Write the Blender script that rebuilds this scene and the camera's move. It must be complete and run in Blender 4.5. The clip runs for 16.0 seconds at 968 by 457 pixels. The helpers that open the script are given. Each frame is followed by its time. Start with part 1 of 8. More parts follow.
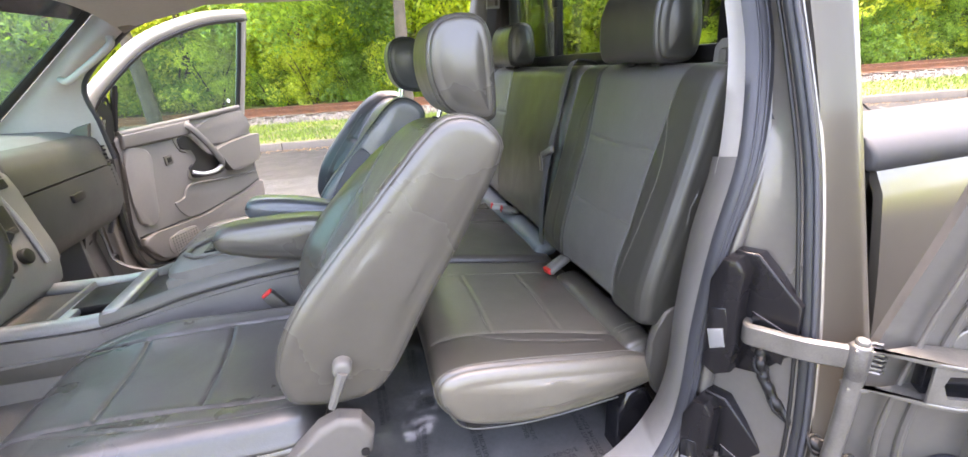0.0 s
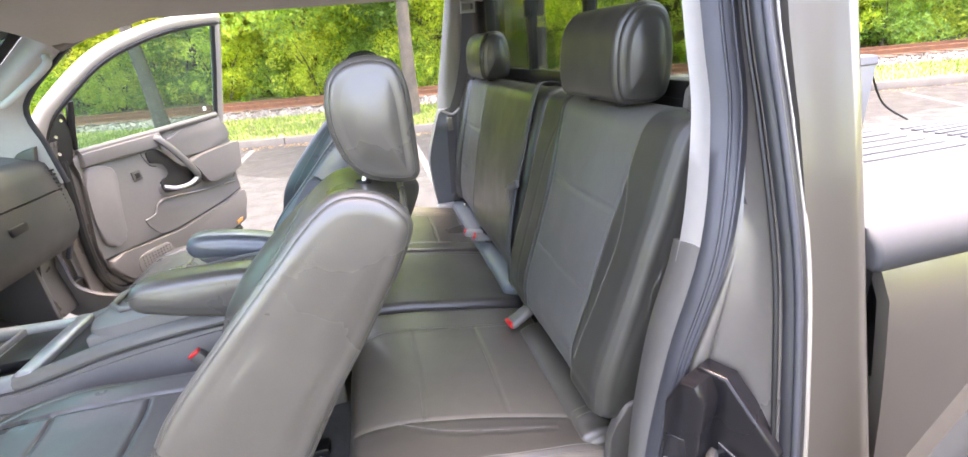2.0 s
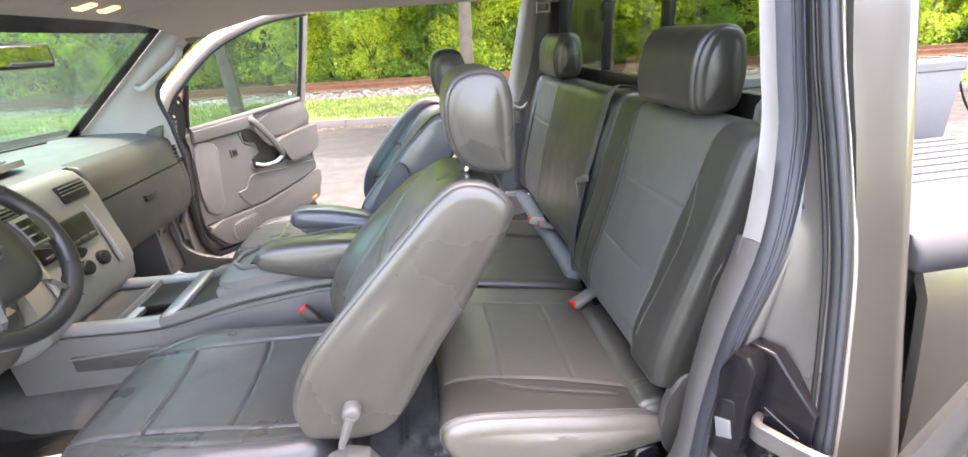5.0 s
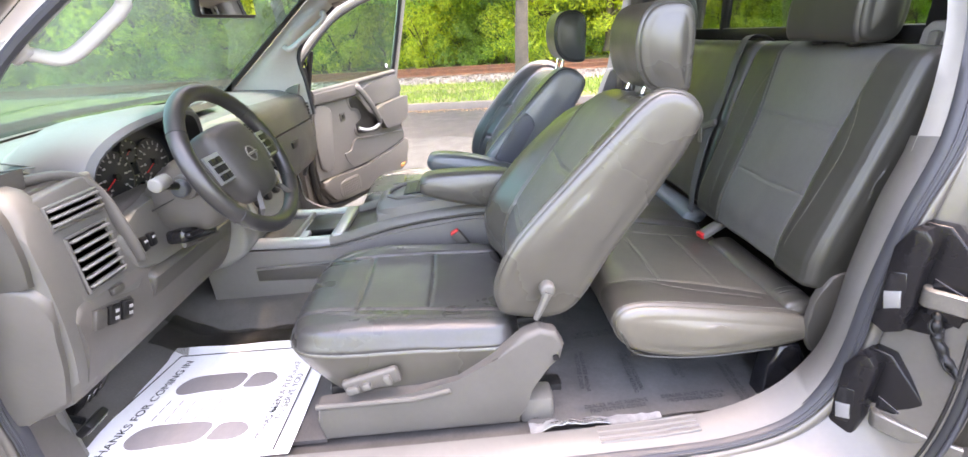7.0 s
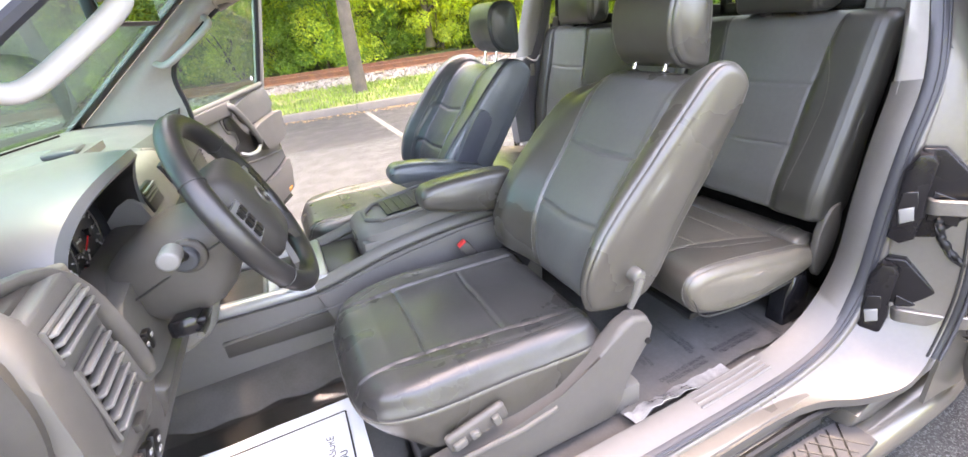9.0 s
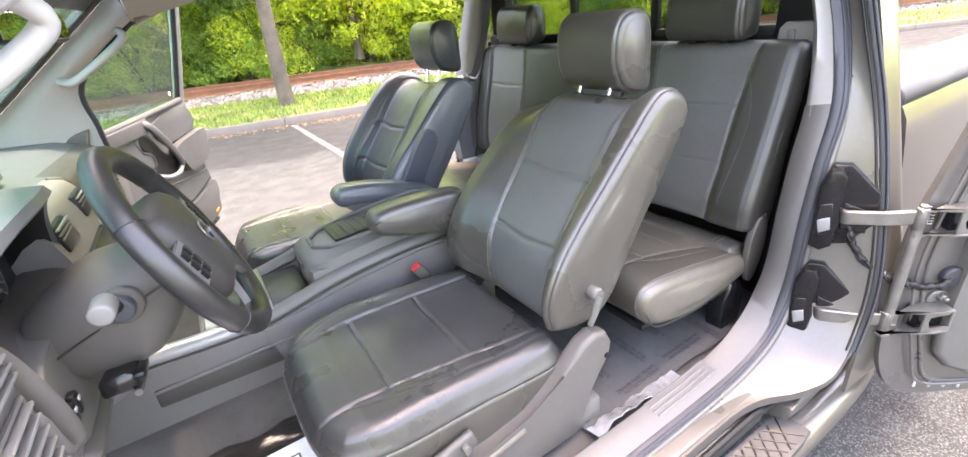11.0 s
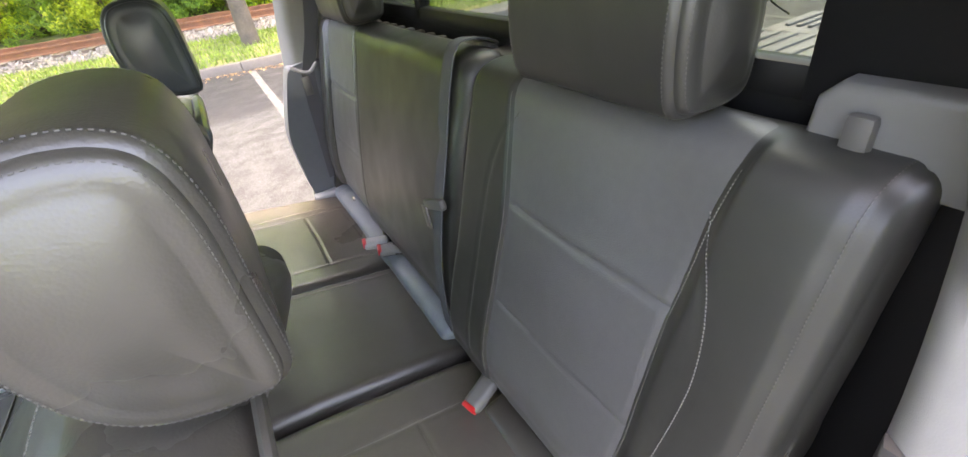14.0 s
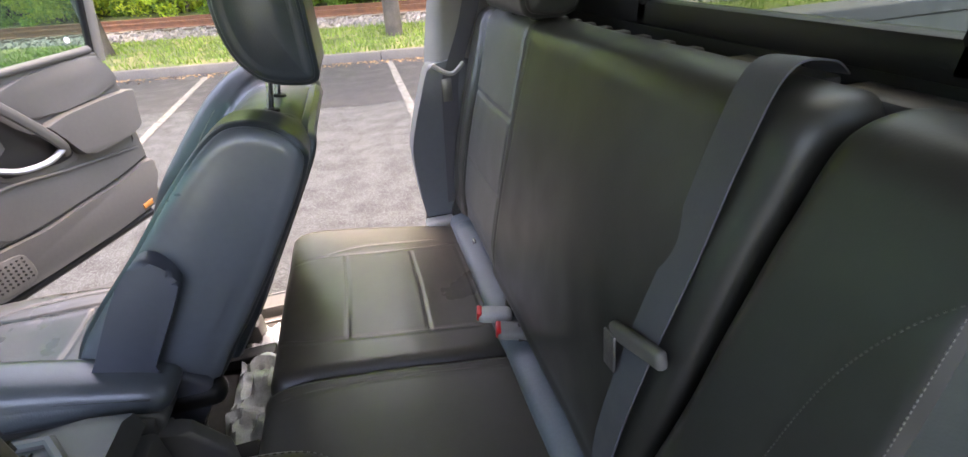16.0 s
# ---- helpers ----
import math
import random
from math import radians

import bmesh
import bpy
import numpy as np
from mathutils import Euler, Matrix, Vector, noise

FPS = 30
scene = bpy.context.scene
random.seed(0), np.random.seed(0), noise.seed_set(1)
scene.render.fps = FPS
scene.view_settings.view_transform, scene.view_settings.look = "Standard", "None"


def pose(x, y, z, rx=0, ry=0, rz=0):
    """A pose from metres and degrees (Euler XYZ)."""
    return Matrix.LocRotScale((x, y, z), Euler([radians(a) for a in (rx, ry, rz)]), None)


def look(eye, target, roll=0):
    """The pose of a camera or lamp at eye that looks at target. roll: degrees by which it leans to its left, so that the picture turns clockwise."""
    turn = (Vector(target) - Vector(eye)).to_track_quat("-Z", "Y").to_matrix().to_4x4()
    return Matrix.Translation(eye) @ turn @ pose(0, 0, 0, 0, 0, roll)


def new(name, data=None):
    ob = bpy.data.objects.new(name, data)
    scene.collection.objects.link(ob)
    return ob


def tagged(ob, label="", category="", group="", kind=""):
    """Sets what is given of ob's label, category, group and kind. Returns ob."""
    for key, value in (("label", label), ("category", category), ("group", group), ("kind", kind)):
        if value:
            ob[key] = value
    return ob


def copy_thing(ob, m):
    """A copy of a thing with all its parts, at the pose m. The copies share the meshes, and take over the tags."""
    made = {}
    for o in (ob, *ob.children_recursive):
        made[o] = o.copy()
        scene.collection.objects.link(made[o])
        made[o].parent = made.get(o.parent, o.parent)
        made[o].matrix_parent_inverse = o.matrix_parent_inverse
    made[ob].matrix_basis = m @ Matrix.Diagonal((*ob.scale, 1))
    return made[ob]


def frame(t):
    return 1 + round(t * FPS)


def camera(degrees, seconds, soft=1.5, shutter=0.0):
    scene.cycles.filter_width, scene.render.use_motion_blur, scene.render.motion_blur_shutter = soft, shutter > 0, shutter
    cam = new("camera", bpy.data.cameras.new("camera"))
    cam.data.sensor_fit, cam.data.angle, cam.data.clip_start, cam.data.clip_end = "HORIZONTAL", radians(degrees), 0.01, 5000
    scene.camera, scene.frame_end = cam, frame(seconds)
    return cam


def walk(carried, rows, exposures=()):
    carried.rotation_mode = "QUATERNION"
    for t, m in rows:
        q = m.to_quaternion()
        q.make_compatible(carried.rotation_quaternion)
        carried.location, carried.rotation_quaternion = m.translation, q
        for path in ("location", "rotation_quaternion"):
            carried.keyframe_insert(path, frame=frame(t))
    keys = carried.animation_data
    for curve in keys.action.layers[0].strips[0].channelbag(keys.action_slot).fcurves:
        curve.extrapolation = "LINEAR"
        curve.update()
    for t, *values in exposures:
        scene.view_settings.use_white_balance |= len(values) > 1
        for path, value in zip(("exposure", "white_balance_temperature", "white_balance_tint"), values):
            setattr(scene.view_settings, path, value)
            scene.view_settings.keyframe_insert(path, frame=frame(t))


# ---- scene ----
cam = camera(93.2, 16.0)
PATH = [
    (0, (0.037, -1.516, 1.425), (0.49, 0.309, 0.741), -4.3),
    (0.5, (0.045, -1.443, 1.421), (0.554, 0.358, 0.715), -4.7),
    (1, (0.113, -1.412, 1.428), (0.618, 0.382, 0.704), -5.1),
    (1.5, (0.205, -1.405, 1.461), (0.632, 0.408, 0.733), -5.8),
    (2, (0.25, -1.36, 1.513), (0.639, 0.458, 0.777), -5.3),
    (2.5, (0.274, -1.308, 1.556), (0.617, 0.492, 0.754), -5.0),
    (3, (0.28, -1.28, 1.569), (0.597, 0.496, 0.705), -5.1),
    (3.5, (0.281, -1.267, 1.579), (0.583, 0.493, 0.68), -5.6),
    (3.7, (0.281, -1.26, 1.579), (0.571, 0.496, 0.667), -6.1),
    (5.8, (0.005, -1.692, 1.54), (0.095, 0.184, 0.852), -2.4),
    (6, (-0.029, -1.729, 1.528), (0.033, 0.149, 0.843), -2.3),
    (6.5, (-0.127, -1.744, 1.494), (-0.088, 0.124, 0.781), -2.3),
    (7, (-0.217, -1.679, 1.474), (-0.178, 0.16, 0.69), -4.2),
    (7.5, (-0.327, -1.581, 1.465), (-0.232, 0.256, 0.679), -6.8),
    (8, (-0.456, -1.515, 1.45), (-0.22, 0.298, 0.64), -6.7),
    (8.5, (-0.604, -1.482, 1.463), (-0.098, 0.266, 0.632), -7.6),
    (8.7, (-0.659, -1.47, 1.49), (-0.075, 0.244, 0.641), -7.7),
    (10.8, (-0.762, -1.445, 1.527), (0.15, 0.138, 0.715), -6.4),
    (11, (-0.731, -1.418, 1.533), (0.195, 0.144, 0.696), -6.2),
    (11.5, (-0.578, -1.39, 1.505), (0.308, 0.201, 0.678), -6.5),
    (12, (-0.275, -1.34, 1.504), (0.602, 0.246, 0.656), -6.5),
    (12.5, (0.0, -1.279, 1.52), (0.962, 0.235, 0.636), -7.1),
    (13, (0.154, -1.15, 1.548), (1.13, 0.281, 0.549), -9.6),
    (13.5, (0.25, -1.003, 1.567), (1.179, 0.406, 0.495), -8.8),
    (14, (0.344, -0.867, 1.57), (1.085, 0.627, 0.465), -8.9),
    (14.5, (0.409, -0.734, 1.54), (0.973, 0.808, 0.399), -10.7),
    (15, (0.401, -0.627, 1.516), (0.938, 0.92, 0.368), -9.2),
    (15.5, (0.392, -0.538, 1.501), (0.899, 1.047, 0.392), -8.6),
    (16, (0.379, -0.448, 1.501), (0.769, 1.221, 0.471), -4.3),
]
walk(cam, [(t, look(eye, target, roll)) for t, eye, target, roll in PATH],
     exposures=[(0, 4.15, 8200, 24), (1, 4.3, 8150, 24), (3.5, 4.4, 8200, 26), (6, 4.35, 8400, 24), (8.5, 4.25, 8400, 24), (11, 4.25, 8400, 24), (13, 4.3, 8400, 24), (14, 4.2, 8700, 24), (14.5, 4.1, 8400, 24), (15.5, 3.7, 7900, 26), (16, 3.75, 7900, 25)])

# ---------------- world and sun ----------------
SUN_EL, SUN_AZ = radians(79), radians(-45)      # azimuth from +y towards -x
world = bpy.data.worlds.new("world")
scene.world = world
world.use_nodes = True
wn = world.node_tree.nodes
sky = wn.new("ShaderNodeTexSky")
sky.sky_type, sky.sun_disc = "NISHITA", False
sky.sun_elevation, sky.sun_rotation = SUN_EL, -SUN_AZ
sky.air_density, sky.dust_density = 1.0, 2.5
wn["Background"].inputs[1].default_value = 0.15
world.node_tree.links.new(sky.outputs[0], wn["Background"].inputs[0])
sun_data = bpy.data.lights.new("sun", "SUN")
sun_data.energy, sun_data.angle, sun_data.color = 0.5, radians(6.0), (1.0, 0.95, 0.86)
sun = new("sun", sun_data)
sun_from = Vector((-math.sin(SUN_AZ) * math.cos(SUN_EL), math.cos(SUN_AZ) * math.cos(SUN_EL), math.sin(SUN_EL)))
sun.matrix_world = look(sun_from * 60, (0, 0, 0))


# ---------------- materials ----------------
def M(name, base, rough=0.5, metal=0.0, var=0.15, vscale=5.0, bump=0.0, bscale=200.0, cells=False, coat=0.0, coat_rough=0.08, spec=0.5,
      rvar=0.1, speck=0.0, per=0.0, island=0.0, tint=None, wrinkle=0.00, chips=0.0):
    """A plain surface with stains and grain at two scales."""
    m = bpy.data.materials.new(name)
    m.use_nodes = True
    N, L = m.node_tree.nodes, m.node_tree.links
    b = N["Principled BSDF"]
    b.inputs["Metallic"].default_value = metal
    b.inputs["Coat Weight"].default_value = coat
    b.inputs["Coat Roughness"].default_value = coat_rough
    b.inputs["Specular IOR Level"].default_value = spec
    tc = N.new("ShaderNodeTexCoord")
    n1 = N.new("ShaderNodeTexNoise")
    n1.inputs["Scale"].default_value, n1.inputs["Detail"].default_value = vscale, 5.0
    L.new(tc.outputs["Object"], n1.inputs["Vector"])
    n2 = N.new("ShaderNodeTexNoise")
    n2.inputs["Scale"].default_value, n2.inputs["Detail"].default_value = vscale * 14, 3.0
    L.new(tc.outputs["Object"], n2.inputs["Vector"])
    mixv = N.new("ShaderNodeMath")
    mixv.operation = "MULTIPLY_ADD"
    L.new(n2.outputs["Fac"], mixv.inputs[0])
    mixv.inputs[1].default_value = 0.45 + speck
    L.new(n1.outputs["Fac"], mixv.inputs[2])
    ramp = N.new("ShaderNodeMapRange")
    L.new(mixv.outputs[0], ramp.inputs[0])
    ramp.inputs[1].default_value, ramp.inputs[2].default_value = 0.45, 1.0 + speck * 0.5
    ramp.inputs[3].default_value, ramp.inputs[4].default_value = 1 - var, 1 + var
    val = ramp.outputs[0]
    for amount, node, sock in ((per, "ShaderNodeObjectInfo", "Random"), (island, "ShaderNodeNewGeometry", "Random Per Island")):
        if amount:
            info = N.new(node)
            mr = N.new("ShaderNodeMapRange")
            L.new(info.outputs[sock], mr.inputs[0])
            mr.inputs[3].default_value, mr.inputs[4].default_value = 1 - amount, 1 + amount
            mul = N.new("ShaderNodeMath")
            mul.operation = "MULTIPLY"
            L.new(val, mul.inputs[0])
            L.new(mr.outputs[0], mul.inputs[1])
            val = mul.outputs[0]
    col = N.new("ShaderNodeVectorMath")
    col.operation = "SCALE"
    if tint:
        mc = N.new("ShaderNodeMix")
        mc.data_type = "RGBA"
        mc.inputs[6].default_value, mc.inputs[7].default_value = (*base, 1), (*tint, 1)
        st = N.new("ShaderNodeMapRange")
        L.new(n1.outputs["Fac"], st.inputs[0])
        st.inputs[1].default_value, st.inputs[2].default_value = 0.42, 0.62
        L.new(st.outputs[0], mc.inputs[0])
        L.new(mc.outputs[2], col.inputs[0])
    else:
        col.inputs[0].default_value = base
    L.new(val, col.inputs["Scale"])
    L.new(col.outputs[0], b.inputs["Base Color"])
    if chips:
        # pale and dark stone chips in the binder
        cv, cr, cm = N.new("ShaderNodeTexVoronoi"), N.new("ShaderNodeMapRange"), N.new("ShaderNodeMix")
        cv.inputs["Scale"].default_value = 210.0
        L.new(tc.outputs["Object"], cv.inputs["Vector"])
        sep = N.new("ShaderNodeSeparateColor")
        L.new(cv.outputs["Color"], sep.inputs[0])
        L.new(sep.outputs[0], cr.inputs[0])
        cr.inputs[1].default_value, cr.inputs[2].default_value, cr.inputs[3].default_value, cr.inputs[4].default_value = 0.55, 1.0, 0.0, chips
        cm.data_type = "RGBA"
        L.new(cr.outputs[0], cm.inputs[0])
        L.new(col.outputs[0], cm.inputs[6])
        cm.inputs[7].default_value = (0.255, 0.277, 0.270, 1)
        L.new(cm.outputs[2], b.inputs["Base Color"])
    rr = N.new("ShaderNodeMapRange")
    L.new(n1.outputs["Fac"], rr.inputs[0])
    rr.inputs[1].default_value, rr.inputs[2].default_value = 0.3, 0.7
    rr.inputs[3].default_value, rr.inputs[4].default_value = max(0.02, rough - rvar * rough * 2), min(1, rough + rvar * rough * 2)
    L.new(rr.outputs[0], b.inputs["Roughness"])
    if bump:
        t = N.new("ShaderNodeTexVoronoi" if cells else "ShaderNodeTexNoise")
        t.inputs["Scale"].default_value = bscale
        L.new(tc.outputs["Object"], t.inputs["Vector"])
        bp = N.new("ShaderNodeBump")
        bp.inputs["Strength"].default_value, bp.inputs["Distance"].default_value = bump, 0.3 / bscale
        L.new(t.outputs["Distance" if cells else "Fac"], bp.inputs["Height"])
        L.new(bp.outputs[0], b.inputs["Normal"])
        if wrinkle:
            wv = N.new("ShaderNodeTexNoise")
            wv.inputs["Scale"].default_value, wv.inputs["Detail"].default_value, wv.inputs["Distortion"].default_value = 11.0, 3.0, 0.8
            L.new(tc.outputs["Object"], wv.inputs["Vector"])
            b2 = N.new("ShaderNodeBump")
            b2.inputs["Strength"].default_value, b2.inputs["Distance"].default_value = wrinkle, 0.012
            L.new(wv.outputs["Fac"], b2.inputs["Height"])
            L.new(b2.outputs[0], bp.inputs["Normal"])
            L.new(b2.outputs[0], b.inputs["Coat Normal"])
    return m


def glass(name, tint, gloss_rough=0.0, most=0.85, haze=0.0):
    m = bpy.data.materials.new(name)
    m.use_nodes = True
    N, L = m.node_tree.nodes, m.node_tree.links
    N.remove(N["Principled BSDF"])
    tr, gl, mx, lw = (N.new("ShaderNode" + k) for k in ("BsdfTransparent", "BsdfGlossy", "MixShader", "LayerWeight"))
    tr.inputs[0].default_value = (*tint, 1)
    gl.inputs["Roughness"].default_value = gloss_rough
    pw, ma = N.new("ShaderNodeMath"), N.new("ShaderNodeMath")
    pw.operation, ma.operation = "POWER", "MULTIPLY_ADD"
    lw.inputs[0].default_value = 0.5
    L.new(lw.outputs["Facing"], pw.inputs[0])
    pw.inputs[1].default_value = 4.0
    L.new(pw.outputs[0], ma.inputs[0])
    ma.inputs[1].default_value, ma.inputs[2].default_value = most, 0.035
    L.new(ma.outputs[0], mx.inputs[0])
    L.new(tr.outputs[0], mx.inputs[1])
    L.new(gl.outputs[0], mx.inputs[2])
    L.new(mx.outputs[0], N["Material Output"].inputs[0])
    if haze:                                            # a translucent veil painted in for reflected haze, thicker in smears
        tl, md, nz, rg = (N.new("ShaderNode" + k) for k in ("BsdfTranslucent", "MixShader", "TexNoise", "MapRange"))
        tl.inputs[0].default_value = (0.80, 0.86, 0.84, 1)
        nz.inputs["Scale"].default_value, nz.inputs["Detail"].default_value = 3.0, 5.0
        L.new(nz.outputs["Fac"], rg.inputs[0])
        rg.inputs[1].default_value, rg.inputs[2].default_value = 0.3, 0.7
        rg.inputs[3].default_value, rg.inputs[4].default_value = haze * 0.6, haze * 1.4
        L.new(rg.outputs[0], md.inputs[0])
        L.new(mx.outputs[0], md.inputs[1])
        L.new(tl.outputs[0], md.inputs[2])
        L.new(md.outputs[0], N["Material Output"].inputs[0])
    return m


def leafmat(name, c1, c2, rough=0.45):
    m = bpy.data.materials.new(name)
    m.use_nodes = True
    N, L = m.node_tree.nodes, m.node_tree.links
    b = N["Principled BSDF"]
    b.inputs["Roughness"].default_value = rough
    geo, info, mx, mo = N.new("ShaderNodeNewGeometry"), N.new("ShaderNodeObjectInfo"), N.new("ShaderNodeMix"), N.new("ShaderNodeMix")
    mx.data_type = mo.data_type = "RGBA"
    mx.inputs[6].default_value, mx.inputs[7].default_value = (*c1, 1), (*c2, 1)
    L.new(geo.outputs["Random Per Island"], mx.inputs[0])
    mo.blend_type = "MULTIPLY"
    mo.inputs[0].default_value = 0.5
    L.new(mx.outputs[2], mo.inputs[6])
    rampo = N.new("ShaderNodeMapRange")
    L.new(info.outputs["Random"], rampo.inputs[0])
    rampo.inputs[3].default_value, rampo.inputs[4].default_value = 0.5, 1.3
    L.new(rampo.outputs[0], mo.inputs[7])
    L.new(mo.outputs[2], b.inputs["Base Color"])
    tl, ms = N.new("ShaderNodeBsdfTranslucent"), N.new("ShaderNodeMixShader")
    sc = N.new("ShaderNodeVectorMath")
    sc.operation = "MULTIPLY"
    sc.inputs[1].default_value = (2.5, 2.5, 1.3)
    L.new(mo.outputs[2], sc.inputs[0])
    L.new(sc.outputs[0], tl.inputs[0])
    ms.inputs[0].default_value = 0.5
    L.new(b.outputs[0], ms.inputs[1])
    L.new(tl.outputs[0], ms.inputs[2])
    L.new(ms.outputs[0], N["Material Output"].inputs[0])
    return m


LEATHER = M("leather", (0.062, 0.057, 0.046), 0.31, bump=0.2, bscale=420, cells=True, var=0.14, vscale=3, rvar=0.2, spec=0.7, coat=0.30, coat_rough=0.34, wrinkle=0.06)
# darker copy for rear backs and headrests: their shade is put into the colour
LEATHER_SHADED = M("leather_shaded", (0.034, 0.0335, 0.028), 0.40, bump=0.08, bscale=420, cells=True, var=0.14, vscale=3, rvar=0.15, spec=0.55, coat=0.12, coat_rough=0.35, wrinkle=0.05)
LEATHER_IN = M("leather_insert", (0.096, 0.095, 0.089), 0.42, bump=0.3, bscale=520, cells=True, var=0.12, vscale=6, spec=0.7, coat=0.25, coat_rough=0.35, wrinkle=0.05)
LEATHER_ARM = M("leather_slate", (0.088, 0.100, 0.106), 0.36, bump=0.2, bscale=420, cells=True, var=0.16, spec=0.7, coat=0.3, coat_rough=0.28, wrinkle=0.06)
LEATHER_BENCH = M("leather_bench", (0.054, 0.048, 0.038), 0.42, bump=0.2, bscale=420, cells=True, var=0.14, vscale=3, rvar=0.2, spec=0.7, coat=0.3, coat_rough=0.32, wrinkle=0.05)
# lit copy of the seat leather, the light put into its base colour
LEATHER_LIT = M("leather_lit", (0.104, 0.093, 0.072), 0.38, bump=0.2, bscale=420, cells=True, var=0.14, vscale=3, rvar=0.2, spec=0.7, coat=0.35, coat_rough=0.3, wrinkle=0.05)
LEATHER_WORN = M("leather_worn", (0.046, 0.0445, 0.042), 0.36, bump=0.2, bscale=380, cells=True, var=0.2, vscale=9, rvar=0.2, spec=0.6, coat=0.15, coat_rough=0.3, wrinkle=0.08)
# passenger seat hide; reflected sky is put into its blue base colour
LEATHER_DARK_SKY = M("leather_dark_sky_tint", (0.027, 0.034, 0.040), 0.36, bump=0.2, bscale=420, cells=True, var=0.16, spec=0.6, coat=0.2, coat_rough=0.28, wrinkle=0.06)
STITCH = M("stitch", (0.19, 0.183, 0.16), 0.7, var=0.3, vscale=90)
STITCH_RIM = M("rim_stitch", (0.090, 0.086, 0.074), 0.6, var=0.3, vscale=90)
SEAMMAT = M("seam", (0.025, 0.025, 0.022), 0.55)
# light blue-grey base: the sky's sheen is put into the colour
BOARD_SHEEN = M("seat_back_board_sheen", (0.098, 0.110, 0.122), 0.34, bump=0.3, bscale=600, var=0.12, spec=0.8, coat=0.2, coat_rough=0.3)
FLAP = M("slate_flap", (0.066, 0.072, 0.088), 0.45, bump=0.3, bscale=700, var=0.1, spec=0.6)
LAMP = bpy.data.materials.new("lit_lamp_lens")
LAMP.use_nodes = True
LAMP.node_tree.nodes["Principled BSDF"].inputs["Emission Color"].default_value = (1.0, 0.62, 0.25, 1)
LAMP.node_tree.nodes["Principled BSDF"].inputs["Emission Strength"].default_value = 0.12
PLASTIC = M("grey_plastic", (0.108, 0.103, 0.092), 0.5, bump=0.35, bscale=900, var=0.08)
PLASTIC_D = M("dark_taupe_plastic", (0.056, 0.052, 0.045), 0.5, bump=0.4, bscale=700, var=0.1)
PLASTIC_DW = M("taupe_plastic", (0.088, 0.081, 0.072), 0.5, bump=0.4, bscale=700, var=0.1)
DOORTRIM = M("door_trim_plastic", (0.098, 0.093, 0.085), 0.55, bump=0.4, bscale=700, var=0.1)
HUBCOVER = M("airbag_cover_plastic", (0.040, 0.037, 0.033), 0.5, bump=0.4, bscale=700, var=0.1)
BLACKISH = M("charcoal_plastic", (0.009, 0.0085, 0.0095), 0.28, bump=0.1, bscale=600, spec=0.3)
DASHFACE = M("dash_face_plastic", (0.036, 0.037, 0.034), 0.5, bump=0.4, bscale=700, var=0.1)
PLASTIC_L = M("light_grey_trim", (0.47, 0.46, 0.445), 0.6, bump=0.3, bscale=700, var=0.06)
# dash plastic with the sky's sheen put into a cool, paler base
DASHTOP_SHEEN = M("dash_top_sky_sheen", (0.084, 0.093, 0.100), 0.40, bump=0.35, bscale=900, var=0.06, spec=0.6)
PLASTIC_M = M("mid_grey_plastic", (0.17, 0.166, 0.155), 0.5, bump=0.3, bscale=800, var=0.06)
PLASTIC_B = M("console_plastic", (0.130, 0.125, 0.116), 0.5, bump=0.3, bscale=800, var=0.08)
PILLARTRIM = M("pillar_trim_plastic", (0.30, 0.29, 0.275), 0.6, bump=0.3, bscale=700, var=0.06)
PILLAR_LOW = M("slate_pillar_plastic", (0.135, 0.145, 0.162), 0.45, bump=0.3, bscale=800, var=0.08)
SILLTRIM = M("sill_trim_plastic", (0.108, 0.104, 0.098), 0.5, bump=0.3, bscale=800, var=0.08)
PLASTIC_BD = M("slate_plastic", (0.062, 0.068, 0.078), 0.45, bump=0.3, bscale=800, var=0.08)
BLACK = M("black_plastic", (0.009, 0.009, 0.009), 0.42, bump=0.2, bscale=600, spec=0.35)
GLOSSBLACK = M("gloss_black", (0.008, 0.008, 0.009), 0.16)
SILVER = M("silver_trim", (0.30, 0.305, 0.31), 0.38, metal=0.6, var=0.06, vscale=12)
CHROME = M("chrome", (0.72, 0.72, 0.70), 0.14, metal=1.0, var=0.08, vscale=20)
STEEL = M("cast_steel", (0.17, 0.162, 0.15), 0.40, metal=0.7, var=0.4, vscale=30, bump=0.5, bscale=160)
STEEL_L = M("forged_steel", (0.20, 0.19, 0.172), 0.38, metal=0.65, var=0.2, vscale=30, bump=0.3, bscale=160)
PAINT = M("bronze_paint", (0.118, 0.109, 0.093), 0.30, metal=0.5, coat=0.5, var=0.04, vscale=2, bump=0.02, bscale=3000, rvar=0.02)
# lit copy of the bronze paint, highlights put into the base colour
PAINT_LIT = M("lit_bronze_paint", (0.30, 0.28, 0.25), 0.36, metal=0.4, coat=0.5, var=0.05, vscale=2)
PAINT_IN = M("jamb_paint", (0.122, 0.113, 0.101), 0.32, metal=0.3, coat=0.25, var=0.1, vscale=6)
RUBBER = M("rubber_seal", (0.030, 0.032, 0.038), 0.5, var=0.12, vscale=25, bump=0.2, bscale=400)
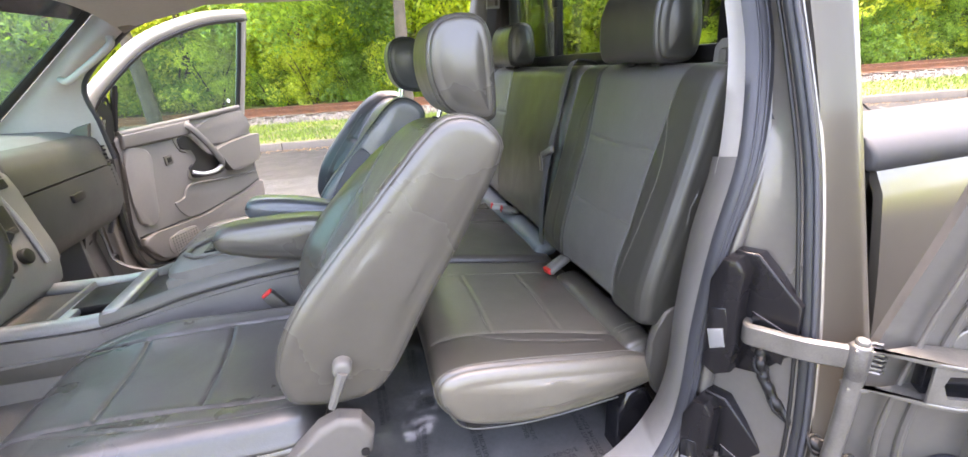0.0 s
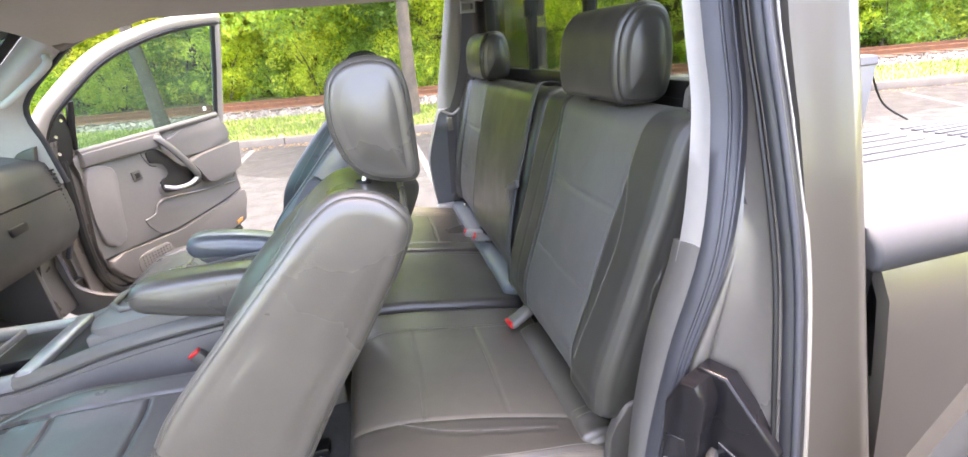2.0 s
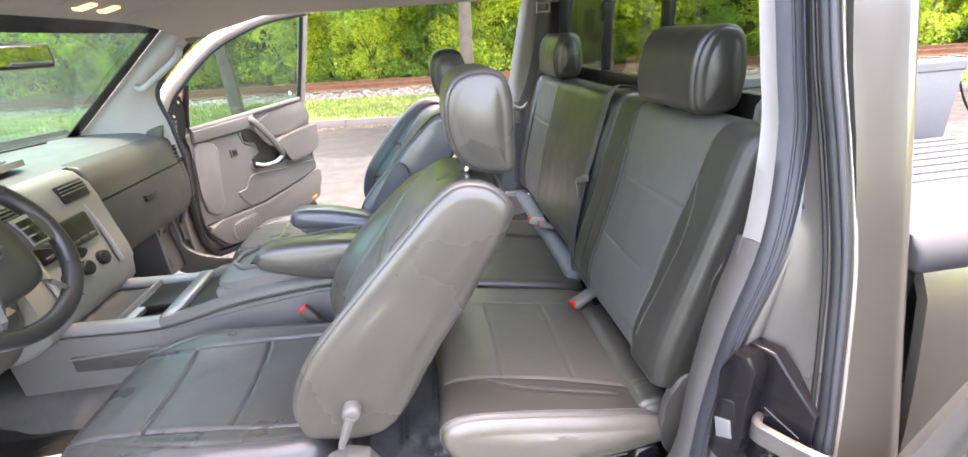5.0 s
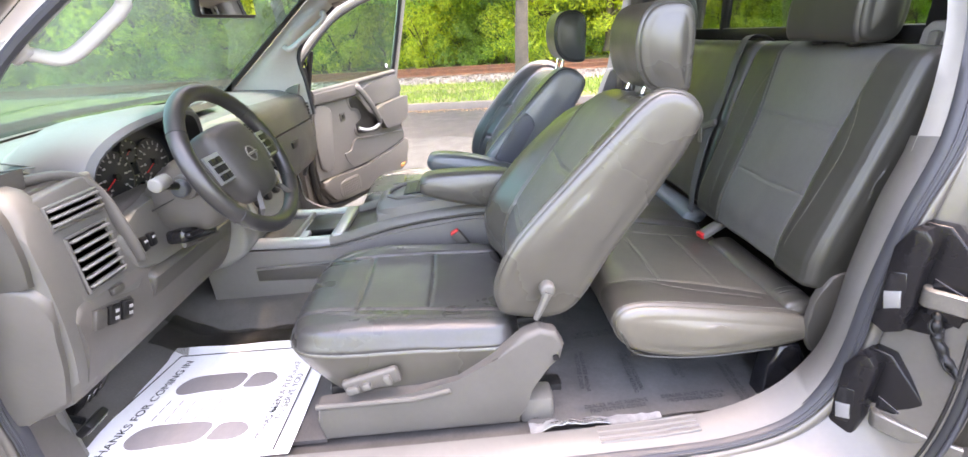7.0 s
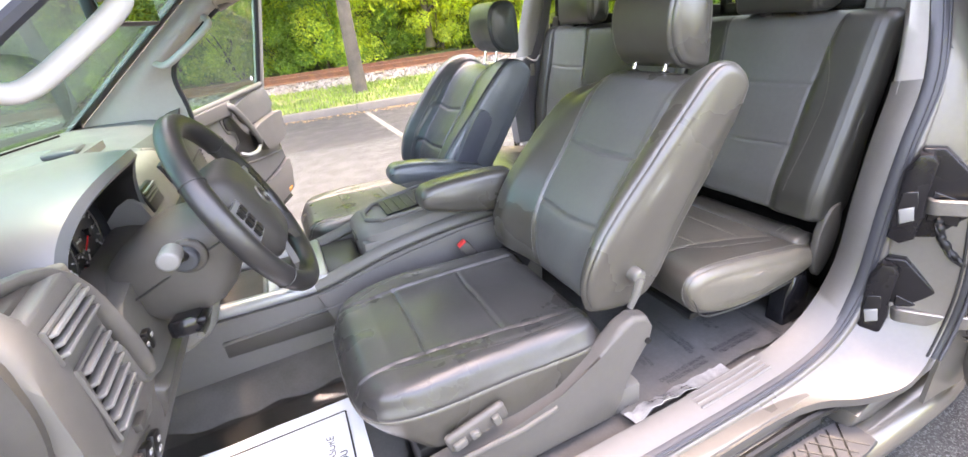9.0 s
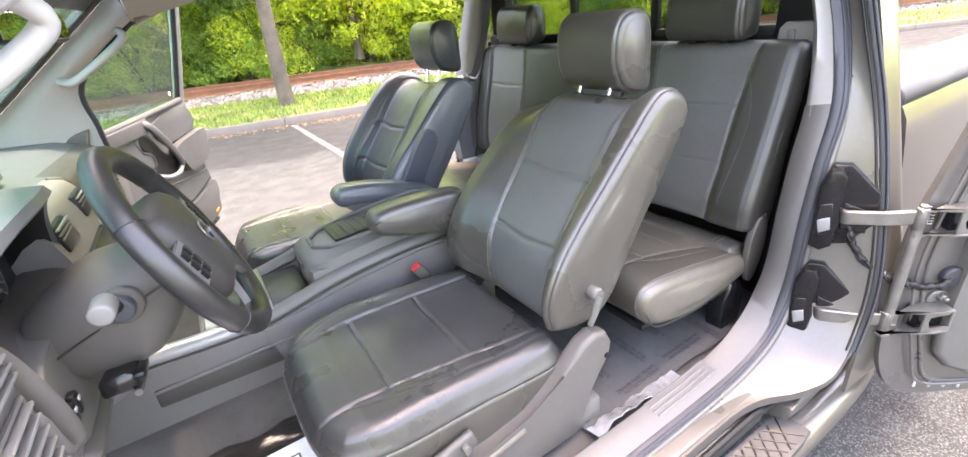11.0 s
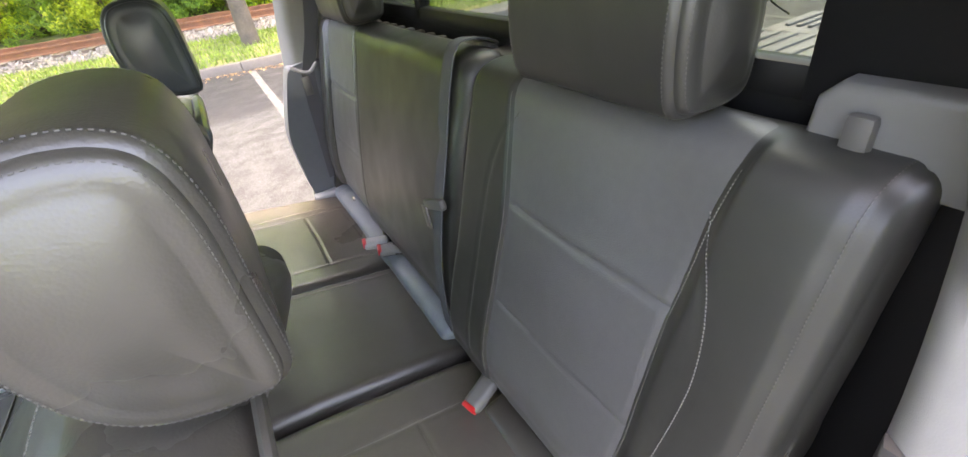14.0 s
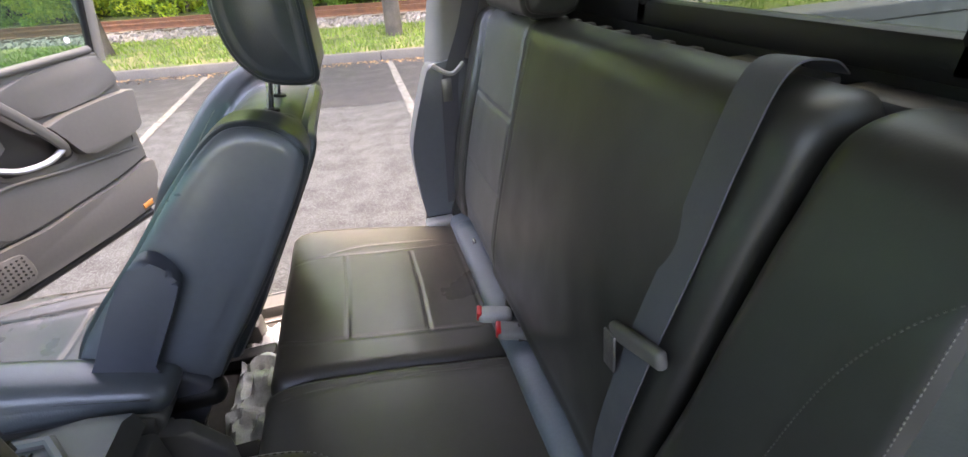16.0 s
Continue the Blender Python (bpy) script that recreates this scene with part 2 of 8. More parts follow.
RUBBER_D = M("dark_rubber", (0.012, 0.013, 0.0155), 0.45, var=0.12, vscale=25, bump=0.2, bscale=400)
CARPET = M("carpet", (0.085, 0.080, 0.074), 0.95, bump=0.9, bscale=420, var=0.2, vscale=14, spec=0.1)
FILM = M("plastic_film", (0.094, 0.093, 0.090), 0.15, var=0.14, vscale=7, bump=0.3, bscale=26, coat=0.5)
PAPER = M("white_paper", (0.80, 0.80, 0.80), 0.75, var=0.04, vscale=8, bump=0.1, bscale=60)
PAPER_GREY = M("pale_grey_plastic", (0.36, 0.36, 0.35), 0.45, var=0.06)
INK = M("grey_ink", (0.21, 0.19, 0.185), 0.8, var=0.12, vscale=60)
INKBLACK = M("black_ink", (0.02, 0.02, 0.022), 0.7)
WEB = M("belt_webbing", (0.098, 0.097, 0.108), 0.7, bump=0.6, bscale=900, var=0.1, vscale=30)
WEB_D = M("dark_belt_webbing", (0.034, 0.032, 0.027), 0.6, bump=0.6, bscale=900, var=0.1, vscale=30)
WHEELHIDE = M("wheel_leather", (0.022, 0.021, 0.020), 0.4, bump=0.25, bscale=500, cells=True, var=0.15, vscale=8, spec=0.7)
STRIPCLOTH = M("strip_cloth", (0.150, 0.172, 0.190), 0.55, bump=0.3, bscale=900, var=0.15, vscale=14)
RED = M("red_button", (0.62, 0.02, 0.02), 0.4)
HEADLINER = M("headliner", (0.46, 0.43, 0.38), 0.95, bump=0.5, bscale=500, var=0.06)
GAUGE = M("gauge_face", (0.012, 0.013, 0.015), 0.3, var=0.1)
GAUGEMARK = M("gauge_mark", (0.32, 0.32, 0.32), 0.5)
BEDLINER = M("bed_liner", (0.120, 0.123, 0.126), 0.55, bump=0.4, bscale=250, var=0.12, vscale=3)
TREAD = M("tread_rubber", (0.040, 0.040, 0.042), 0.6, bump=0.4, bscale=500, var=0.15)
RAILCAP = M("rail_cap", (0.050, 0.052, 0.055), 0.55, bump=0.3, bscale=700, var=0.1, spec=0.45)
GLASS_CLEAR = glass("windshield_glass", (0.44, 0.65, 0.60), haze=0.008)
GLASS_SIDE = glass("side_glass", (0.58, 0.73, 0.68), haze=0.004)
GLASS_DARK = glass("tinted_glass", (0.52, 0.57, 0.53))
CLEARFILM = glass("clear_film", (0.80, 0.79, 0.77), 0.10, 0.9)
MIRROR = M("mirror_silver", (0.85, 0.85, 0.85), 0.01, metal=1.0, var=0.0)
ASPHALT = M("asphalt", (0.0285, 0.0302, 0.0300), 0.85, bump=1.0, bscale=110, var=0.55, vscale=4.5, speck=0.9, tint=(0.019, 0.019, 0.0188), spec=0.3, chips=0.30)
ASPHALT_DARK = M("asphalt_dark", (0.021, 0.0206, 0.021), 0.8, bump=1.0, bscale=110, var=0.5, vscale=3.5, speck=0.6, spec=0.3, chips=0.10)
PAINTLINE = M("line_paint", (0.105, 0.103, 0.094), 0.85, var=0.9, vscale=9, bump=0.5, bscale=120)
CONCRETE = M("kerb_concrete", (0.115, 0.10, 0.083), 0.9, var=0.25, vscale=3, bump=0.6, bscale=90)
GRASSGROUND = M("grass_ground", (0.085, 0.115, 0.028), 0.95, var=0.5, vscale=2.2, bump=1.0, bscale=40, tint=(0.17, 0.15, 0.06))
GRASS = M("grass_blades", (0.15, 0.22, 0.03), 0.7, var=0.35, vscale=1.5, island=0.45)
STONE = M("ballast_stone", (0.20, 0.18, 0.165), 0.9, var=0.3, vscale=20, island=0.45, bump=0.5, bscale=60)
BALLAST = M("ballast_bed", (0.15, 0.135, 0.12), 0.95, var=0.5, vscale=9, bump=1.0, bscale=25)
RUST = M("rusty_rail", (0.20, 0.085, 0.045), 0.75, var=0.4, vscale=6, metal=0.2)
WOODSLEEPER = M("sleeper_wood", (0.12, 0.09, 0.07), 0.9, var=0.4, vscale=5)
BARK = M("bark", (0.100, 0.078, 0.058), 0.95, var=0.45, vscale=4, bump=1.0, bscale=22)
FOREST_FLOOR = M("forest_floor", (0.085, 0.115, 0.03), 0.95, var=0.6, vscale=1.2, bump=1.0, bscale=6)
LITTER = M("leaf_litter", (0.26, 0.16, 0.075), 0.95, var=0.4, vscale=9, island=0.4)
LEAF = leafmat("leaf_green", (0.11, 0.20, 0.060), (0.28, 0.39, 0.10))
LEAF_Y = leafmat("leaf_yellow_green", (0.22, 0.31, 0.06), (0.58, 0.59, 0.12))
LEAF_D = leafmat("leaf_deep_green", (0.06, 0.125, 0.045), (0.16, 0.25, 0.075))


# ---------------- mesh helpers ----------------
def part(name, bm, material, parent=None, label="", sharp=38):
    bmesh.ops.recalc_face_normals(bm, faces=bm.faces)
    me = bpy.data.meshes.new(name)
    bm.to_mesh(me)
    bm.free()
    me.materials.append(material)
    me.polygons.foreach_set("use_smooth", [True] * len(me.polygons))
    me.set_sharp_from_angle(angle=radians(sharp))
    ob = new(name, me)
    if parent is not None:
        ob.parent = parent
        if parent.parent is None:
            ob.matrix_parent_inverse = parent.matrix_basis.inverted()
    if label:
        ob["label"] = label
    return ob


def thing(name, at, label, category, group="", kind=""):
    e = new(name)
    e.empty_display_size = 0.05
    e.matrix_basis = Matrix.Translation(at)
    return tagged(e, label, category, group, kind)


def solo(name, bm, material, label, category="", group="", kind="", sharp=38):
    return tagged(part(name, bm, material, None, "", sharp), label, category, group, kind)


def smooth_path(pts, n=6, closed=False):
    """Catmull-Rom through the points."""
    P = [Vector(p) for p in pts]
    out, k = [], len(P)
    for i in range(k if closed else k - 1):
        a, b, c, d = (P[(i - 1) % k], P[i], P[(i + 1) % k], P[(i + 2) % k]) if closed else (P[max(i - 1, 0)], P[i], P[i + 1], P[min(i + 2, k - 1)])
        for j in range(n):
            t = j / n
            out.append(0.5 * ((2 * b) + (c - a) * t + (2 * a - 5 * b + 4 * c - d) * t * t + (3 * b - 3 * c + d - a) * t ** 3))
    if not closed:
        out.append(P[-1])
    return out


def sweep(bm, pts, r, n=8, closed=False, flat=1.0, up=None):
    """A tube along pts; r a number or a list; flat squeezes it across 'up'."""
    P = [Vector(p) for p in pts]
    k = len(P)
    rings, side = [], None
    for i in range(k):
        d = (P[(i + 1) % k] - P[i - 1]) if closed else (P[min(i + 1, k - 1)] - P[max(i - 1, 0)])
        d.normalize()
        if up is not None:
            side = Vector(up).cross(d).normalized()
        elif side is None:
            side = d.orthogonal().normalized()
        else:
            side = (side - d * side.dot(d)).normalized()
        o = d.cross(side)
        rad = r[i] if isinstance(r, (list, tuple)) else r
        rings.append([bm.verts.new(P[i] + side * math.cos(2 * math.pi * j / n) * rad + o * math.sin(2 * math.pi * j / n) * rad * flat) for j in range(n)])
    for i in range(k if closed else k - 1):
        a, b = rings[i], rings[(i + 1) % k]
        for j in range(n):
            bm.faces.new((a[j], a[(j + 1) % n], b[(j + 1) % n], b[j]))
    if not closed:
        bm.faces.new(rings[0])
        bm.faces.new(rings[-1])
    return bm


def tube(pts, r, n=8, closed=False, flat=1.0, up=None):
    return sweep(bmesh.new(), pts, r, n, closed, flat, up)


def thread(pts, r, n=5, closed=False):
    """A row of single stitches along pts."""
    P = [Vector(p) for p in pts] + ([Vector(pts[0])] if closed else [])
    run, marks = 0.0, []
    for a, b in zip(P, P[1:]):
        d = (b - a).length
        while d > 1e-6 and run <= d:
            marks.append(a + (b - a) * (run / d))
            run += 0.0021
        run -= d
    bm = bmesh.new()
    for i in range(0, len(marks) - 2, 2):
        a, b = marks[i], marks[i + 1]
        if (b - a).length > 1e-5:
            sweep(bm, [a, b], r * 0.9, n)
    return bm


def profile(pts, y0, y1, bevel=0.0, segs=4, axis="y", bm=None):
    """A closed outline in x,z (axis y) or x,y (axis z) or y,z (axis x), drawn out from y0 to y1, its rims rounded."""
    bm = bm or bmesh.new()
    put = {"y": lambda p, h: (p[0], h, p[1]), "z": lambda p, h: (p[0], p[1], h), "x": lambda p, h: (h, p[0], p[1])}[axis]
    lo, hi = [[bm.verts.new(put(p, h)) for p in pts] for h in (y0, y1)]
    caps = [bm.faces.new(lo), bm.faces.new(hi)]
    k = len(pts)
    for i in range(k):
        bm.faces.new((lo[i], lo[(i + 1) % k], hi[(i + 1) % k], hi[i]))
    if bevel:
        bmesh.ops.bevel(bm, geom=[e for f in caps for e in f.edges], offset=bevel, segments=segs, profile=0.5, affect="EDGES", clamp_overlap=True)
    return bm


def inset_outline(pts, d):
    """A closed dense outline drawn in by d and eased."""
    P = [Vector(p) for p in pts]
    k = len(P)
    area = sum(P[i].x * P[(i + 1) % k].y - P[(i + 1) % k].x * P[i].y for i in range(k))
    sg = 1 if area > 0 else -1
    Q = []
    for i in range(k):
        e = P[(i + 2) % k] - P[i - 2]
        Q.append(P[i] + Vector((-e.y, e.x)).normalized() * sg * d)
    for _ in range(int(2 + d * 120)):
        Q = [Q[i] * 0.5 + (Q[i - 1] + Q[(i + 1) % k]) * 0.25 for i in range(k)]
    return Q


def uneven(p):
    """Padding is never quite true: a slow waviness of a millimetre or two."""
    return p + noise.noise_vector(p * 7.0) * 0.0022 + noise.noise_vector(p * 19.0) * 0.0007


def soft(pts, y0, y1, r, segs=5, dome=0.006):
    """An upholstered solid: a dense closed outline in x,z from y0 to y1, its rims rolled over with radius r, its ends slightly domed."""
    P = [Vector(p) for p in pts]
    k = len(P)
    c = sum(P, Vector((0, 0))) / k
    bm = bmesh.new()
    way = 1 if y1 > y0 else -1
    layers = []
    for a in range(segs + 1):
        t = math.pi / 2 * a / segs
        layers.append((inset_outline(pts, r * (1 - math.sin(t))), y0 + way * r * (1 - math.cos(t))))
    back = [(q, y1 - (y - y0)) for q, y in layers[::-1]]
    end0 = [([c + (q - c) * f for q in layers[0][0]], y0 - way * dome * (1 - f * f)) for f in (0.05, 0.25, 0.45, 0.62, 0.78, 0.91)]
    end1 = [(q, y1 + (y0 - y)) for q, y in end0[::-1]]
    rings = [[bm.verts.new(uneven(Vector((q.x, y, q.y)))) for q in Q] for Q, y in end0 + layers + back + end1]
    for a, b in zip(rings, rings[1:]):
        for i in range(k):
            bm.faces.new((a[i], a[(i + 1) % k], b[(i + 1) % k], b[i]))
    bm.faces.new(rings[0])
    bm.faces.new(rings[-1])
    return bm


def box(c, size, bevel=0.0, segs=2, m=None, bm=None):
    """A box about c, its edges rounded; m: a turn about its middle."""
    b2 = bmesh.new()
    bmesh.ops.create_cube(b2, size=1.0, matrix=Matrix.Diagonal((*size, 1)))
    if bevel:
        bmesh.ops.bevel(b2, geom=b2.edges[:], offset=bevel, segments=segs, profile=0.5, affect="EDGES", clamp_overlap=True)
    b2.transform(Matrix.Translation(c) @ (m.to_4x4() if m else Matrix.Identity(4)))
    if bm is None:
        return b2
    me = bpy.data.meshes.new("t")
    b2.to_mesh(me)
    b2.free()
    bm.from_mesh(me)
    bpy.data.meshes.remove(me)
    return bm


def disc(c, r, depth, axis, n=24, bevel=0.0, r2=None):
    """A round plug about c along axis."""
    bm = bmesh.new()
    bmesh.ops.create_cone(bm, cap_ends=True, segments=n, radius1=r, radius2=r if r2 is None else r2, depth=depth)
    if bevel:
        bmesh.ops.bevel(bm, geom=[e for e in bm.edges if len(e.link_faces) == 2 and any(len(f.verts) > 4 for f in e.link_faces)],
                        offset=bevel, segments=3, profile=0.5, affect="EDGES", clamp_overlap=True)
    q = Vector((0, 0, 1)).rotation_difference(Vector(axis))
    bm.transform(Matrix.Translation(c) @ q.to_matrix().to_4x4())
    return bm


def sheet(fn, nu, nv, thick, bm=None):
    """A curved panel fn(u, v) with thickness."""
    bm = bm or bmesh.new()
    pts = [[Vector(fn(i / nu, j / nv)) for j in range(nv + 1)] for i in range(nu + 1)]
    rows = []
    for s in (0, 1):
        g = []
        for i in range(nu + 1):
            r = []
            for j in range(nv + 1):
                du = pts[min(i + 1, nu)][j] - pts[max(i - 1, 0)][j]
                dv = pts[i][min(j + 1, nv)] - pts[i][max(j - 1, 0)]
                nrm = du.cross(dv)
                nrm = nrm.normalized() if nrm.length > 1e-9 else Vector((0, 0, 1))
                r.append(bm.verts.new(pts[i][j] - nrm * thick * s))
            g.append(r)
        rows.append(g)
    for s, g in enumerate(rows):
        for i in range(nu):
            for j in range(nv):
                q = (g[i][j], g[i + 1][j], g[i + 1][j + 1], g[i][j + 1])
                bm.faces.new(q if s == 0 else q[::-1])
    A, B = rows
    rim = [(i, 0) for i in range(nu)] + [(nu, j) for j in range(nv)] + [(i, nv) for i in range(nu, 0, -1)] + [(0, j) for j in range(nv, 0, -1)]
    for a, b in zip(rim, rim[1:] + rim[:1]):
        bm.faces.new((A[a[0]][a[1]], A[b[0]][b[1]], B[b[0]][b[1]], B[a[0]][a[1]]))
    return bm


def pad(fn, h, nu=14, nv=14, edge=0.12, wave=0.0):
    """An upholstered panel: fn(u, v) gives place; it swells by h and falls to its sewn edges."""
    bm = bmesh.new()
    E = 1e-3

    def f(u, v):
        p = Vector(fn(u, v))
        nrm = (Vector(fn(min(u + E, 1), v)) - Vector(fn(max(u - E, 0), v))).cross(Vector(fn(u, min(v + E, 1))) - Vector(fn(u, max(v - E, 0)))).normalized()
        d = min(u, 1 - u, v, 1 - v) / edge
        d = min(1.0, d)
        k = math.sqrt(max(0.0, 1 - (1 - d) ** 2))
        w = wave * noise.noise(p * 14) if wave else 0.0
        return p + nrm * (h * k + w * k - 0.0015 * (1 - k))
    return sheet(f, nu, nv, 0.006, bm)


def warp(fn):
    """Uneven steps so that panel edges get more rows."""
    return lambda u, v: fn(0.5 - 0.5 * math.cos(math.pi * u), 0.5 - 0.5 * math.cos(math.pi * v))


def curve_at(pts, z):
    """x on a polyline (x, z) at height z."""
    for (x0, z0), (x1, z1) in zip(pts, pts[1:]):
        if (z0 - z) * (z1 - z) <= 0 and z0 != z1:
            return x0 + (x1 - x0) * (z - z0) / (z1 - z0)
    return pts[0][0] if abs(z - pts[0][1]) < abs(z - pts[-1][1]) else pts[-1][0]


def rounded(pts, n=4):
    return [(p.x, p.y) for p in smooth_path([(a, b, 0) for a, b in pts], n, True)]


def writing(text, at, xdir, ydir, size, material, parent, name="lettering"):
    """Words laid on a surface."""
    cu = bpy.data.curves.new(name, "FONT")
    cu.body, cu.size, cu.extrude = text, size, 0.0003
    cu.align_x, cu.align_y = "CENTER", "CENTER"
    cu.materials.append(material)
    ob = new(name, cu)
    X, Y = Vector(xdir).normalized(), Vector(ydir)
    Z = X.cross(Y).normalized()
    Y = Z.cross(X)
    m = Matrix((X, Y, Z)).transposed().to_4x4()
    m.translation = at
    if parent is not None:
        ob.parent = parent
        ob.matrix_parent_inverse = parent.matrix_basis.inverted()
    ob.matrix_basis = m
    return ob


# ---------------- upholstery helpers ----------------
def even_ring(pts, k):
    """A closed outline of control points, splined and stepped evenly into k points."""
    Q = np.array(rounded(pts, 14))
    Q = np.vstack([Q, Q[:1]])
    run = np.concatenate([[0], np.cumsum(np.hypot(*np.diff(Q, axis=0).T))])
    at = np.linspace(0, run[-1], k, endpoint=False)
    return np.stack([np.interp(at, run, Q[:, 0]), np.interp(at, run, Q[:, 1])], 1)


def drawn_in(R, d):
    """An even closed ring drawn in by d and eased."""
    if d < 1e-6:
        return R
    e = np.roll(R, -3, 0) - np.roll(R, 3, 0)
    nrm = np.stack([-e[:, 1], e[:, 0]], 1)
    nrm /= np.linalg.norm(nrm, axis=1)[:, None] + 1e-9
    area = (R[:, 0] * np.roll(R[:, 1], -1) - np.roll(R[:, 0], -1) * R[:, 1]).sum()
    Q = R + nrm * d * (1 if area > 0 else -1)
    for _ in range(int(4 + d * 1300)):
        Q = Q * 0.5 + (np.roll(Q, 1, 0) + np.roll(Q, -1, 0)) * 0.25
    return Q


def loft(y0, y1, shape, r, k=320, step=0.0042, segs=9, dome=0.008):
    """Rings in x,z from y0 to y1: shape(y) gives each ring's control points; the rims roll over with radius r, the ends are domed."""
    way = 1 if y1 > y0 else -1
    rows = []
    ends = []
    for y, w in ((y0, way), (y1, -way)):
        base, edge = even_ring(shape(y), k), []
        for a in range(segs + 1):
            t = math.pi / 2 * a / segs
            edge.append((drawn_in(base, r * (1 - math.sin(t))), y + w * r * (1 - math.cos(t))))
        first = edge[0][0]
        c = first.mean(0)
        far = np.linalg.norm(first - c, axis=1)[:, None]
        even = (first - c) / far * far.mean()
        mild = lambda f: max(0.0, (0.78 - f) / 0.78) ** 1.4
        cap = [(c + ((first - c) * (1 - mild(f)) + even * mild(f)) * f, y - w * dome * (1 - f * f)) for f in (0.03, 0.16, 0.30, 0.44, 0.57, 0.69, 0.80, 0.89, 0.96)]
        ends.append(cap + edge)
    n = max(2, int(abs(y1 - y0 - 2 * way * r) / step))
    mid = []
    for i in range(1, n):
        y = y0 + way * r + (y1 - y0 - 2 * way * r) * i / n
        mid.append((even_ring(shape(y), k), y))
    for R, y in ends[0] + mid + ends[1][::-1]:
        rows.append(np.stack([R[:, 0], np.full(k, y), R[:, 1]], 1))
    return np.array(rows), len(ends[0])


def settle(P):
    """Padding is never quite true: slow waves of a millimetre or two."""
    out = P.copy()
    for f, a in ((7.0, 0.0022), (19.0, 0.0008)):
        flat = [noise.noise_vector(Vector(p) * f) for p in P.reshape(-1, 3)]
        out += np.array(flat).reshape(P.shape) * a
    return out


def facing(P, wrap=True):
    dv = np.gradient(P, axis=0)
    du = (np.roll(P, -1, 1) - np.roll(P, 1, 1)) if wrap else np.gradient(P, axis=1)
    N = np.cross(du, dv)
    N /= np.linalg.norm(N, axis=2)[:, :, None] + 1e-12
    if ((P - P.reshape(-1, 3).mean(0)) * N).sum() < 0:
        N = -N
    return N


def dense(line, step=0.002):
    L = np.array([tuple(p) for p in line], float)
    run = np.concatenate([[0], np.cumsum(np.linalg.norm(np.diff(L, axis=0), axis=1))])
    at = np.arange(0, run[-1], step)
    return np.stack([np.interp(at, run, L[:, i]) for i in range(3)], 1)


def quilt(P, seams, wrap=True):
    """Pull a padded surface in along its seams; seams are (line, width, depth)."""
    N = facing(P, wrap)
    D = np.zeros(P.shape[:2])
    for line, w, d in seams:
        L = dense(line)
        lo, hi = L.min(0) - 0.03, L.max(0) + 0.03
        near = ((P > lo) & (P < hi)).all(2)
        V = P[near]
        best = np.full(len(V), 9.0)
        for i in range(0, len(L), 80):
            best = np.minimum(best, np.sqrt(((V[:, None, :] - L[None, i:i + 80]) ** 2).sum(2)).min(1))
        D[near] += -d * np.exp(-(best / w) ** 2) + 0.12 * d * np.exp(-((best - 2.8 * w) / (1.6 * w)) ** 2)
    return P + N * D[:, :, None], N


def follow(P, N, line, ax=2):
    """Slide the rings sideways on the front (ax 2) or the top (ax 0), so that one of them runs along the line; gives its number too."""
    zs, ys = np.array([p[ax] for p in line]), np.array([p[1] for p in line])
    order = np.argsort(zs)
    ring_y = P[:, :, 1].mean(1)
    k = int(np.argmin(abs(ring_y - ys.mean())))
    want = np.interp(P[:, :, ax], zs[order], ys[order]) - ring_y[k]
    w = np.clip(1 - abs(ring_y - ring_y[k]) / 0.055, 0, 1)
    faced = np.clip((0.3 - N[:, :, 0]) / 0.3, 0, 1) if ax == 2 else np.clip(N[:, :, 2] / 0.3, 0, 1)
    out = P.copy()
    out[:, :, 1] += want * (w * w * (3 - 2 * w))[:, None] * faced
    return out, k


def skin(name, Q, mask, material, parent, label="", wrap=True):
    """The faces of a grid where mask holds, as one part."""
    n, k = Q.shape[:2]
    cols = k if wrap else k - 1
    i, j = np.nonzero(mask[:n - 1, :cols])
    j2 = (j + 1) % k
    F = np.stack([i * k + j, i * k + j2, (i + 1) * k + j2, (i + 1) * k + j], 1)
    used, inv = np.unique(F, return_inverse=True)
    faces = inv.reshape(F.shape).tolist()
    if wrap:
        where = {int(v): a for a, v in enumerate(used)}
        for row in (0, n - 1):
            if mask[min(row, n - 2)].all():
                faces.append([where[row * k + c] for c in range(k)][::1 if row else -1])
    me = bpy.data.meshes.new(name)
    me.from_pydata(Q.reshape(-1, 3)[used].tolist(), [], faces)
    me.materials.append(material)
    me.polygons.foreach_set("use_smooth", [True] * len(me.polygons))
    me.set_sharp_from_angle(angle=radians(70))
    ob = new(name, me)
    ob.parent = parent
    if parent.parent is None:
        ob.matrix_parent_inverse = parent.matrix_basis.inverted()
    if label:
        ob["label"] = label
    return ob


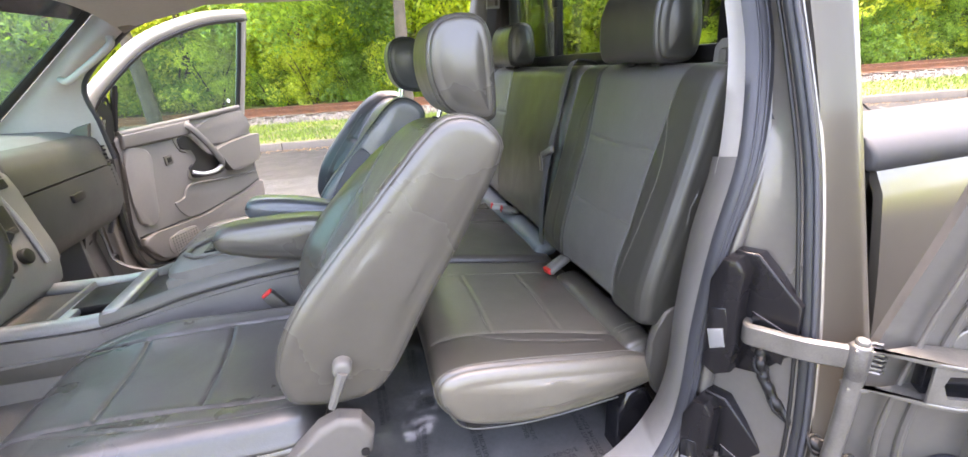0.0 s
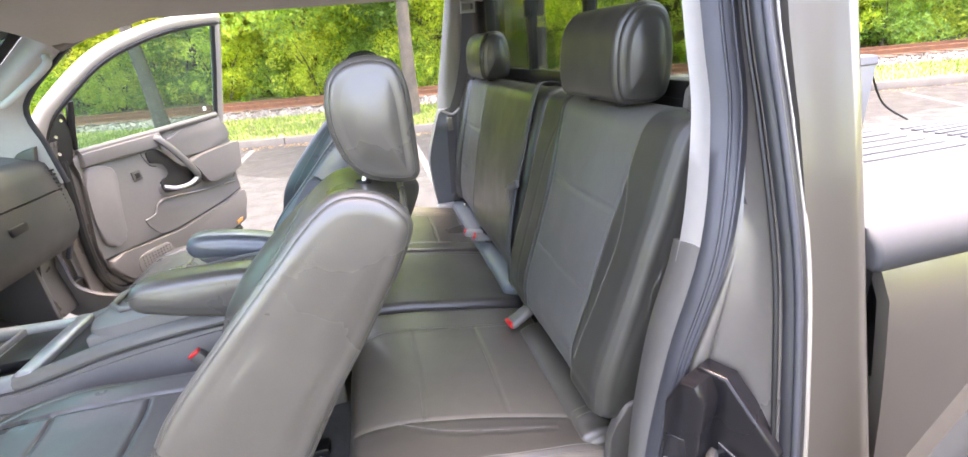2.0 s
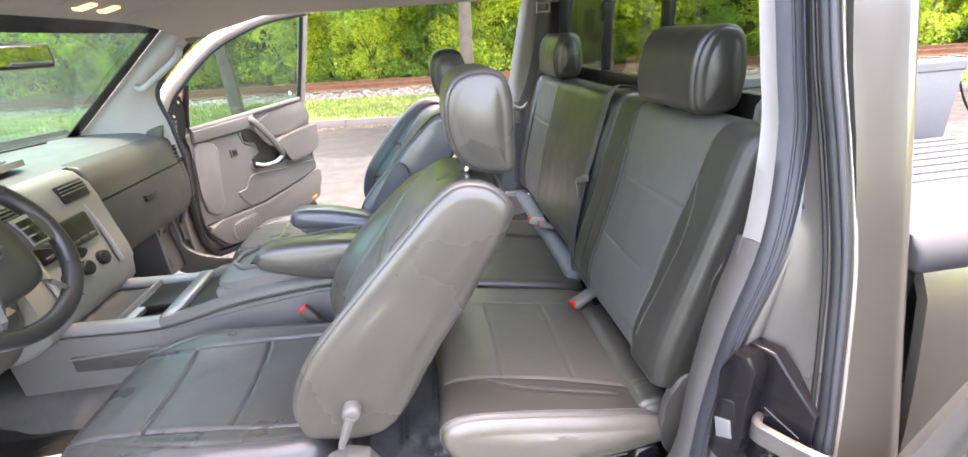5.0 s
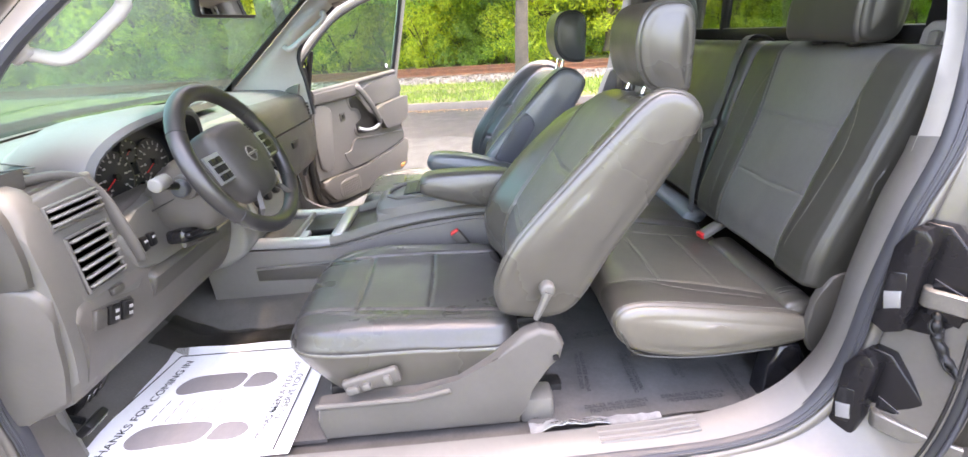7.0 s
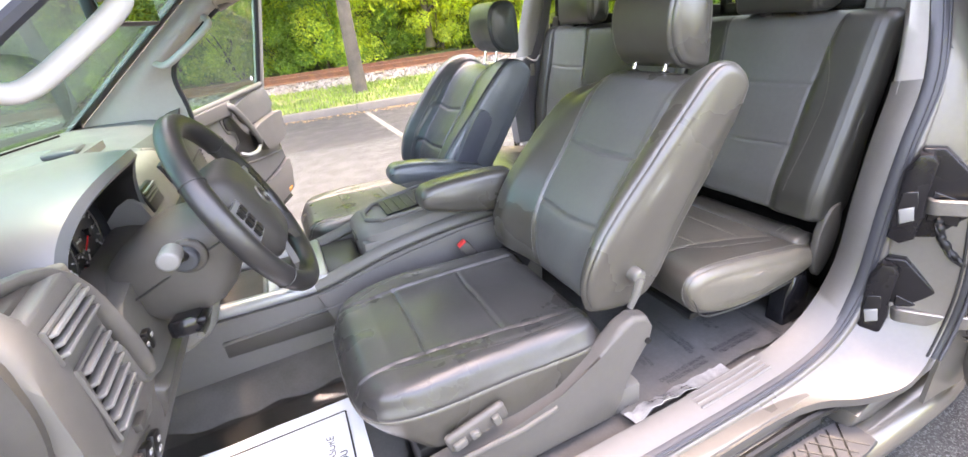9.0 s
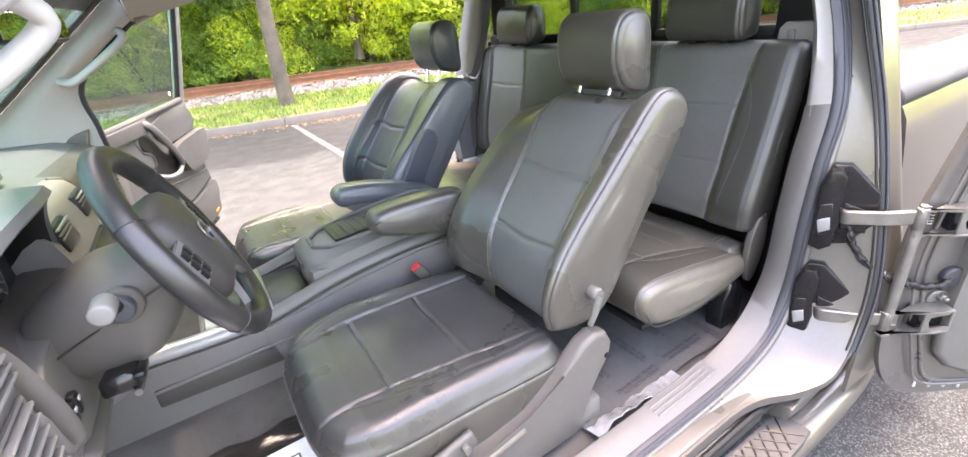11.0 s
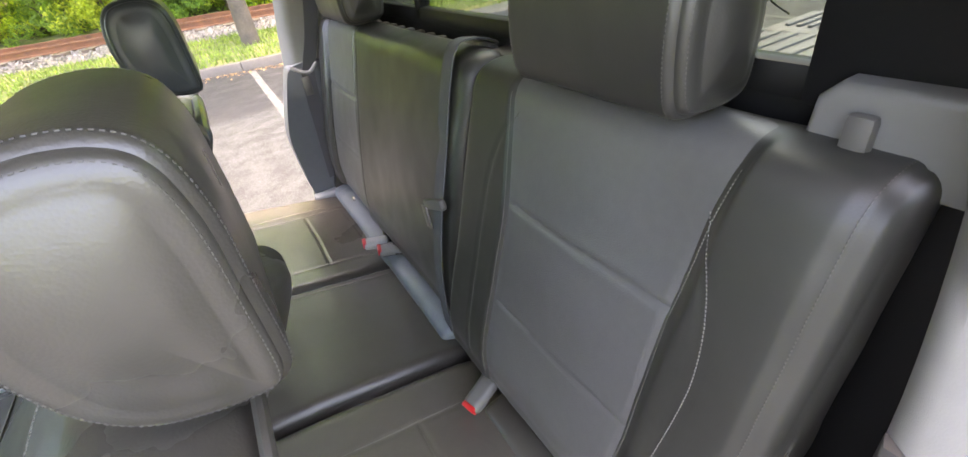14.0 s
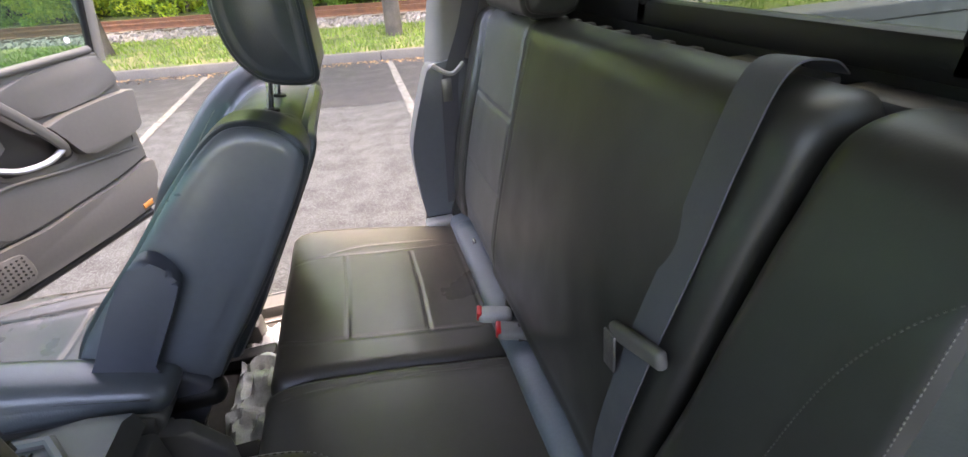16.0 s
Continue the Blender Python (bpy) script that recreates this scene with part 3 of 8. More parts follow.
def lay(Q, N, line, axis, side, lift=0.0, off=0.0):
    """A line given roughly along the surface, brought onto the faces that look along axis (side +1 or -1); off moves it sideways."""
    ok = N[:, :, axis] * side > 0.15
    V, M2 = Q[ok], N[ok]
    wt = np.ones(3)
    wt[axis] = 0.05
    out, nn = [], []
    L = dense(line, 0.004)
    for p in L:
        d = (((V - p) * wt) ** 2).sum(1)
        a = np.argpartition(d, 5)[:5]
        w = 1 / (d[a] + 1e-7)
        w /= w.sum()
        q = (V[a] * w[:, None]).sum(0)
        keep = p.copy()
        keep[axis] = q[axis]
        out.append(keep)
        nn.append((M2[a] * w[:, None]).sum(0))
    out, nn = np.array(out), np.array(nn)
    for _ in range(3):
        out[1:-1] = out[1:-1] * 0.5 + (out[:-2] + out[2:]) * 0.25
    if off:
        t = np.gradient(out, axis=0)
        t /= np.linalg.norm(t, axis=1)[:, None]
        out = out + np.cross(nn, t) * off
    return [Vector(p) for p in out + nn * lift]


# ---------------- parking lot, grass, railway ----------------
KERB = [(-60, 18.2), (-30, 13.2), (-10, 10.2), (-3, 8.95), (0, 8.3), (3, 7.65), (8, 6.6), (13, 5.3), (17.5, 3.4), (22, 0.6), (26, -4), (28, -12), (29, -40), (29, -90)]
KPATH = smooth_path([(x, y, 0) for x, y in KERB], 8)


def rail_y(x):
    return 13.45 - 0.29 * x


def build_ground():
    bm = bmesh.new()
    bmesh.ops.create_grid(bm, x_segments=40, y_segments=40, size=400)
    for v in bm.verts:
        v.co.z = 0.0
    solo("ground", bm, ASPHALT, "worn pale grey asphalt of a parking lot", "ground", kind="structure")
    # kerb stones: short lengths with joints
    bm = bmesh.new()
    marks, left = [KPATH[8]], 2.4
    for a, b in zip(KPATH[8:-8], KPATH[9:-7]):
        d, run = (b - a).length, 0.0
        while d - run >= left:
            run += left
            marks.append(a + (b - a) * (run / d))
            left = 2.4
        left -= d - run
    for p, q in zip(marks, marks[1:]):
        if (q - p).length > 0.1:
            u = (q - p).normalized()
            w = Vector((-u.y, u.x, 0))
            j = random.uniform(-0.008, 0.008)
            p, q = p + u * 0.008, q - u * 0.008
            sec = [(0, 0), (0.02, 0.135 + j), (0.035, 0.15 + j), (0.15, 0.15 + j), (0.15, 0)]
            A = [bm.verts.new(p + w * s + Vector((0, 0, h))) for s, h in sec]
            B = [bm.verts.new(q + w * s + Vector((0, 0, h))) for s, h in sec]
            for i2 in range(5):
                bm.faces.new((A[i2], A[(i2 + 1) % 5], B[(i2 + 1) % 5], B[i2]))
            bm.faces.new(A)
            bm.faces.new(B)
    solo("kerb", bm, CONCRETE, "weathered concrete kerb along the grass verge", "kerb", kind="structure")
    # verge rising to the railway bank
    bm = bmesh.new()
    prof = [(0.14, 0.14), (0.5, 0.16), (1.2, 0.17), (2.2, 0.16), (3.6, 0.16), (9, 0.3), (40, 2.5), (160, 10)]
    rows = []
    for p, q in zip(KPATH, KPATH[1:] + [KPATH[-1] + (KPATH[-1] - KPATH[-2])]):
        u = (q - p).normalized()
        w = Vector((-u.y, u.x, 0))
        rows.append([bm.verts.new(p + w * s + Vector((0, 0, h + 0.04 * noise.noise(p * 0.4 + w * s)))) for s, h in prof])
    for a, b in zip(rows, rows[1:]):
        for i in range(len(prof) - 1):
            bm.faces.new((a[i], a[i + 1], b[i + 1], b[i]))
    solo("verge", bm, GRASSGROUND, "short green grass verge between kerb and railway", "grass", kind="structure")
    bm = bmesh.new()
    prev = None
    for k in range(6, len(KPATH) - 30):
        a, b = KPATH[k], KPATH[k + 1]
        u = (b - a).normalized()
        w = Vector((-u.y, u.x, 0))
        cur = [bm.verts.new(a - w * d + Vector((0, 0, 0.003))) for d in (0.0, 1.2, 2.5 + 0.7 * noise.noise(a * 0.9))]
        if prev:
            for i in range(2):
                bm.faces.new((prev[i], prev[i + 1], cur[i + 1], cur[i]))
        prev = cur
    solo("asphalt_strip", bm, ASPHALT_DARK, "darker asphalt strip along the kerb", "asphalt", kind="structure")
    # painted bay lines
    def line(name, x0, y0, x1, y1, w=0.1):
        d = Vector((x1 - x0, y1 - y0, 0))
        n = Vector((-d.y, d.x, 0)).normalized() * w / 2
        bm = bmesh.new()
        steps = max(2, int(d.length / 0.12))
        L, R = [], []
        for i in range(steps + 1):
            p = Vector((x0, y0, 0.007)) + d * (i / steps)
            jl, jr = (1 + 0.25 * noise.noise(p * 9 + Vector((k, 0, 0))) for k in (0, 50))
            L.append(p + n * jl)
            R.append(p - n * jr)
        for i in range(steps):
            a = [bm.verts.new(v) for v in (L[i], L[i + 1], R[i + 1], R[i])]
            bm.faces.new(a)
        solo(name, bm, PAINTLINE, "worn white painted parking bay line", "road marking", "parking bay lines", kind="structure")
    line("bay_line", -2.15, 8.5, -1.98, 3.6)
    line("bay_line", 0.90, 8.0, 0.86, 2.9)
    line("bay_line", 3.9, 7.3, 3.9, 2.4)
    line("bay_line", 7.2, 6.5, 7.0, 1.2)
    line("bay_line", -5.2, 9.1, -4.9, 4.2)
    line("bay_line", 10.2, 5.6, 8.6, 2.8)
    line("bay_line", 13.0, 4.9, 11.0, 0.9)


def build_railway():
    d = Vector((1, -0.29, 0)).normalized()
    w = Vector((-d.y, d.x, 0))
    O = Vector((0, rail_y(0), 0))
    bm = bmesh.new()
    prof = [(-1.35, 0.10), (-0.95, 0.22), (-0.55, 0.27), (2.4, 0.27), (2.9, 0.25), (3.6, 0.1)]
    rows = []
    for i in range(-60, 91):
        p = O + d * i
        rows.append([bm.verts.new(p + w * s + Vector((0, 0, h + 0.05 * noise.noise((p + w * s) * 1.3)))) for s, h in prof])
    for a, b in zip(rows, rows[1:]):
        for i in range(len(prof) - 1):
            bm.faces.new((a[i], a[i + 1], b[i + 1], b[i]))
    solo("ballast_bank", bm, BALLAST, "grey stone ballast bank under the track", "ballast", kind="structure")
    bm = bmesh.new()
    rng = random.Random(4)
    for k in range(9000):
        s = rng.uniform(-1.35, 0.9)
        t = rng.triangular(-16, 32, 4)
        h = (0.12 + (s + 1.35) / 0.4 * 0.11 if s < -0.95 else 0.23 + (min(s, -0.55) + 0.95) * 0.1)
        c = O + d * t + w * s + Vector((0, 0, h))
        r = rng.uniform(0.025, 0.06)
        vs = [bm.verts.new(c + Vector((rng.uniform(-r, r), rng.uniform(-r, r), z))) for z in (r, r * 0.7)] + \
             [bm.verts.new(c + Vector((r * math.cos(a) * rng.uniform(0.7, 1.3), r * math.sin(a) * rng.uniform(0.7, 1.3), -0.01))) for a in (0, 2.1, 4.2)]
        a0, a1, b0, b1, b2 = vs
        for f in ((a0, b0, b1), (a0, b1, a1), (a1, b1, b2), (a0, a1, b2), (a0, b2, b0)):
            bm.faces.new(f)
    solo("ballast_stones", bm, STONE, "loose pale ballast stones on the bank", "gravel", kind="stuff", sharp=20)
    bm = bmesh.new()
    for i in range(-50, 70):
        c = O + d * (i * 0.62) + w * 0.72
        box(c + Vector((0, 0, 0.27)), (0.24, 2.5, 0.10), m=Matrix.Rotation(math.atan2(d.y, d.x), 3, "Z"), bm=bm)
    solo("sleepers", bm, WOODSLEEPER, "dark weathered wooden railway sleepers", "sleeper", kind="stuff")
    sec = [(-0.07, 0.0), (0.07, 0.0), (0.07, 0.015), (0.012, 0.035), (0.012, 0.115), (0.036, 0.125), (0.036, 0.16), (-0.036, 0.16), (-0.036, 0.125), (-0.012, 0.115), (-0.012, 0.035), (-0.07, 0.015)]
    for off in (0.0, 1.435):
        bm = bmesh.new()
        ends = []
        for t in (-55, 85):
            ends.append([bm.verts.new(O + d * t + w * (off + s) + Vector((0, 0, 0.315 + h))) for s, h in sec])
        k = len(sec)
        for i in range(k):
            bm.faces.new((ends[0][i], ends[0][(i + 1) % k], ends[1][(i + 1) % k], ends[1][i]))
        bm.faces.new(ends[0])
        bm.faces.new(ends[1])
        solo("rail", bm, RUST, "rust-brown steel railway rail on ballast", "rail", "railway rails", kind="structure")


def leaf_cloud(bm, rng, centre, radius, count, size, squash=0.8):
    """Leaves in a loose clump, denser to its skin."""
    for _ in range(count):
        v = Vector((rng.gauss(0, 1), rng.gauss(0, 1), rng.gauss(0, 1))).normalized() * radius * rng.uniform(0.35, 1.0) ** 0.5
        v.z *= squash
        c = Vector(centre) + v
        n = Vector((rng.gauss(0, 1), rng.gauss(0, 1), rng.gauss(0.5, 1))).normalized()
        a = n.orthogonal().normalized()
        a = Matrix.Rotation(rng.uniform(0, 6.28), 3, n) @ a
        b = n.cross(a)
        s = size * rng.uniform(0.6, 1.3)
        q = [bm.verts.new(c + a * s), bm.verts.new(c + b * s * 0.42 + n * s * 0.12), bm.verts.new(c - a * s), bm.verts.new(c - b * s * 0.42 + n * s * 0.12)]
        bm.faces.new(q)


def make_tree(name, at, h, spread, leaf, seed, clumps, per, size, trunk_r, low, label, lean=0.0, group=""):
    rng = random.Random(seed)
    t = thing(name, at, label, "tree", group)
    A = Vector(at)
    bm = bmesh.new()
    top = A + Vector((lean * h, 0.1 * h * rng.uniform(-1, 1) * 0.3, h * 0.85))
    pts = [A + Vector((0, 0, -0.3)), A + Vector((lean * h * 0.15, 0, h * 0.16)), A + (top - A) * 0.45 + Vector((rng.uniform(-.1, .1), rng.uniform(-.1, .1), 0)), A + (top - A) * 0.75, top]
    pts = smooth_path(pts, 5)
    n = len(pts)
    sweep(bm, pts, [trunk_r * (1.35 if i == 0 else 1.0) * (1 - 0.85 * i / (n - 1)) for i in range(n)], 10)
    limbs = []
    for i in range(9):
        k = rng.uniform(low, 0.9)
        p = pts[int(k * (n - 1))]
        a = rng.uniform(0, 6.28)
        out = Vector((math.cos(a), math.sin(a), rng.uniform(0.15, 0.7)))
        e = p + out * spread * rng.uniform(0.5, 0.9)
        m = (p + e) / 2 + Vector((0, 0, 0.2))
        sweep(bm, smooth_path([p, m, e], 4), [trunk_r * 0.35 * (1 - 0.8 * j / 8) for j in range(9)], 6)
        limbs.append((p, e))
    part("trunk", bm, BARK, t)
    bm = bmesh.new()
    for i in range(clumps):
        p, e = rng.choice(limbs)
        c = p + (e - p) * rng.uniform(0.45, 1.25) + Vector((rng.gauss(0, .3), rng.gauss(0, .3), rng.gauss(0, .35))) * spread * 0.45
        if c.z < A.z + h * low * 0.75:
            c.z = A.z + h * low * 0.75 + rng.uniform(0, 0.6)
        leaf_cloud(bm, rng, c, spread * rng.uniform(0.16, 0.34), per, size)
    part("crown", bm, leaf, t)
    return t


def make_bush(name, at, r, leaf, seed, clumps, per, size, label):
    rng = random.Random(seed)
    t = thing(name, at, label, "bush", "bushes beside the railway")
    A = Vector(at)
    bm = bmesh.new()
    for i in range(7):
        a = rng.uniform(0, 6.28)
        e = A + Vector((math.cos(a) * r * 0.6, math.sin(a) * r * 0.6, r * rng.uniform(0.8, 1.5)))
        sweep(bm, smooth_path([A + Vector((0, 0, -0.2)), (A + e) / 2 + Vector((0, 0, 0.2)), e], 4), [0.04 * (1 - 0.8 * j / 8) for j in range(9)], 5)
    part("stem", bm, BARK, t)
    bm = bmesh.new()
    for i in range(clumps):
        c = A + Vector((rng.gauss(0, .42) * r, rng.gauss(0, .42) * r, abs(rng.gauss(0.55, .45)) * r + 0.1))
        leaf_cloud(bm, rng, c, r * rng.uniform(0.16, 0.36), per, size)
    part("foliage", bm, leaf, t)
    return t


def build_woods():
    rng = random.Random(21)
    near1 = make_tree("tree", (1.2, 9.85, 0.15), 10.5, 3.6, LEAF, 5, 110, 150, 0.085, 0.19, 0.5, "tree with a bare grey-brown trunk on the grass verge", 0.03, "verge trees")
    copy_thing(near1, pose(-4.6, 11.2, 0.16, 0, 0, 140))
    copy_thing(near1, pose(24.0, 7.8, 0.2, 0, 0, 50))
    wood = ((LEAF_Y, 1, 12, 4.2, 0.16, 0.01, "leafy sunlit yellow-green woodland tree behind the railway"), (LEAF, 2, 13, 4.4, 0.14, -0.01, "dense green woodland tree behind the railway"),
            (LEAF_D, 3, 11, 4.0, 0.15, 0.0, "dark green woodland tree behind the railway"))
    kinds = [make_tree("woodland_tree", (-3 + 6.8 * i, 23 - 1.2 * i, 0.6), h, sp, leaf, sd, 200, 140, 0.094, 0.165, low, lab, lean, "woodland trees") for i, (leaf, sd, h, sp, low, lean, lab) in enumerate(wood)]
    far = [make_tree("woodland_tree", (-58 + 8 * i, 38, 1.0), h, sp, leaf, sd, 70, 34, 0.30, 0.165, low, lab.replace("behind the railway", "far along the railway"), lean, "woodland trees") for i, (leaf, sd, h, sp, low, lean, lab) in enumerate(wood)]
    k = 0
    for row, (dist, step, sz) in enumerate(((5.4, 4.1, 0.9), (9.5, 4.6, 1.1), (14.5, 5.5, 1.35))):
        x = -46.0
        while x < 70:
            x += step * rng.uniform(0.75, 1.25)
            y = rail_y(x) + dist + rng.uniform(-0.8, 0.8)
            s = sz * rng.uniform(0.85, 1.2)
            m = pose(x, y, 0.35 + 0.09 * dist, 0, 0, rng.uniform(0, 360)) @ Matrix.Scale(s, 4)
            o = copy_thing((kinds if row < 2 and -15 < x < 26 else far)[k % 3], m)
            o.matrix_basis = m
            k += 1 + (rng.random() < 0.3)
    bs = [make_bush("bush", (-1.5, rail_y(-1.5) + 4.4, 0.3), 1.5, LEAF_Y, 11, 64, 150, 0.058, "bright yellow-green leafy bush beside the railway"),
          make_bush("bush", (1.6, rail_y(1.6) + 4.4, 0.3), 1.4, LEAF, 12, 64, 150, 0.058, "dense green leafy bush beside the railway")]
    thin = [make_bush("bush", (-36.5, rail_y(-36.5) + 4.4, 0.3), 1.5, LEAF_Y, 13, 24, 40, 0.16, "yellow-green bush far along the railway"),
            make_bush("bush", (57.0, rail_y(57.0) + 4.4, 0.3), 1.4, LEAF, 14, 24, 40, 0.16, "green bush far along the railway")]
    x = -34.0
    k = 0
    while x < 55:
        x += rng.uniform(1.5, 2.4)
        m = pose(x, rail_y(x) + 4.3 + rng.uniform(-0.3, 1.4), 0.25, 0, 0, rng.uniform(0, 360)) @ Matrix.Scale(rng.uniform(0.7, 1.35), 4)
        o = copy_thing((bs if -14 < x < 22 else thin)[k % 2], m)
        o.matrix_basis = m
        k += 1
    # far woods round the lot: past the bed, and unseen ones added behind the camera for reflections
    for a in range(0, 360, 9):
        if 20 < a < 160:
            continue
        R = rng.uniform(48, 60)
        m = pose(R * math.cos(radians(a)), R * math.sin(radians(a)), 0, 0, 0, rng.uniform(0, 360)) @ Matrix.Scale(rng.uniform(1.0, 1.4), 4)
        o = copy_thing(far[a % 3], m)
        o.matrix_basis = m
    # dark wooded bank behind all
    bm = bmesh.new()
    rows = []
    for i in range(-80, 121, 2):
        rows.append([bm.verts.new((i + 6 * h / 16, rail_y(i) + 19 + 2.5 * noise.noise((i * 0.3, h * 0.4, 0)) + h * 0.12, h - 0.3)) for h in (0, 2, 4, 6, 8, 10, 13, 16)])
    for a, b in zip(rows, rows[1:]):
        for i in range(7):
            bm.faces.new((a[i], b[i], b[i + 1], a[i + 1]))
    solo("backdrop", bm, FOREST_FLOOR, "deep shaded woods far behind the trees", "woods", kind="structure")


def build_grass():
    rng = random.Random(8)
    bm = bmesh.new()
    for _ in range(34000):
        x = rng.triangular(-14, 24, 2)
        k = min(range(len(KPATH)), key=lambda i: abs(KPATH[i].x - x))
        p, q = KPATH[k], KPATH[min(k + 1, len(KPATH) - 1)]
        s = rng.uniform(0.16, 4.6) if x < 12 else rng.uniform(0.16, 4)
        u = (q - p).normalized()
        w = Vector((-u.y, u.x, 0))
        c = p + u * (x - p.x) + w * s
        c.z = 0.14
        if c.y > rail_y(c.x) - 1.3:
            continue
        h = rng.uniform(0.05, 0.13)
        a = rng.uniform(0, 6.28)
        b = Vector((math.cos(a), math.sin(a), 0)) * rng.uniform(0.008, 0.02)
        tip = c + Vector((rng.gauss(0, .03), rng.gauss(0, .03), h))
        bm.faces.new([bm.verts.new(v) for v in (c - b, c + b, tip)])
    solo("grass_blades", bm, GRASS, "uneven green grass on the verge", "grass", kind="stuff")
    bm = bmesh.new()
    for _ in range(1500):
        x = rng.triangular(-9, 16, 1.8)
        k = min(range(len(KPATH)), key=lambda i: abs(KPATH[i].x - x))
        p, q = KPATH[k], KPATH[min(k + 1, len(KPATH) - 1)]
        u = (q - p).normalized()
        c = p + u * (x - p.x) + Vector((-u.y, u.x, 0)) * -abs(rng.gauss(0.0, 0.16))
        c.z = 0.012
        a = rng.uniform(0, 6.28)
        r = rng.uniform(0.015, 0.04)
        A = Vector((math.cos(a), math.sin(a), 0.3)) * r
        B = Vector((-math.sin(a), math.cos(a), 0.2)) * r * 0.5
        bm.faces.new([bm.verts.new(v) for v in (c + A, c + B, c - A, c - B)])
    solo("fallen_leaves", bm, LITTER, "dry brown leaves gathered along the kerb", "leaves", kind="stuff")


build_ground()
build_railway()
build_woods()
build_grass()


# ---------------- truck cab: the shell ----------------
# x runs to the tail, y to the passenger side, z up; the driver's side is -y.
# Stations round the doorway: the seal, the trim's inner edge and the jamb's outer edge, each x, z and distance from the middle.
DOORWAY = [((0.665, 1.80, 0.755), (0.655, 1.80, 0.700), (0.660, 1.80, 0.815)), ((0.668, 1.65, 0.800), (0.660, 1.65, 0.745), (0.668, 1.65, 0.858)),
           ((0.665, 1.50, 0.847), (0.660, 1.50, 0.787), (0.670, 1.50, 0.902)), ((0.663, 1.40, 0.876), (0.660, 1.40, 0.810), (0.678, 1.40, 0.930)),
           ((0.632, 1.25, 0.915), (0.640, 1.235, 0.832), (0.680, 1.25, 0.976)), ((0.592, 1.10, 0.920), (0.605, 1.10, 0.835), (0.665, 1.10, 1.018)),
           ((0.567, 0.95, 0.922), (0.585, 0.95, 0.835), (0.650, 0.95, 1.052)), ((0.553, 0.80, 0.924), (0.575, 0.80, 0.835), (0.630, 0.80, 1.078)),
           ((0.525, 0.70, 0.925), (0.540, 0.71, 0.835), (0.600, 0.66, 1.085)), ((0.460, 0.62, 0.925), (0.465, 0.635, 0.838), (0.530, 0.55, 1.085)),
           ((0.350, 0.578, 0.925), (0.350, 0.588, 0.842), (0.425, 0.525, 1.052)), ((0.200, 0.562, 0.925), (0.200, 0.568, 0.842), (0.270, 0.520, 0.990)),
           ((-0.10, 0.556, 0.925), (-0.10, 0.560, 0.842), (-0.10, 0.518, 0.986)), ((-0.60, 0.556, 0.925), (-0.60, 0.560, 0.842), (-0.60, 0.518, 0.986)),
           ((-1.00, 0.565, 0.925), (-1.00, 0.575, 0.842), (-1.02, 0.520, 0.990)), ((-1.18, 0.640, 0.920), (-1.16, 0.660, 0.840), (-1.25, 0.570, 1.02)),
           ((-1.20, 0.760, 0.915), (-1.18, 0.760, 0.840), (-1.28, 0.740, 1.040)), ((-1.2, 0.87, 0.91), (-1.18, 0.87, 0.84), (-1.29, 0.87, 1.03)),
           ((-1.155, 0.98, 0.905), (-1.14, 0.98, 0.84), (-1.25, 0.98, 1.02)), ((-1.105, 1.14, 0.9), (-1.09, 1.14, 0.84), (-1.21, 1.14, 1.0)),
           ((-1.055, 1.3, 0.885), (-1.04, 1.3, 0.835), (-1.16, 1.3, 0.97))]
SEAL, TRIM, JAMB = [smooth_path([st[k] for st in DOORWAY], 5) for k in range(3)]


def side_y(z):
    """Distance of the body side from the middle of the truck."""
    return 0.909 + 0.245 * (1.5 - max(z, 0.76)) if z < 1.62 else 0.88 - 0.42 * (z - 1.62)


def W(p, s):
    return Vector((p[0], s * p[2], p[1]))


def strip(s, cols, i0, i1):
    """A closed section drawn round the doorway: cols gives its points at each station."""
    bm = bmesh.new()
    rings = [[bm.verts.new(W(p, s)) for p in cols(i)] for i in range(i0, i1)]
    k = len(rings[0])
    for a, b in zip(rings, rings[1:]):
        for j in range(k):
            bm.faces.new((a[j], a[(j + 1) % k], b[(j + 1) % k], b[j]))
    bm.faces.new(rings[0])
    bm.faces.new(rings[-1])
    return bm


def outward(i):
    """Away from the doorway's middle, in x and z."""
    d = SEAL[min(i + 1, len(SEAL) - 1)] - SEAL[max(i - 1, 0)]
    return Vector((-d.y, d.x, 0)).normalized()


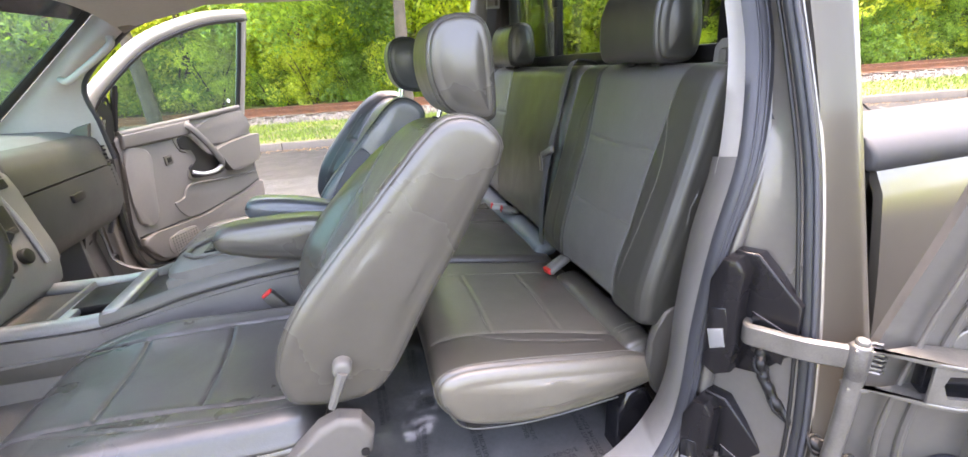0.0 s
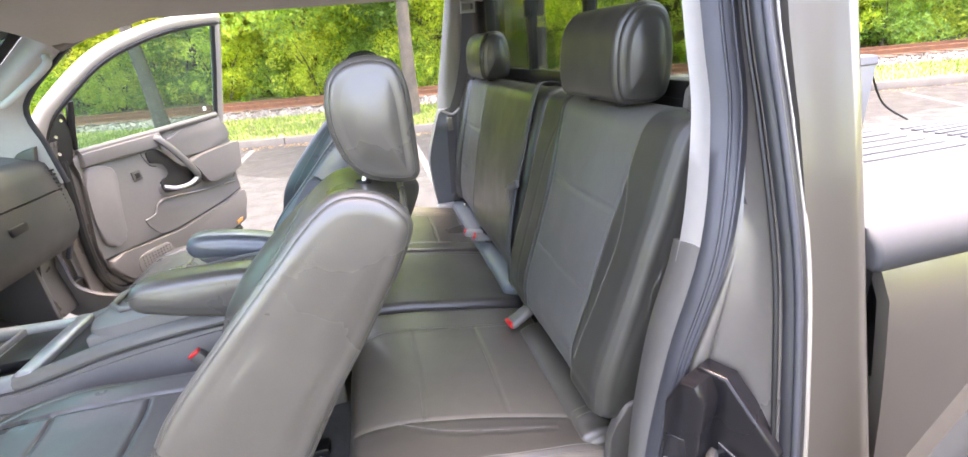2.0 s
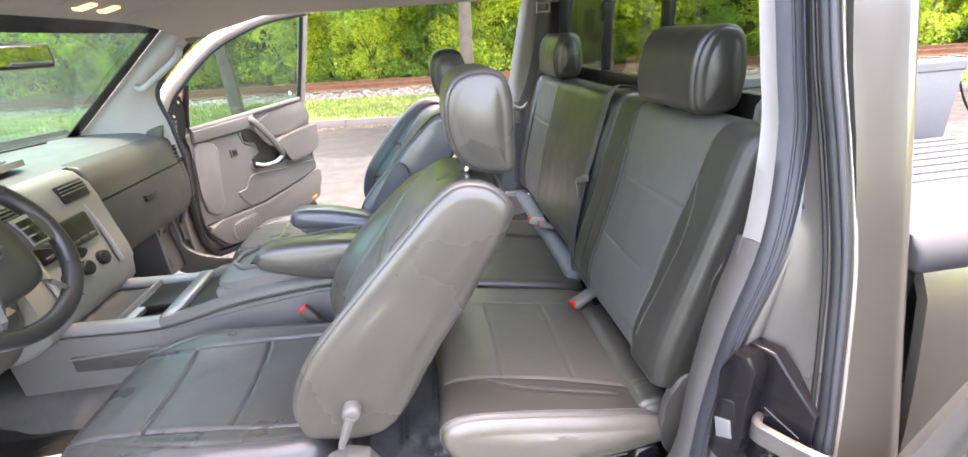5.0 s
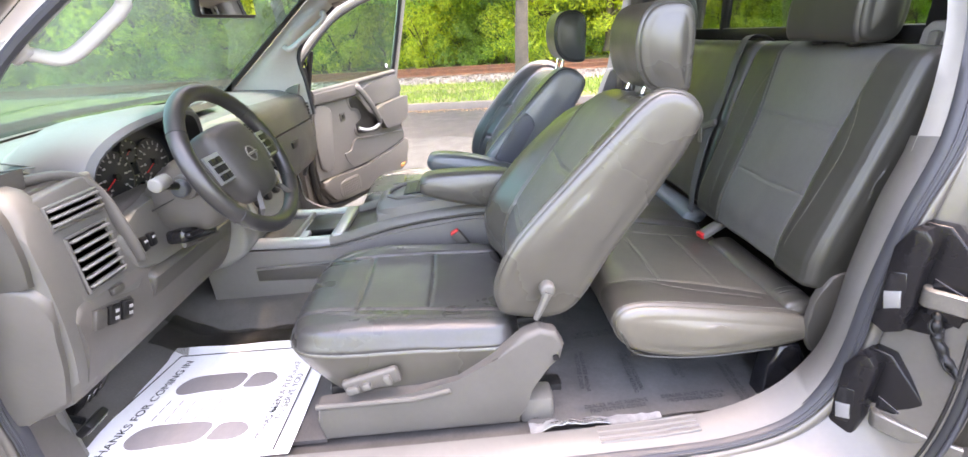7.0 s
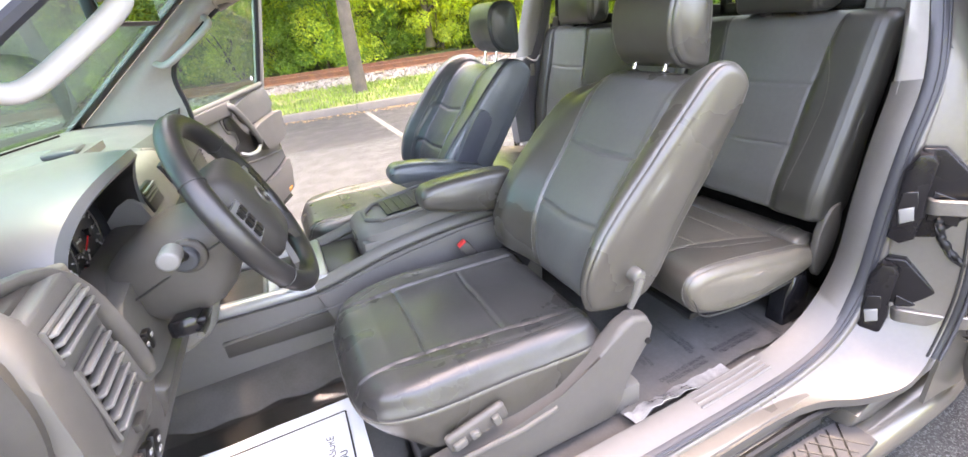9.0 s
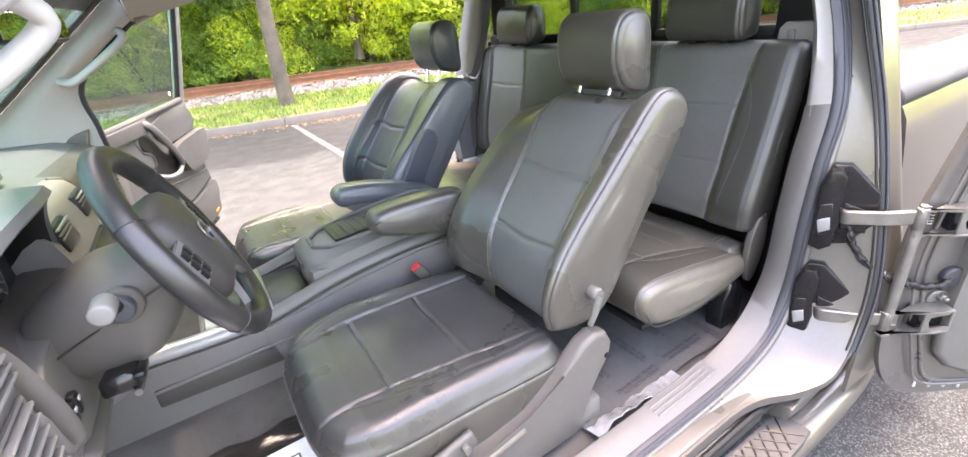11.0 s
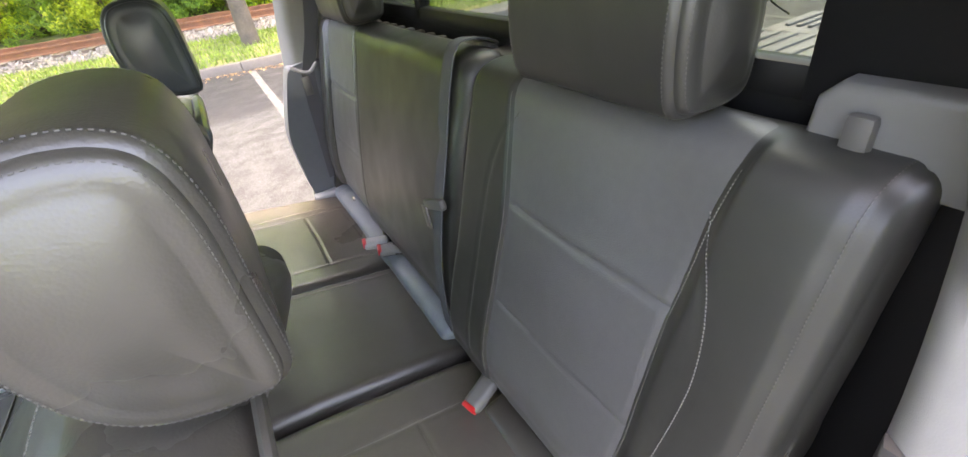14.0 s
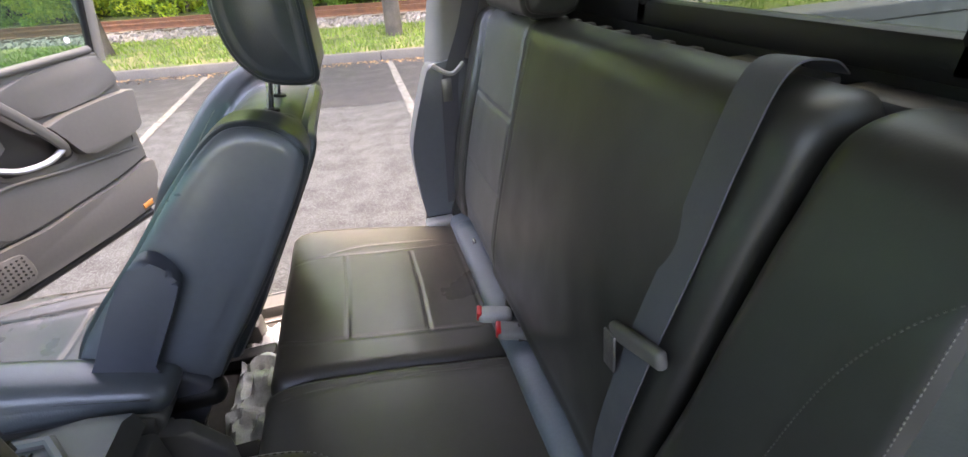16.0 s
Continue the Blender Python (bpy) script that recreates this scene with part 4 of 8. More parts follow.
for s, side in ((-1, "driver"), (1, "passenger")):
    n_all = len(SEAL) if s < 0 else next(i for i, p in enumerate(SEAL) if p.x < -0.9 and p.y > 1.0)
    n_trim, n_end = 20, next(i for i, p in enumerate(SEAL) if p.x < -0.78)
    t = thing("sill_and_pillar_trim", (0.6, s * 0.84, 0.55), "grey moulded plastic trim along the door sill and pillar", "trim", kind="structure")

    def trim_cols(i):
        o, a, b = outward(i) * 0.05, TRIM[i], SEAL[i]
        a2 = a + (b - a) * 0.06
        return [a + outward(i) * 0.012, a2 - outward(i) * 0.004, b + (a - b) * 0.10 - outward(i) * 0.002, b + outward(i) * 0.01, b + o, a + o]
    part("lower_trim", strip(s, trim_cols, n_trim, n_end), SILLTRIM, t, sharp=70)

    def upper_cols(i):
        a, b, o = TRIM[i], SEAL[i], outward(i)
        m = (a + b) / 2
        return [a + o * 0.015, a + (b - a) * 0.25 - o * 0.004, m + o * 0.004, a + (b - a) * 0.75 - o * 0.001, b + o * 0.008, b + o * 0.05, a + o * 0.05]
    part("upper_pillar_cover", strip(s, upper_cols, 0, n_trim + 2), PILLARTRIM, t, "light grey upper pillar cover", 70)
    for k, yy in enumerate((0.846, 0.861, 0.876, 0.891)):
        part("scuff_ridge", tube([(0.04, s * yy, 0.563), (0.16, s * yy, 0.5665), (0.28, s * yy, 0.577)], 0.0035, 6), PLASTIC_B, t)
    se = thing("door_seal", (0.6, s * 0.91, 0.55), "blue-grey double rubber seal round the doorway", "seal", kind="structure")
    ring = [k * math.pi / 4 for k in range(8)]
    lip = lambda i: max(0.0075, 0.020 - 0.0012 * max(0, i - 15))      # wide up the pillar, narrow along the sill
    part("inner_lip", strip(s, lambda i: [SEAL[i] + outward(i) * (0.67 * lip(i) + lip(i) * math.cos(a)) + Vector((0, 0, -0.002 + 0.012 * math.sin(a) + 0.010 * math.cos(a))) for a in ring], 0, n_all), RUBBER, se, sharp=70)
    for w in (0.35, 0.95):
        part("seal_rib", strip(s, lambda i, w=w: [SEAL[i] + outward(i) * (w * lip(i) + 0.0022 * math.cos(a)) + Vector((0, 0, 0.0095 + 0.0022 * math.sin(a) + 0.010 * (w - 0.67))) for a in ring], 0, n_all), RUBBER, se, "", 70)
    part("outer_lip", strip(s, lambda i: [SEAL[i] + outward(i) * (0.037 + 0.008 * math.cos(a)) + Vector((0, 0, 0.012 + 0.008 * math.sin(a))) for a in ring], 0, 19), RUBBER_D, se, sharp=70)
    j = thing("door_jamb", (0.6, s * 0.98, 0.55), "bronze-grey painted metal door jamb and sill", "jamb", kind="structure")

    def jamb_cols(i):
        a, b, o = SEAL[i], JAMB[i], outward(i)
        up, down = min(1.0, max(0.0, (i - 16) / 9)), min(1.0, max(0.0, (50 - i) / 9))
        step = 0.026 + 0.016 * min(up, down)
        m = a + o * step + Vector((0, 0, 0.012))
        return [a + o * 0.012, m, m + (b - m) * 0.5 + o * 0.004, b - o * 0.004, b + o * 0.022, b + o * 0.05 + Vector((0, 0, -0.10)), a + o * 0.06]
    # passenger jamb gets the lit copy: strong light painted into its colour
    part("jamb_metal", strip(s, jamb_cols, 0, n_all), PAINT_IN if s < 0 else PAINT_LIT, j)
    part("rolled_flange", strip(s, lambda i: [SEAL[i] + outward(i) * (0.030 + 0.014 * min(1, (i - 18) / 8) * math.cos(a)) + Vector((0, 0, 0.010 * min(1, (i - 18) / 8) + 0.009 * math.sin(a))) for a in ring], 19, n_all), PAINT_IN, j, "rolled flange beside the seal", 70)
    part("jamb_seal", strip(s, lambda i: [JAMB[i] + Vector((0.012 + 0.015 * math.cos(a), 0, 0.002 + 0.012 * math.sin(a))) for a in ring], 0, 43), RUBBER_D, j, "dark outer rubber jamb seal", 70)
    part("seal_lip", strip(s, lambda i: [JAMB[i] + Vector((0.006 + 0.0045 * math.cos(a), 0, 0.015 + 0.004 * math.sin(a))) for a in ring], 0, 43), RUBBER, j, "", 70)
    part("seal_groove", strip(s, lambda i: [JAMB[i] + (SEAL[i] - JAMB[i]).normalized() * 0.006 + Vector((-0.002 + 0.004 * math.cos(a), 0, 0.003 * math.sin(a))) for a in ring], 0, 43), BLACK, j, "", 70)
    # thin pale strip paints in the highlight along the flange
    part("highlight_edge", strip(s, lambda i: [JAMB[i] + Vector((0.031 + 0.0035 * math.cos(a), 0, 0.004 + 0.004 * math.sin(a))) for a in ring], 0, 43), PAINT_LIT, j, "flange edge painted pale for its highlight", 70)

    def corner(u, v, s=s):
        z = 0.46 + 1.42 * v
        x0 = 0.030 + (curve_at([(p.x, p.y) for p in JAMB[:45]], z) if z > 0.56 else 0.56)
        x = x0 + u * (0.795 - x0)
        y = side_y(z) + 0.004 - 0.004 * math.cos(math.pi * u) - (0.020 * ((u - 0.82) / 0.18) ** 2 if u > 0.82 else 0)
        return (x, s * y, z)
    c = thing("cab_corner_panel", (0.75, s * 1.0, 0.5), "glossy bronze painted cab corner panel", "body panel", kind="structure")
    part("outer_skin", sheet((lambda u, v: corner(1 - u, v)) if s < 0 else corner, 12, 30, 0.010), PAINT, c)
    part("rocker", profile([(-1.25, 0.47), (0.38, 0.475), (0.38, 0.40), (-1.25, 0.40)], s * 0.91, s * 0.992, 0.012, 3), PAINT, c)
    part("rocker_seal", tube([(-1.2, s * 0.996, 0.475), (0.30, s * 0.996, 0.475), (0.40, s * 1.004, 0.472)], 0.011, 8), BLACK, c)
    part("rocker_end", profile([(0.40, 0.475), (0.52, 0.50), (0.62, 0.56), (0.795, 0.60), (0.795, 0.44), (0.5, 0.40), (0.40, 0.42)], s * 0.93, s * 1.045, 0.02, 3), PAINT, c)
    part("sill_board", box((-0.2, s * 0.90, 0.50), (1.7, 0.16, 0.06), 0.01), PAINT_IN, c)
    st = thing("step_tube", (0.3, s * 1.1, 0.38), "bronze side step tube with black tread pad", "side step")
    part("bar", tube(smooth_path([(-1.3, s * 0.96, 0.34), (-1.15, s * 1.04, 0.365), (-0.4, s * 1.056, 0.365), (0.6, s * 1.056, 0.365), (0.86, s * 1.04, 0.365)], 6), 0.052, 16), PAINT, st)
    part("tread_pad", profile(rounded([(-0.14, s * 1.010), (0.37, s * 1.010), (0.42, s * 1.03), (0.42, s * 1.078), (0.37, s * 1.102), (-0.14, s * 1.102)], 3), 0.405, 0.424, 0.004, 2, axis="z"), TREAD, st, "grey diamond tread pad")
    for k in range(12):
        for d in (0.035, -0.035):
            part("tread_groove", tube([(-0.105 + 0.042 * k - d, s * 1.018, 0.4245), (-0.105 + 0.042 * k + d, s * 1.094, 0.4245)], 0.003, 5), BLACK, st)

pt = thing("pillar_lower_trim", (0.55, 0.83, 0.8), "blue-grey moulded lower pillar trim beside the rear bench", "trim", kind="structure")
part("cover", profile(rounded([(0.572, 1.260), (0.548, 1.245), (0.520, 1.17), (0.494, 1.09), (0.480, 1.02), (0.484, 0.92), (0.494, 0.82), (0.52, 0.785), (0.66, 0.765), (0.68, 1.10), (0.68, 1.255)], 3), 0.795, 0.87, 0.018, 4), PILLAR_LOW, pt)


def upper_post(u, v):
    """Light cover of the passenger pillar: narrow, leaning in towards the roof."""
    z = 1.235 + 0.58 * v
    lean = 0.0 if z < 1.35 else 0.26 * (z - 1.35)
    x0 = 0.548 + 0.165 * (z - 1.235)
    x0 -= 0.02 * max(0.0, (z - 1.72) / 0.09)
    x = x0 + u * (0.725 - x0)
    return (x, 0.806 - lean + 0.055 * max(0.0, 1 - u / 0.25) ** 2 + 0.004 * math.sin(u * 9), z)


part("upper_cover", sheet(upper_post, 16, 26, 0.012), PILLARTRIM, pt, "light grey upper pillar cover")
part("foot", box((0.53, 0.815, 0.795), (0.075, 0.06, 0.035), 0.012, 3), BLACK, pt)

# floor, tunnel, rear wall, roof
FLOOR_Z = 0.52
solo("floor", sheet(lambda u, v: (-1.75 + 2.6 * u, -0.84 + 1.68 * v, FLOOR_Z + 0.006 * noise.noise((u * 18, v * 11, 0)) + (max(0.0, 0.16 - u) * 2.6)), 60, 30, 0.03), CARPET, "grey-brown carpeted truck floor", "floor", kind="structure")
solo("tunnel", profile(rounded([(-0.24, 0.50), (-0.21, 0.60), (-0.12, 0.64), (0.12, 0.64), (0.21, 0.60), (0.24, 0.50)], 4), -1.6, -0.15, 0.0, axis="x"), CARPET, "carpeted transmission tunnel", "floor", kind="structure")
bm = profile([(-0.98, 0.42), (0.98, 0.42), (0.90, 1.40), (-0.90, 1.40)], 0.80, 0.812, axis="x")
w_back = solo("wall_back", bm, BLACK, "black lower rear cab wall behind the seat", "wall", kind="structure")
for a, b, c2, d in ((-0.80, -0.66, 1.40, 1.86), (0.66, 0.80, 1.40, 1.86), (-0.66, 0.66, 1.76, 1.86)):
    part("wall_back_frame", box((0.80, (a + b) / 2, (c2 + d) / 2), (0.06, b - a, d - c2), 0.008), BLACK, w_back)
win = thing("window_back", (0.80, 0, 1.40), "dark tinted sliding rear window in a black frame", "window", kind="structure")
for a, b in ((-0.655, -0.215), (-0.21, 0.21), (0.215, 0.655)):
    part("pane", box((0.815, (a + b) / 2, 1.58), (0.005, b - a, 0.37)), GLASS_DARK, win)
for yy in (-0.213, 0.213):
    part("slider_rail", box((0.812, yy, 1.58), (0.03, 0.03, 0.37), 0.006), BLACK, win)
part("frame", box((0.812, 0, 1.41), (0.03, 1.34, 0.035), 0.006), BLACK, win)
part("latch", box((0.79, 0.19, 1.62), (0.02, 0.02, 0.06), 0.005), BLACK, win)
shelf = thing("rear_shelf", (0.80, 0, 1.36), "black plastic ledge with belt guides behind the rear seat", "shelf", kind="structure")
part("ledge", box((0.785, 0, 1.355), (0.07, 1.55, 0.03), 0.01), BLACK, shelf)
for k in range(11):
    part("rib", box((0.765, 0.05 + 0.055 * k, 1.378), (0.03, 0.022, 0.02), 0.004), PLASTIC_D, shelf)
for yy in (-0.06, -0.20):
    part("belt_guide", box((0.785, yy, 1.378), (0.05, 0.12, 0.014), 0.005), PLASTIC, shelf, "pale grey belt guide")
for s in (-1, 1):
    q = thing("rear_corner_trim", (0.76, s * 0.72, 1.36), "light grey corner trim with a coat hook behind the rear seat", "trim", kind="structure")
    part("cover", profile([(s * 0.68, 1.36), (s * 0.80, 1.36), (s * 0.79, 1.435), (s * 0.70, 1.435), (s * 0.685, 1.42)], 0.745, 0.79, 0.008, 3, axis="x"), PLASTIC_M, q)
    part("hook", box((0.738, s * 0.725, 1.395), (0.014, 0.022, 0.045), 0.006), PLASTIC, q)

roof = thing("ceiling", (0, 0, 1.8), "beige cloth headliner under the cab roof", "ceiling", kind="structure")
part("headliner", sheet(lambda u, v: (-0.80 + 1.62 * u, -0.70 + 1.4 * v, 1.80 - 0.06 * (2 * v - 1) ** 4 - 0.13 * max(0, 0.2 - u) ** 1.0 * 3 - 0.05 * max(0, u - 0.85) * 4), 20, 20, 0.03), HEADLINER, roof)
part("roof_skin", sheet(lambda u, v: (-0.85 + 1.72 * u, -0.80 + 1.6 * v, 1.90 - 0.07 * (2 * v - 1) ** 4 - 0.13 * max(0, 0.2 - u) * 3 - 0.06 * max(0, u - 0.85) * 4), 20, 20, 0.02), PAINT, roof)
for s in (-1, 1):
    part("roof_rail", tube(smooth_path([(-0.80, s * 0.70, 1.67), (-0.5, s * 0.735, 1.775), (0, s * 0.75, 1.81), (0.5, s * 0.75, 1.81), (0.8, s * 0.74, 1.78)], 6), 0.05, 10), PAINT_IN, roof)
part("map_console", box((-0.62, 0, 1.755), (0.22, 0.26, 0.05), 0.02, 3, Matrix.Rotation(radians(-14), 3, "Y")), HEADLINER, roof)
for s in (-1, 1):
    part("reading_lamp", box((-0.69, s * 0.05, 1.712), (0.05, 0.035, 0.012), 0.005, 2, Matrix.Rotation(radians(-14), 3, "Y")), LAMP, roof, "small lit warm reading lamp")
    part("sun_visor", box((-0.66, s * 0.42, 1.73), (0.17, 0.40, 0.022), 0.009, 3, Matrix.Rotation(radians(-20), 3, "Y")), HEADLINER, roof, "folded cloth sun visor")

# windscreen and its pillars
WS = lambda u, v: (-1.57 + 0.715 * v - 0.20 * math.cos((u - 0.5) * math.pi) * (1 - 0.5 * v), (-0.80 + 1.6 * u) * (1 - 0.14 * v), 1.16 + 0.56 * v)
wsn = thing("windshield", (-1.7, 0, 1.16), "clear sloping windshield glass", "windshield", kind="structure")
g = part("pane", sheet(WS, 16, 10, 0.005), GLASS_CLEAR, wsn)
g.visible_shadow = False
part("top_band", sheet(lambda u, v: (Vector(WS(u, 0.93 + 0.09 * v)) + Vector((0.012, 0, -0.008))), 14, 2, 0.004), GLOSSBLACK, wsn, "dark band along the top")
for s in (-1, 1):
    e = [Vector(WS(0.0 if s < 0 else 1.0, v / 8)) for v in range(9)]
    part("edge_band", sheet(lambda u, v, s=s: Vector(WS(0.0 + 0.035 * u if s < 0 else 1 - 0.035 * u, v)) + Vector((0.01, 0, -0.006)), 2, 10, 0.004), GLOSSBLACK, wsn)
    ap = thing("windshield_pillar", (-1.3, s * 0.82, 1.2), "pale grey windshield pillar with a moulded grab handle", "pillar", kind="structure")

    fw = 0.05 if s < 0 else 0.0
    redge = smooth_path([(-1.03 - 1.6 * fw, s * 0.85, 1.14), (-1.03 - 1.2 * fw, s * 0.825, 1.30), (-1.02 - 0.6 * fw, s * 0.79, 1.454), (-0.845, s * 0.765, 1.609), (-0.70, s * 0.735, 1.70), (-0.62, s * 0.72, 1.75)], 5)

    def pil(u, v, s=s, redge=redge):
        a = Vector(WS(0.0 if s < 0 else 1.0, v * 1.03)) + Vector((0.012, 0, -0.012))
        k = v * (len(redge) - 1)
        i = min(int(k), len(redge) - 2)
        b = redge[i] + (redge[i + 1] - redge[i]) * (k - i)
        return a + (b - a) * u + Vector((0.25, -s * 0.80, -0.5)) * 0.030 * math.sin(math.pi * u ** 0.8)
    part("cover", sheet(pil if s > 0 else (lambda u, v: pil(1 - u, v)), 12, 24, 0.012), PLASTIC_L, ap)
    part("cover_edge_seal", tube([p + Vector((0.006, s * 0.006, 0)) for p in redge], 0.010, 8), RUBBER, ap)
    part("outer_frame", tube([Vector(WS(0.0 if s < 0 else 1.0, v / 8)) + Vector((0.03, s * 0.075, 0.01)) for v in range(9)], 0.04, 10), PAINT, ap)
    lo, hi = (Vector((-1.045, 0.715, 1.468)), Vector((-0.835, 0.700, 1.606))) if s > 0 else (Vector((-0.985, -0.728, 1.486)), Vector((-0.83, -0.715, 1.588)))
    off, back = Vector((0.012, -s * 0.012, -0.010)), Vector((-0.03, s * 0.05, 0.02))
    part("grab_handle", tube(smooth_path([lo + back, lo + back * 0.3, lo + (hi - lo) * 0.08 + off, lo + (hi - lo) * 0.5 + off * 1.3, lo + (hi - lo) * 0.92 + off, hi + back * 0.3, hi + back], 6), 0.013, 10), PLASTIC_L, ap, "light grey grab handle")
    for e in (lo, hi):
        part("handle_foot", box(e + back * 0.7, (0.045, 0.02, 0.035), 0.008, 2, Matrix.Rotation(radians(-30), 3, "Y")), PLASTIC_L, ap)
    # front of the doorway: footwell side and jamb
    fj = thing("front_jamb", (-1.15, s * 0.9, 0.5), "painted front door jamb with kick panel", "jamb", kind="structure")
    part("kick_panel", box((-1.41, s * 0.80, 0.85), (0.36, 0.03, 0.72), 0.01), PLASTIC_B, fj)
    part("jamb_plate", profile([(-1.22, 0.56), (-1.24, 0.76), (-1.20, 0.87), (-1.15, 1.0), (-1.10, 1.15), (-1.05, 1.30), (-1.45, 1.22), (-1.60, 1.1), (-1.60, 0.50)], s * 0.80, s * 0.955, 0.01), PAINT_IN, fj)
# front wall and bonnet
bulk = thing("bulkhead", (-1.7, 0, 0.5), "dark carpeted firewall behind the pedals", "wall", kind="structure")
part("firewall", profile([(-1.72, 0.50), (-1.45, 0.52), (-1.62, 0.85), (-1.68, 1.16), (-1.78, 1.16), (-1.82, 0.5)], -0.92, 0.92), CARPET, bulk)
part("bonnet", sheet(lambda u, v: (-2.9 + 1.15 * u, -0.92 + 1.84 * v, 1.08 + 0.06 * u + 0.05 * math.sin(math.pi * v) - 0.04 * (1 - u) ** 2), 10, 16, 0.02), PAINT, bulk)
part("wiper", tube(smooth_path([Vector(WS(v, 0.265)) + Vector((-0.03, 0, 0.012)) for v in (0.14, 0.3, 0.45, 0.6)], 4), 0.007, 6), BLACK, bulk)
part("cowl", sheet(lambda u, v: Vector(WS(v, 0.24)) + Vector((-0.02 - 0.16 * u, 0, 0.006 - 0.015 * u)), 4, 24, 0.02), BLACK, bulk)

# ---------------- load bed ----------------
bed = thing("truck_bed", (2.0, 0, 0.5), "bronze pickup bed with grey liner and open tailgate", "truck bed")
for s in (-1, 1):
    part("bed_side", sheet((lambda u, v, s=s: (0.822 + 2.262 * u, s * (0.980 + 0.045 * math.sin(min(1, (1.225 - (0.38 + 0.85 * v)) / 0.5) * math.pi * 0.6) - 0.03 * max(0, v - 0.94) * 10), 0.38 + 0.85 * v)) if s > 0 else
                           (lambda u, v, s=s: (3.084 - 2.262 * u, s * (0.980 + 0.045 * math.sin(min(1, (1.225 - (0.38 + 0.85 * v)) / 0.5) * math.pi * 0.6) - 0.03 * max(0, v - 0.94) * 10), 0.38 + 0.85 * v)), 12, 16, 0.015), PAINT, bed)
    # black strip added in place of the shade in the cab-to-bed gap
    part("gap_shade_strip", box((0.816, s * 0.905, 0.86), (0.012, 0.145, 0.72), 0.003), BLACK, bed)
    cap = rounded([(s * 0.79, 1.222), (s * 0.79, 1.262), (s * 0.81, 1.279), (s * 0.92, 1.281), (s * 0.966, 1.268), (s * 0.988, 1.244), (s * 0.986, 1.216), (s * 0.95, 1.218)], 3)
    part("rail_cap", profile(cap, 0.808, 3.08, 0.022, 5, axis="x"), RAILCAP, bed, "satin grey plastic rail cap")
    part("inner_wall", box((1.95, s * 0.80, 1.04), (2.25, 0.03, 0.40), 0.01), BEDLINER, bed)
    part("pocket_cover", box((1.0, s * 0.87, 1.279), (0.11, 0.07, 0.006), 0.002), RAILCAP, bed)
    part("tail_lamp", box((3.07, s * 0.93, 1.0), (0.07, 0.10, 0.36), 0.02), RED, bed, "red tail lamp")
    part("tailgate_cable", tube(smooth_path([(3.06, s * 0.80, 1.20), (3.2, s * 0.80, 1.0), (3.4, s * 0.78, 0.88)], 6), 0.006, 6), BLACK, bed)
part("floor", box((1.95, 0, 0.845), (2.25, 1.60, 0.03), 0.005), BEDLINER, bed)
for k in range(17):
    part("floor_rib", box((1.95, -0.72 + 0.09 * k, 0.866), (2.2, 0.04, 0.014), 0.005), BEDLINER, bed)
part("front_wall", box((0.86, 0, 1.04), (0.03, 1.60, 0.40), 0.01), BEDLINER, bed)
part("sill_gap", box((3.1, 0, 0.835), (0.05, 1.55, 0.03)), BLACK, bed)
tg = part("tailgate", box((3.40, 0, 0.825), (0.52, 1.56, 0.05), 0.012), BEDLINER, bed, "lowered tailgate with ribbed liner")
for k in range(24):
    part("tailgate_rib", box((3.42, -0.69 + 0.06 * k, 0.857), (0.36, 0.026, 0.016), 0.005), BEDLINER, tg)
for s in (-1, 1):
    w = part("wheel", disc((2.25, s * 0.86, 0.38), 0.38, 0.25, (0, 1, 0), 32, 0.04), BLACK, bed)
    part("underbody", box((1.95, s * 0.5, 0.62), (2.1, 0.2, 0.12), 0.02), BLACK, bed)


# ---------------- front seats ----------------
BACK_SIDE = [(-0.150, 0.832), (-0.180, 0.87), (-0.180, 0.935), (-0.132, 1.03), (-0.032, 1.140), (0.082, 1.260), (0.150, 1.326), (0.195, 1.345), (0.245, 1.332), (0.278, 1.295), (0.272, 1.255), (0.20, 1.13), (0.10, 0.985), (-0.005, 0.832)]
BACK_MID = [(-0.105, 0.795), (-0.132, 0.85), (-0.122, 0.95), (-0.080, 1.03), (0.012, 1.15), (0.096, 1.26), (0.145, 1.300), (0.190, 1.310), (0.240, 1.302), (0.270, 1.278), (0.266, 1.245), (0.18, 1.13), (0.085, 0.985), (-0.01, 0.80)]
BACK_INNER = [(-0.150, 0.832), (-0.180, 0.87), (-0.180, 0.935), (-0.132, 1.03), (-0.032, 1.140), (0.07, 1.226), (0.14, 1.256), (0.22, 1.265), (0.285, 1.262), (0.318, 1.245), (0.324, 1.205), (0.27, 1.10), (0.17, 0.96), (0.06, 0.832)]
BACK_PASS = [(-0.150, 0.832), (-0.190, 0.87), (-0.198, 0.935), (-0.168, 1.04), (-0.085, 1.155), (0.030, 1.278), (0.120, 1.342), (0.195, 1.352), (0.245, 1.336), (0.278, 1.295), (0.272, 1.255), (0.20, 1.13), (0.10, 0.985), (-0.005, 0.832)]
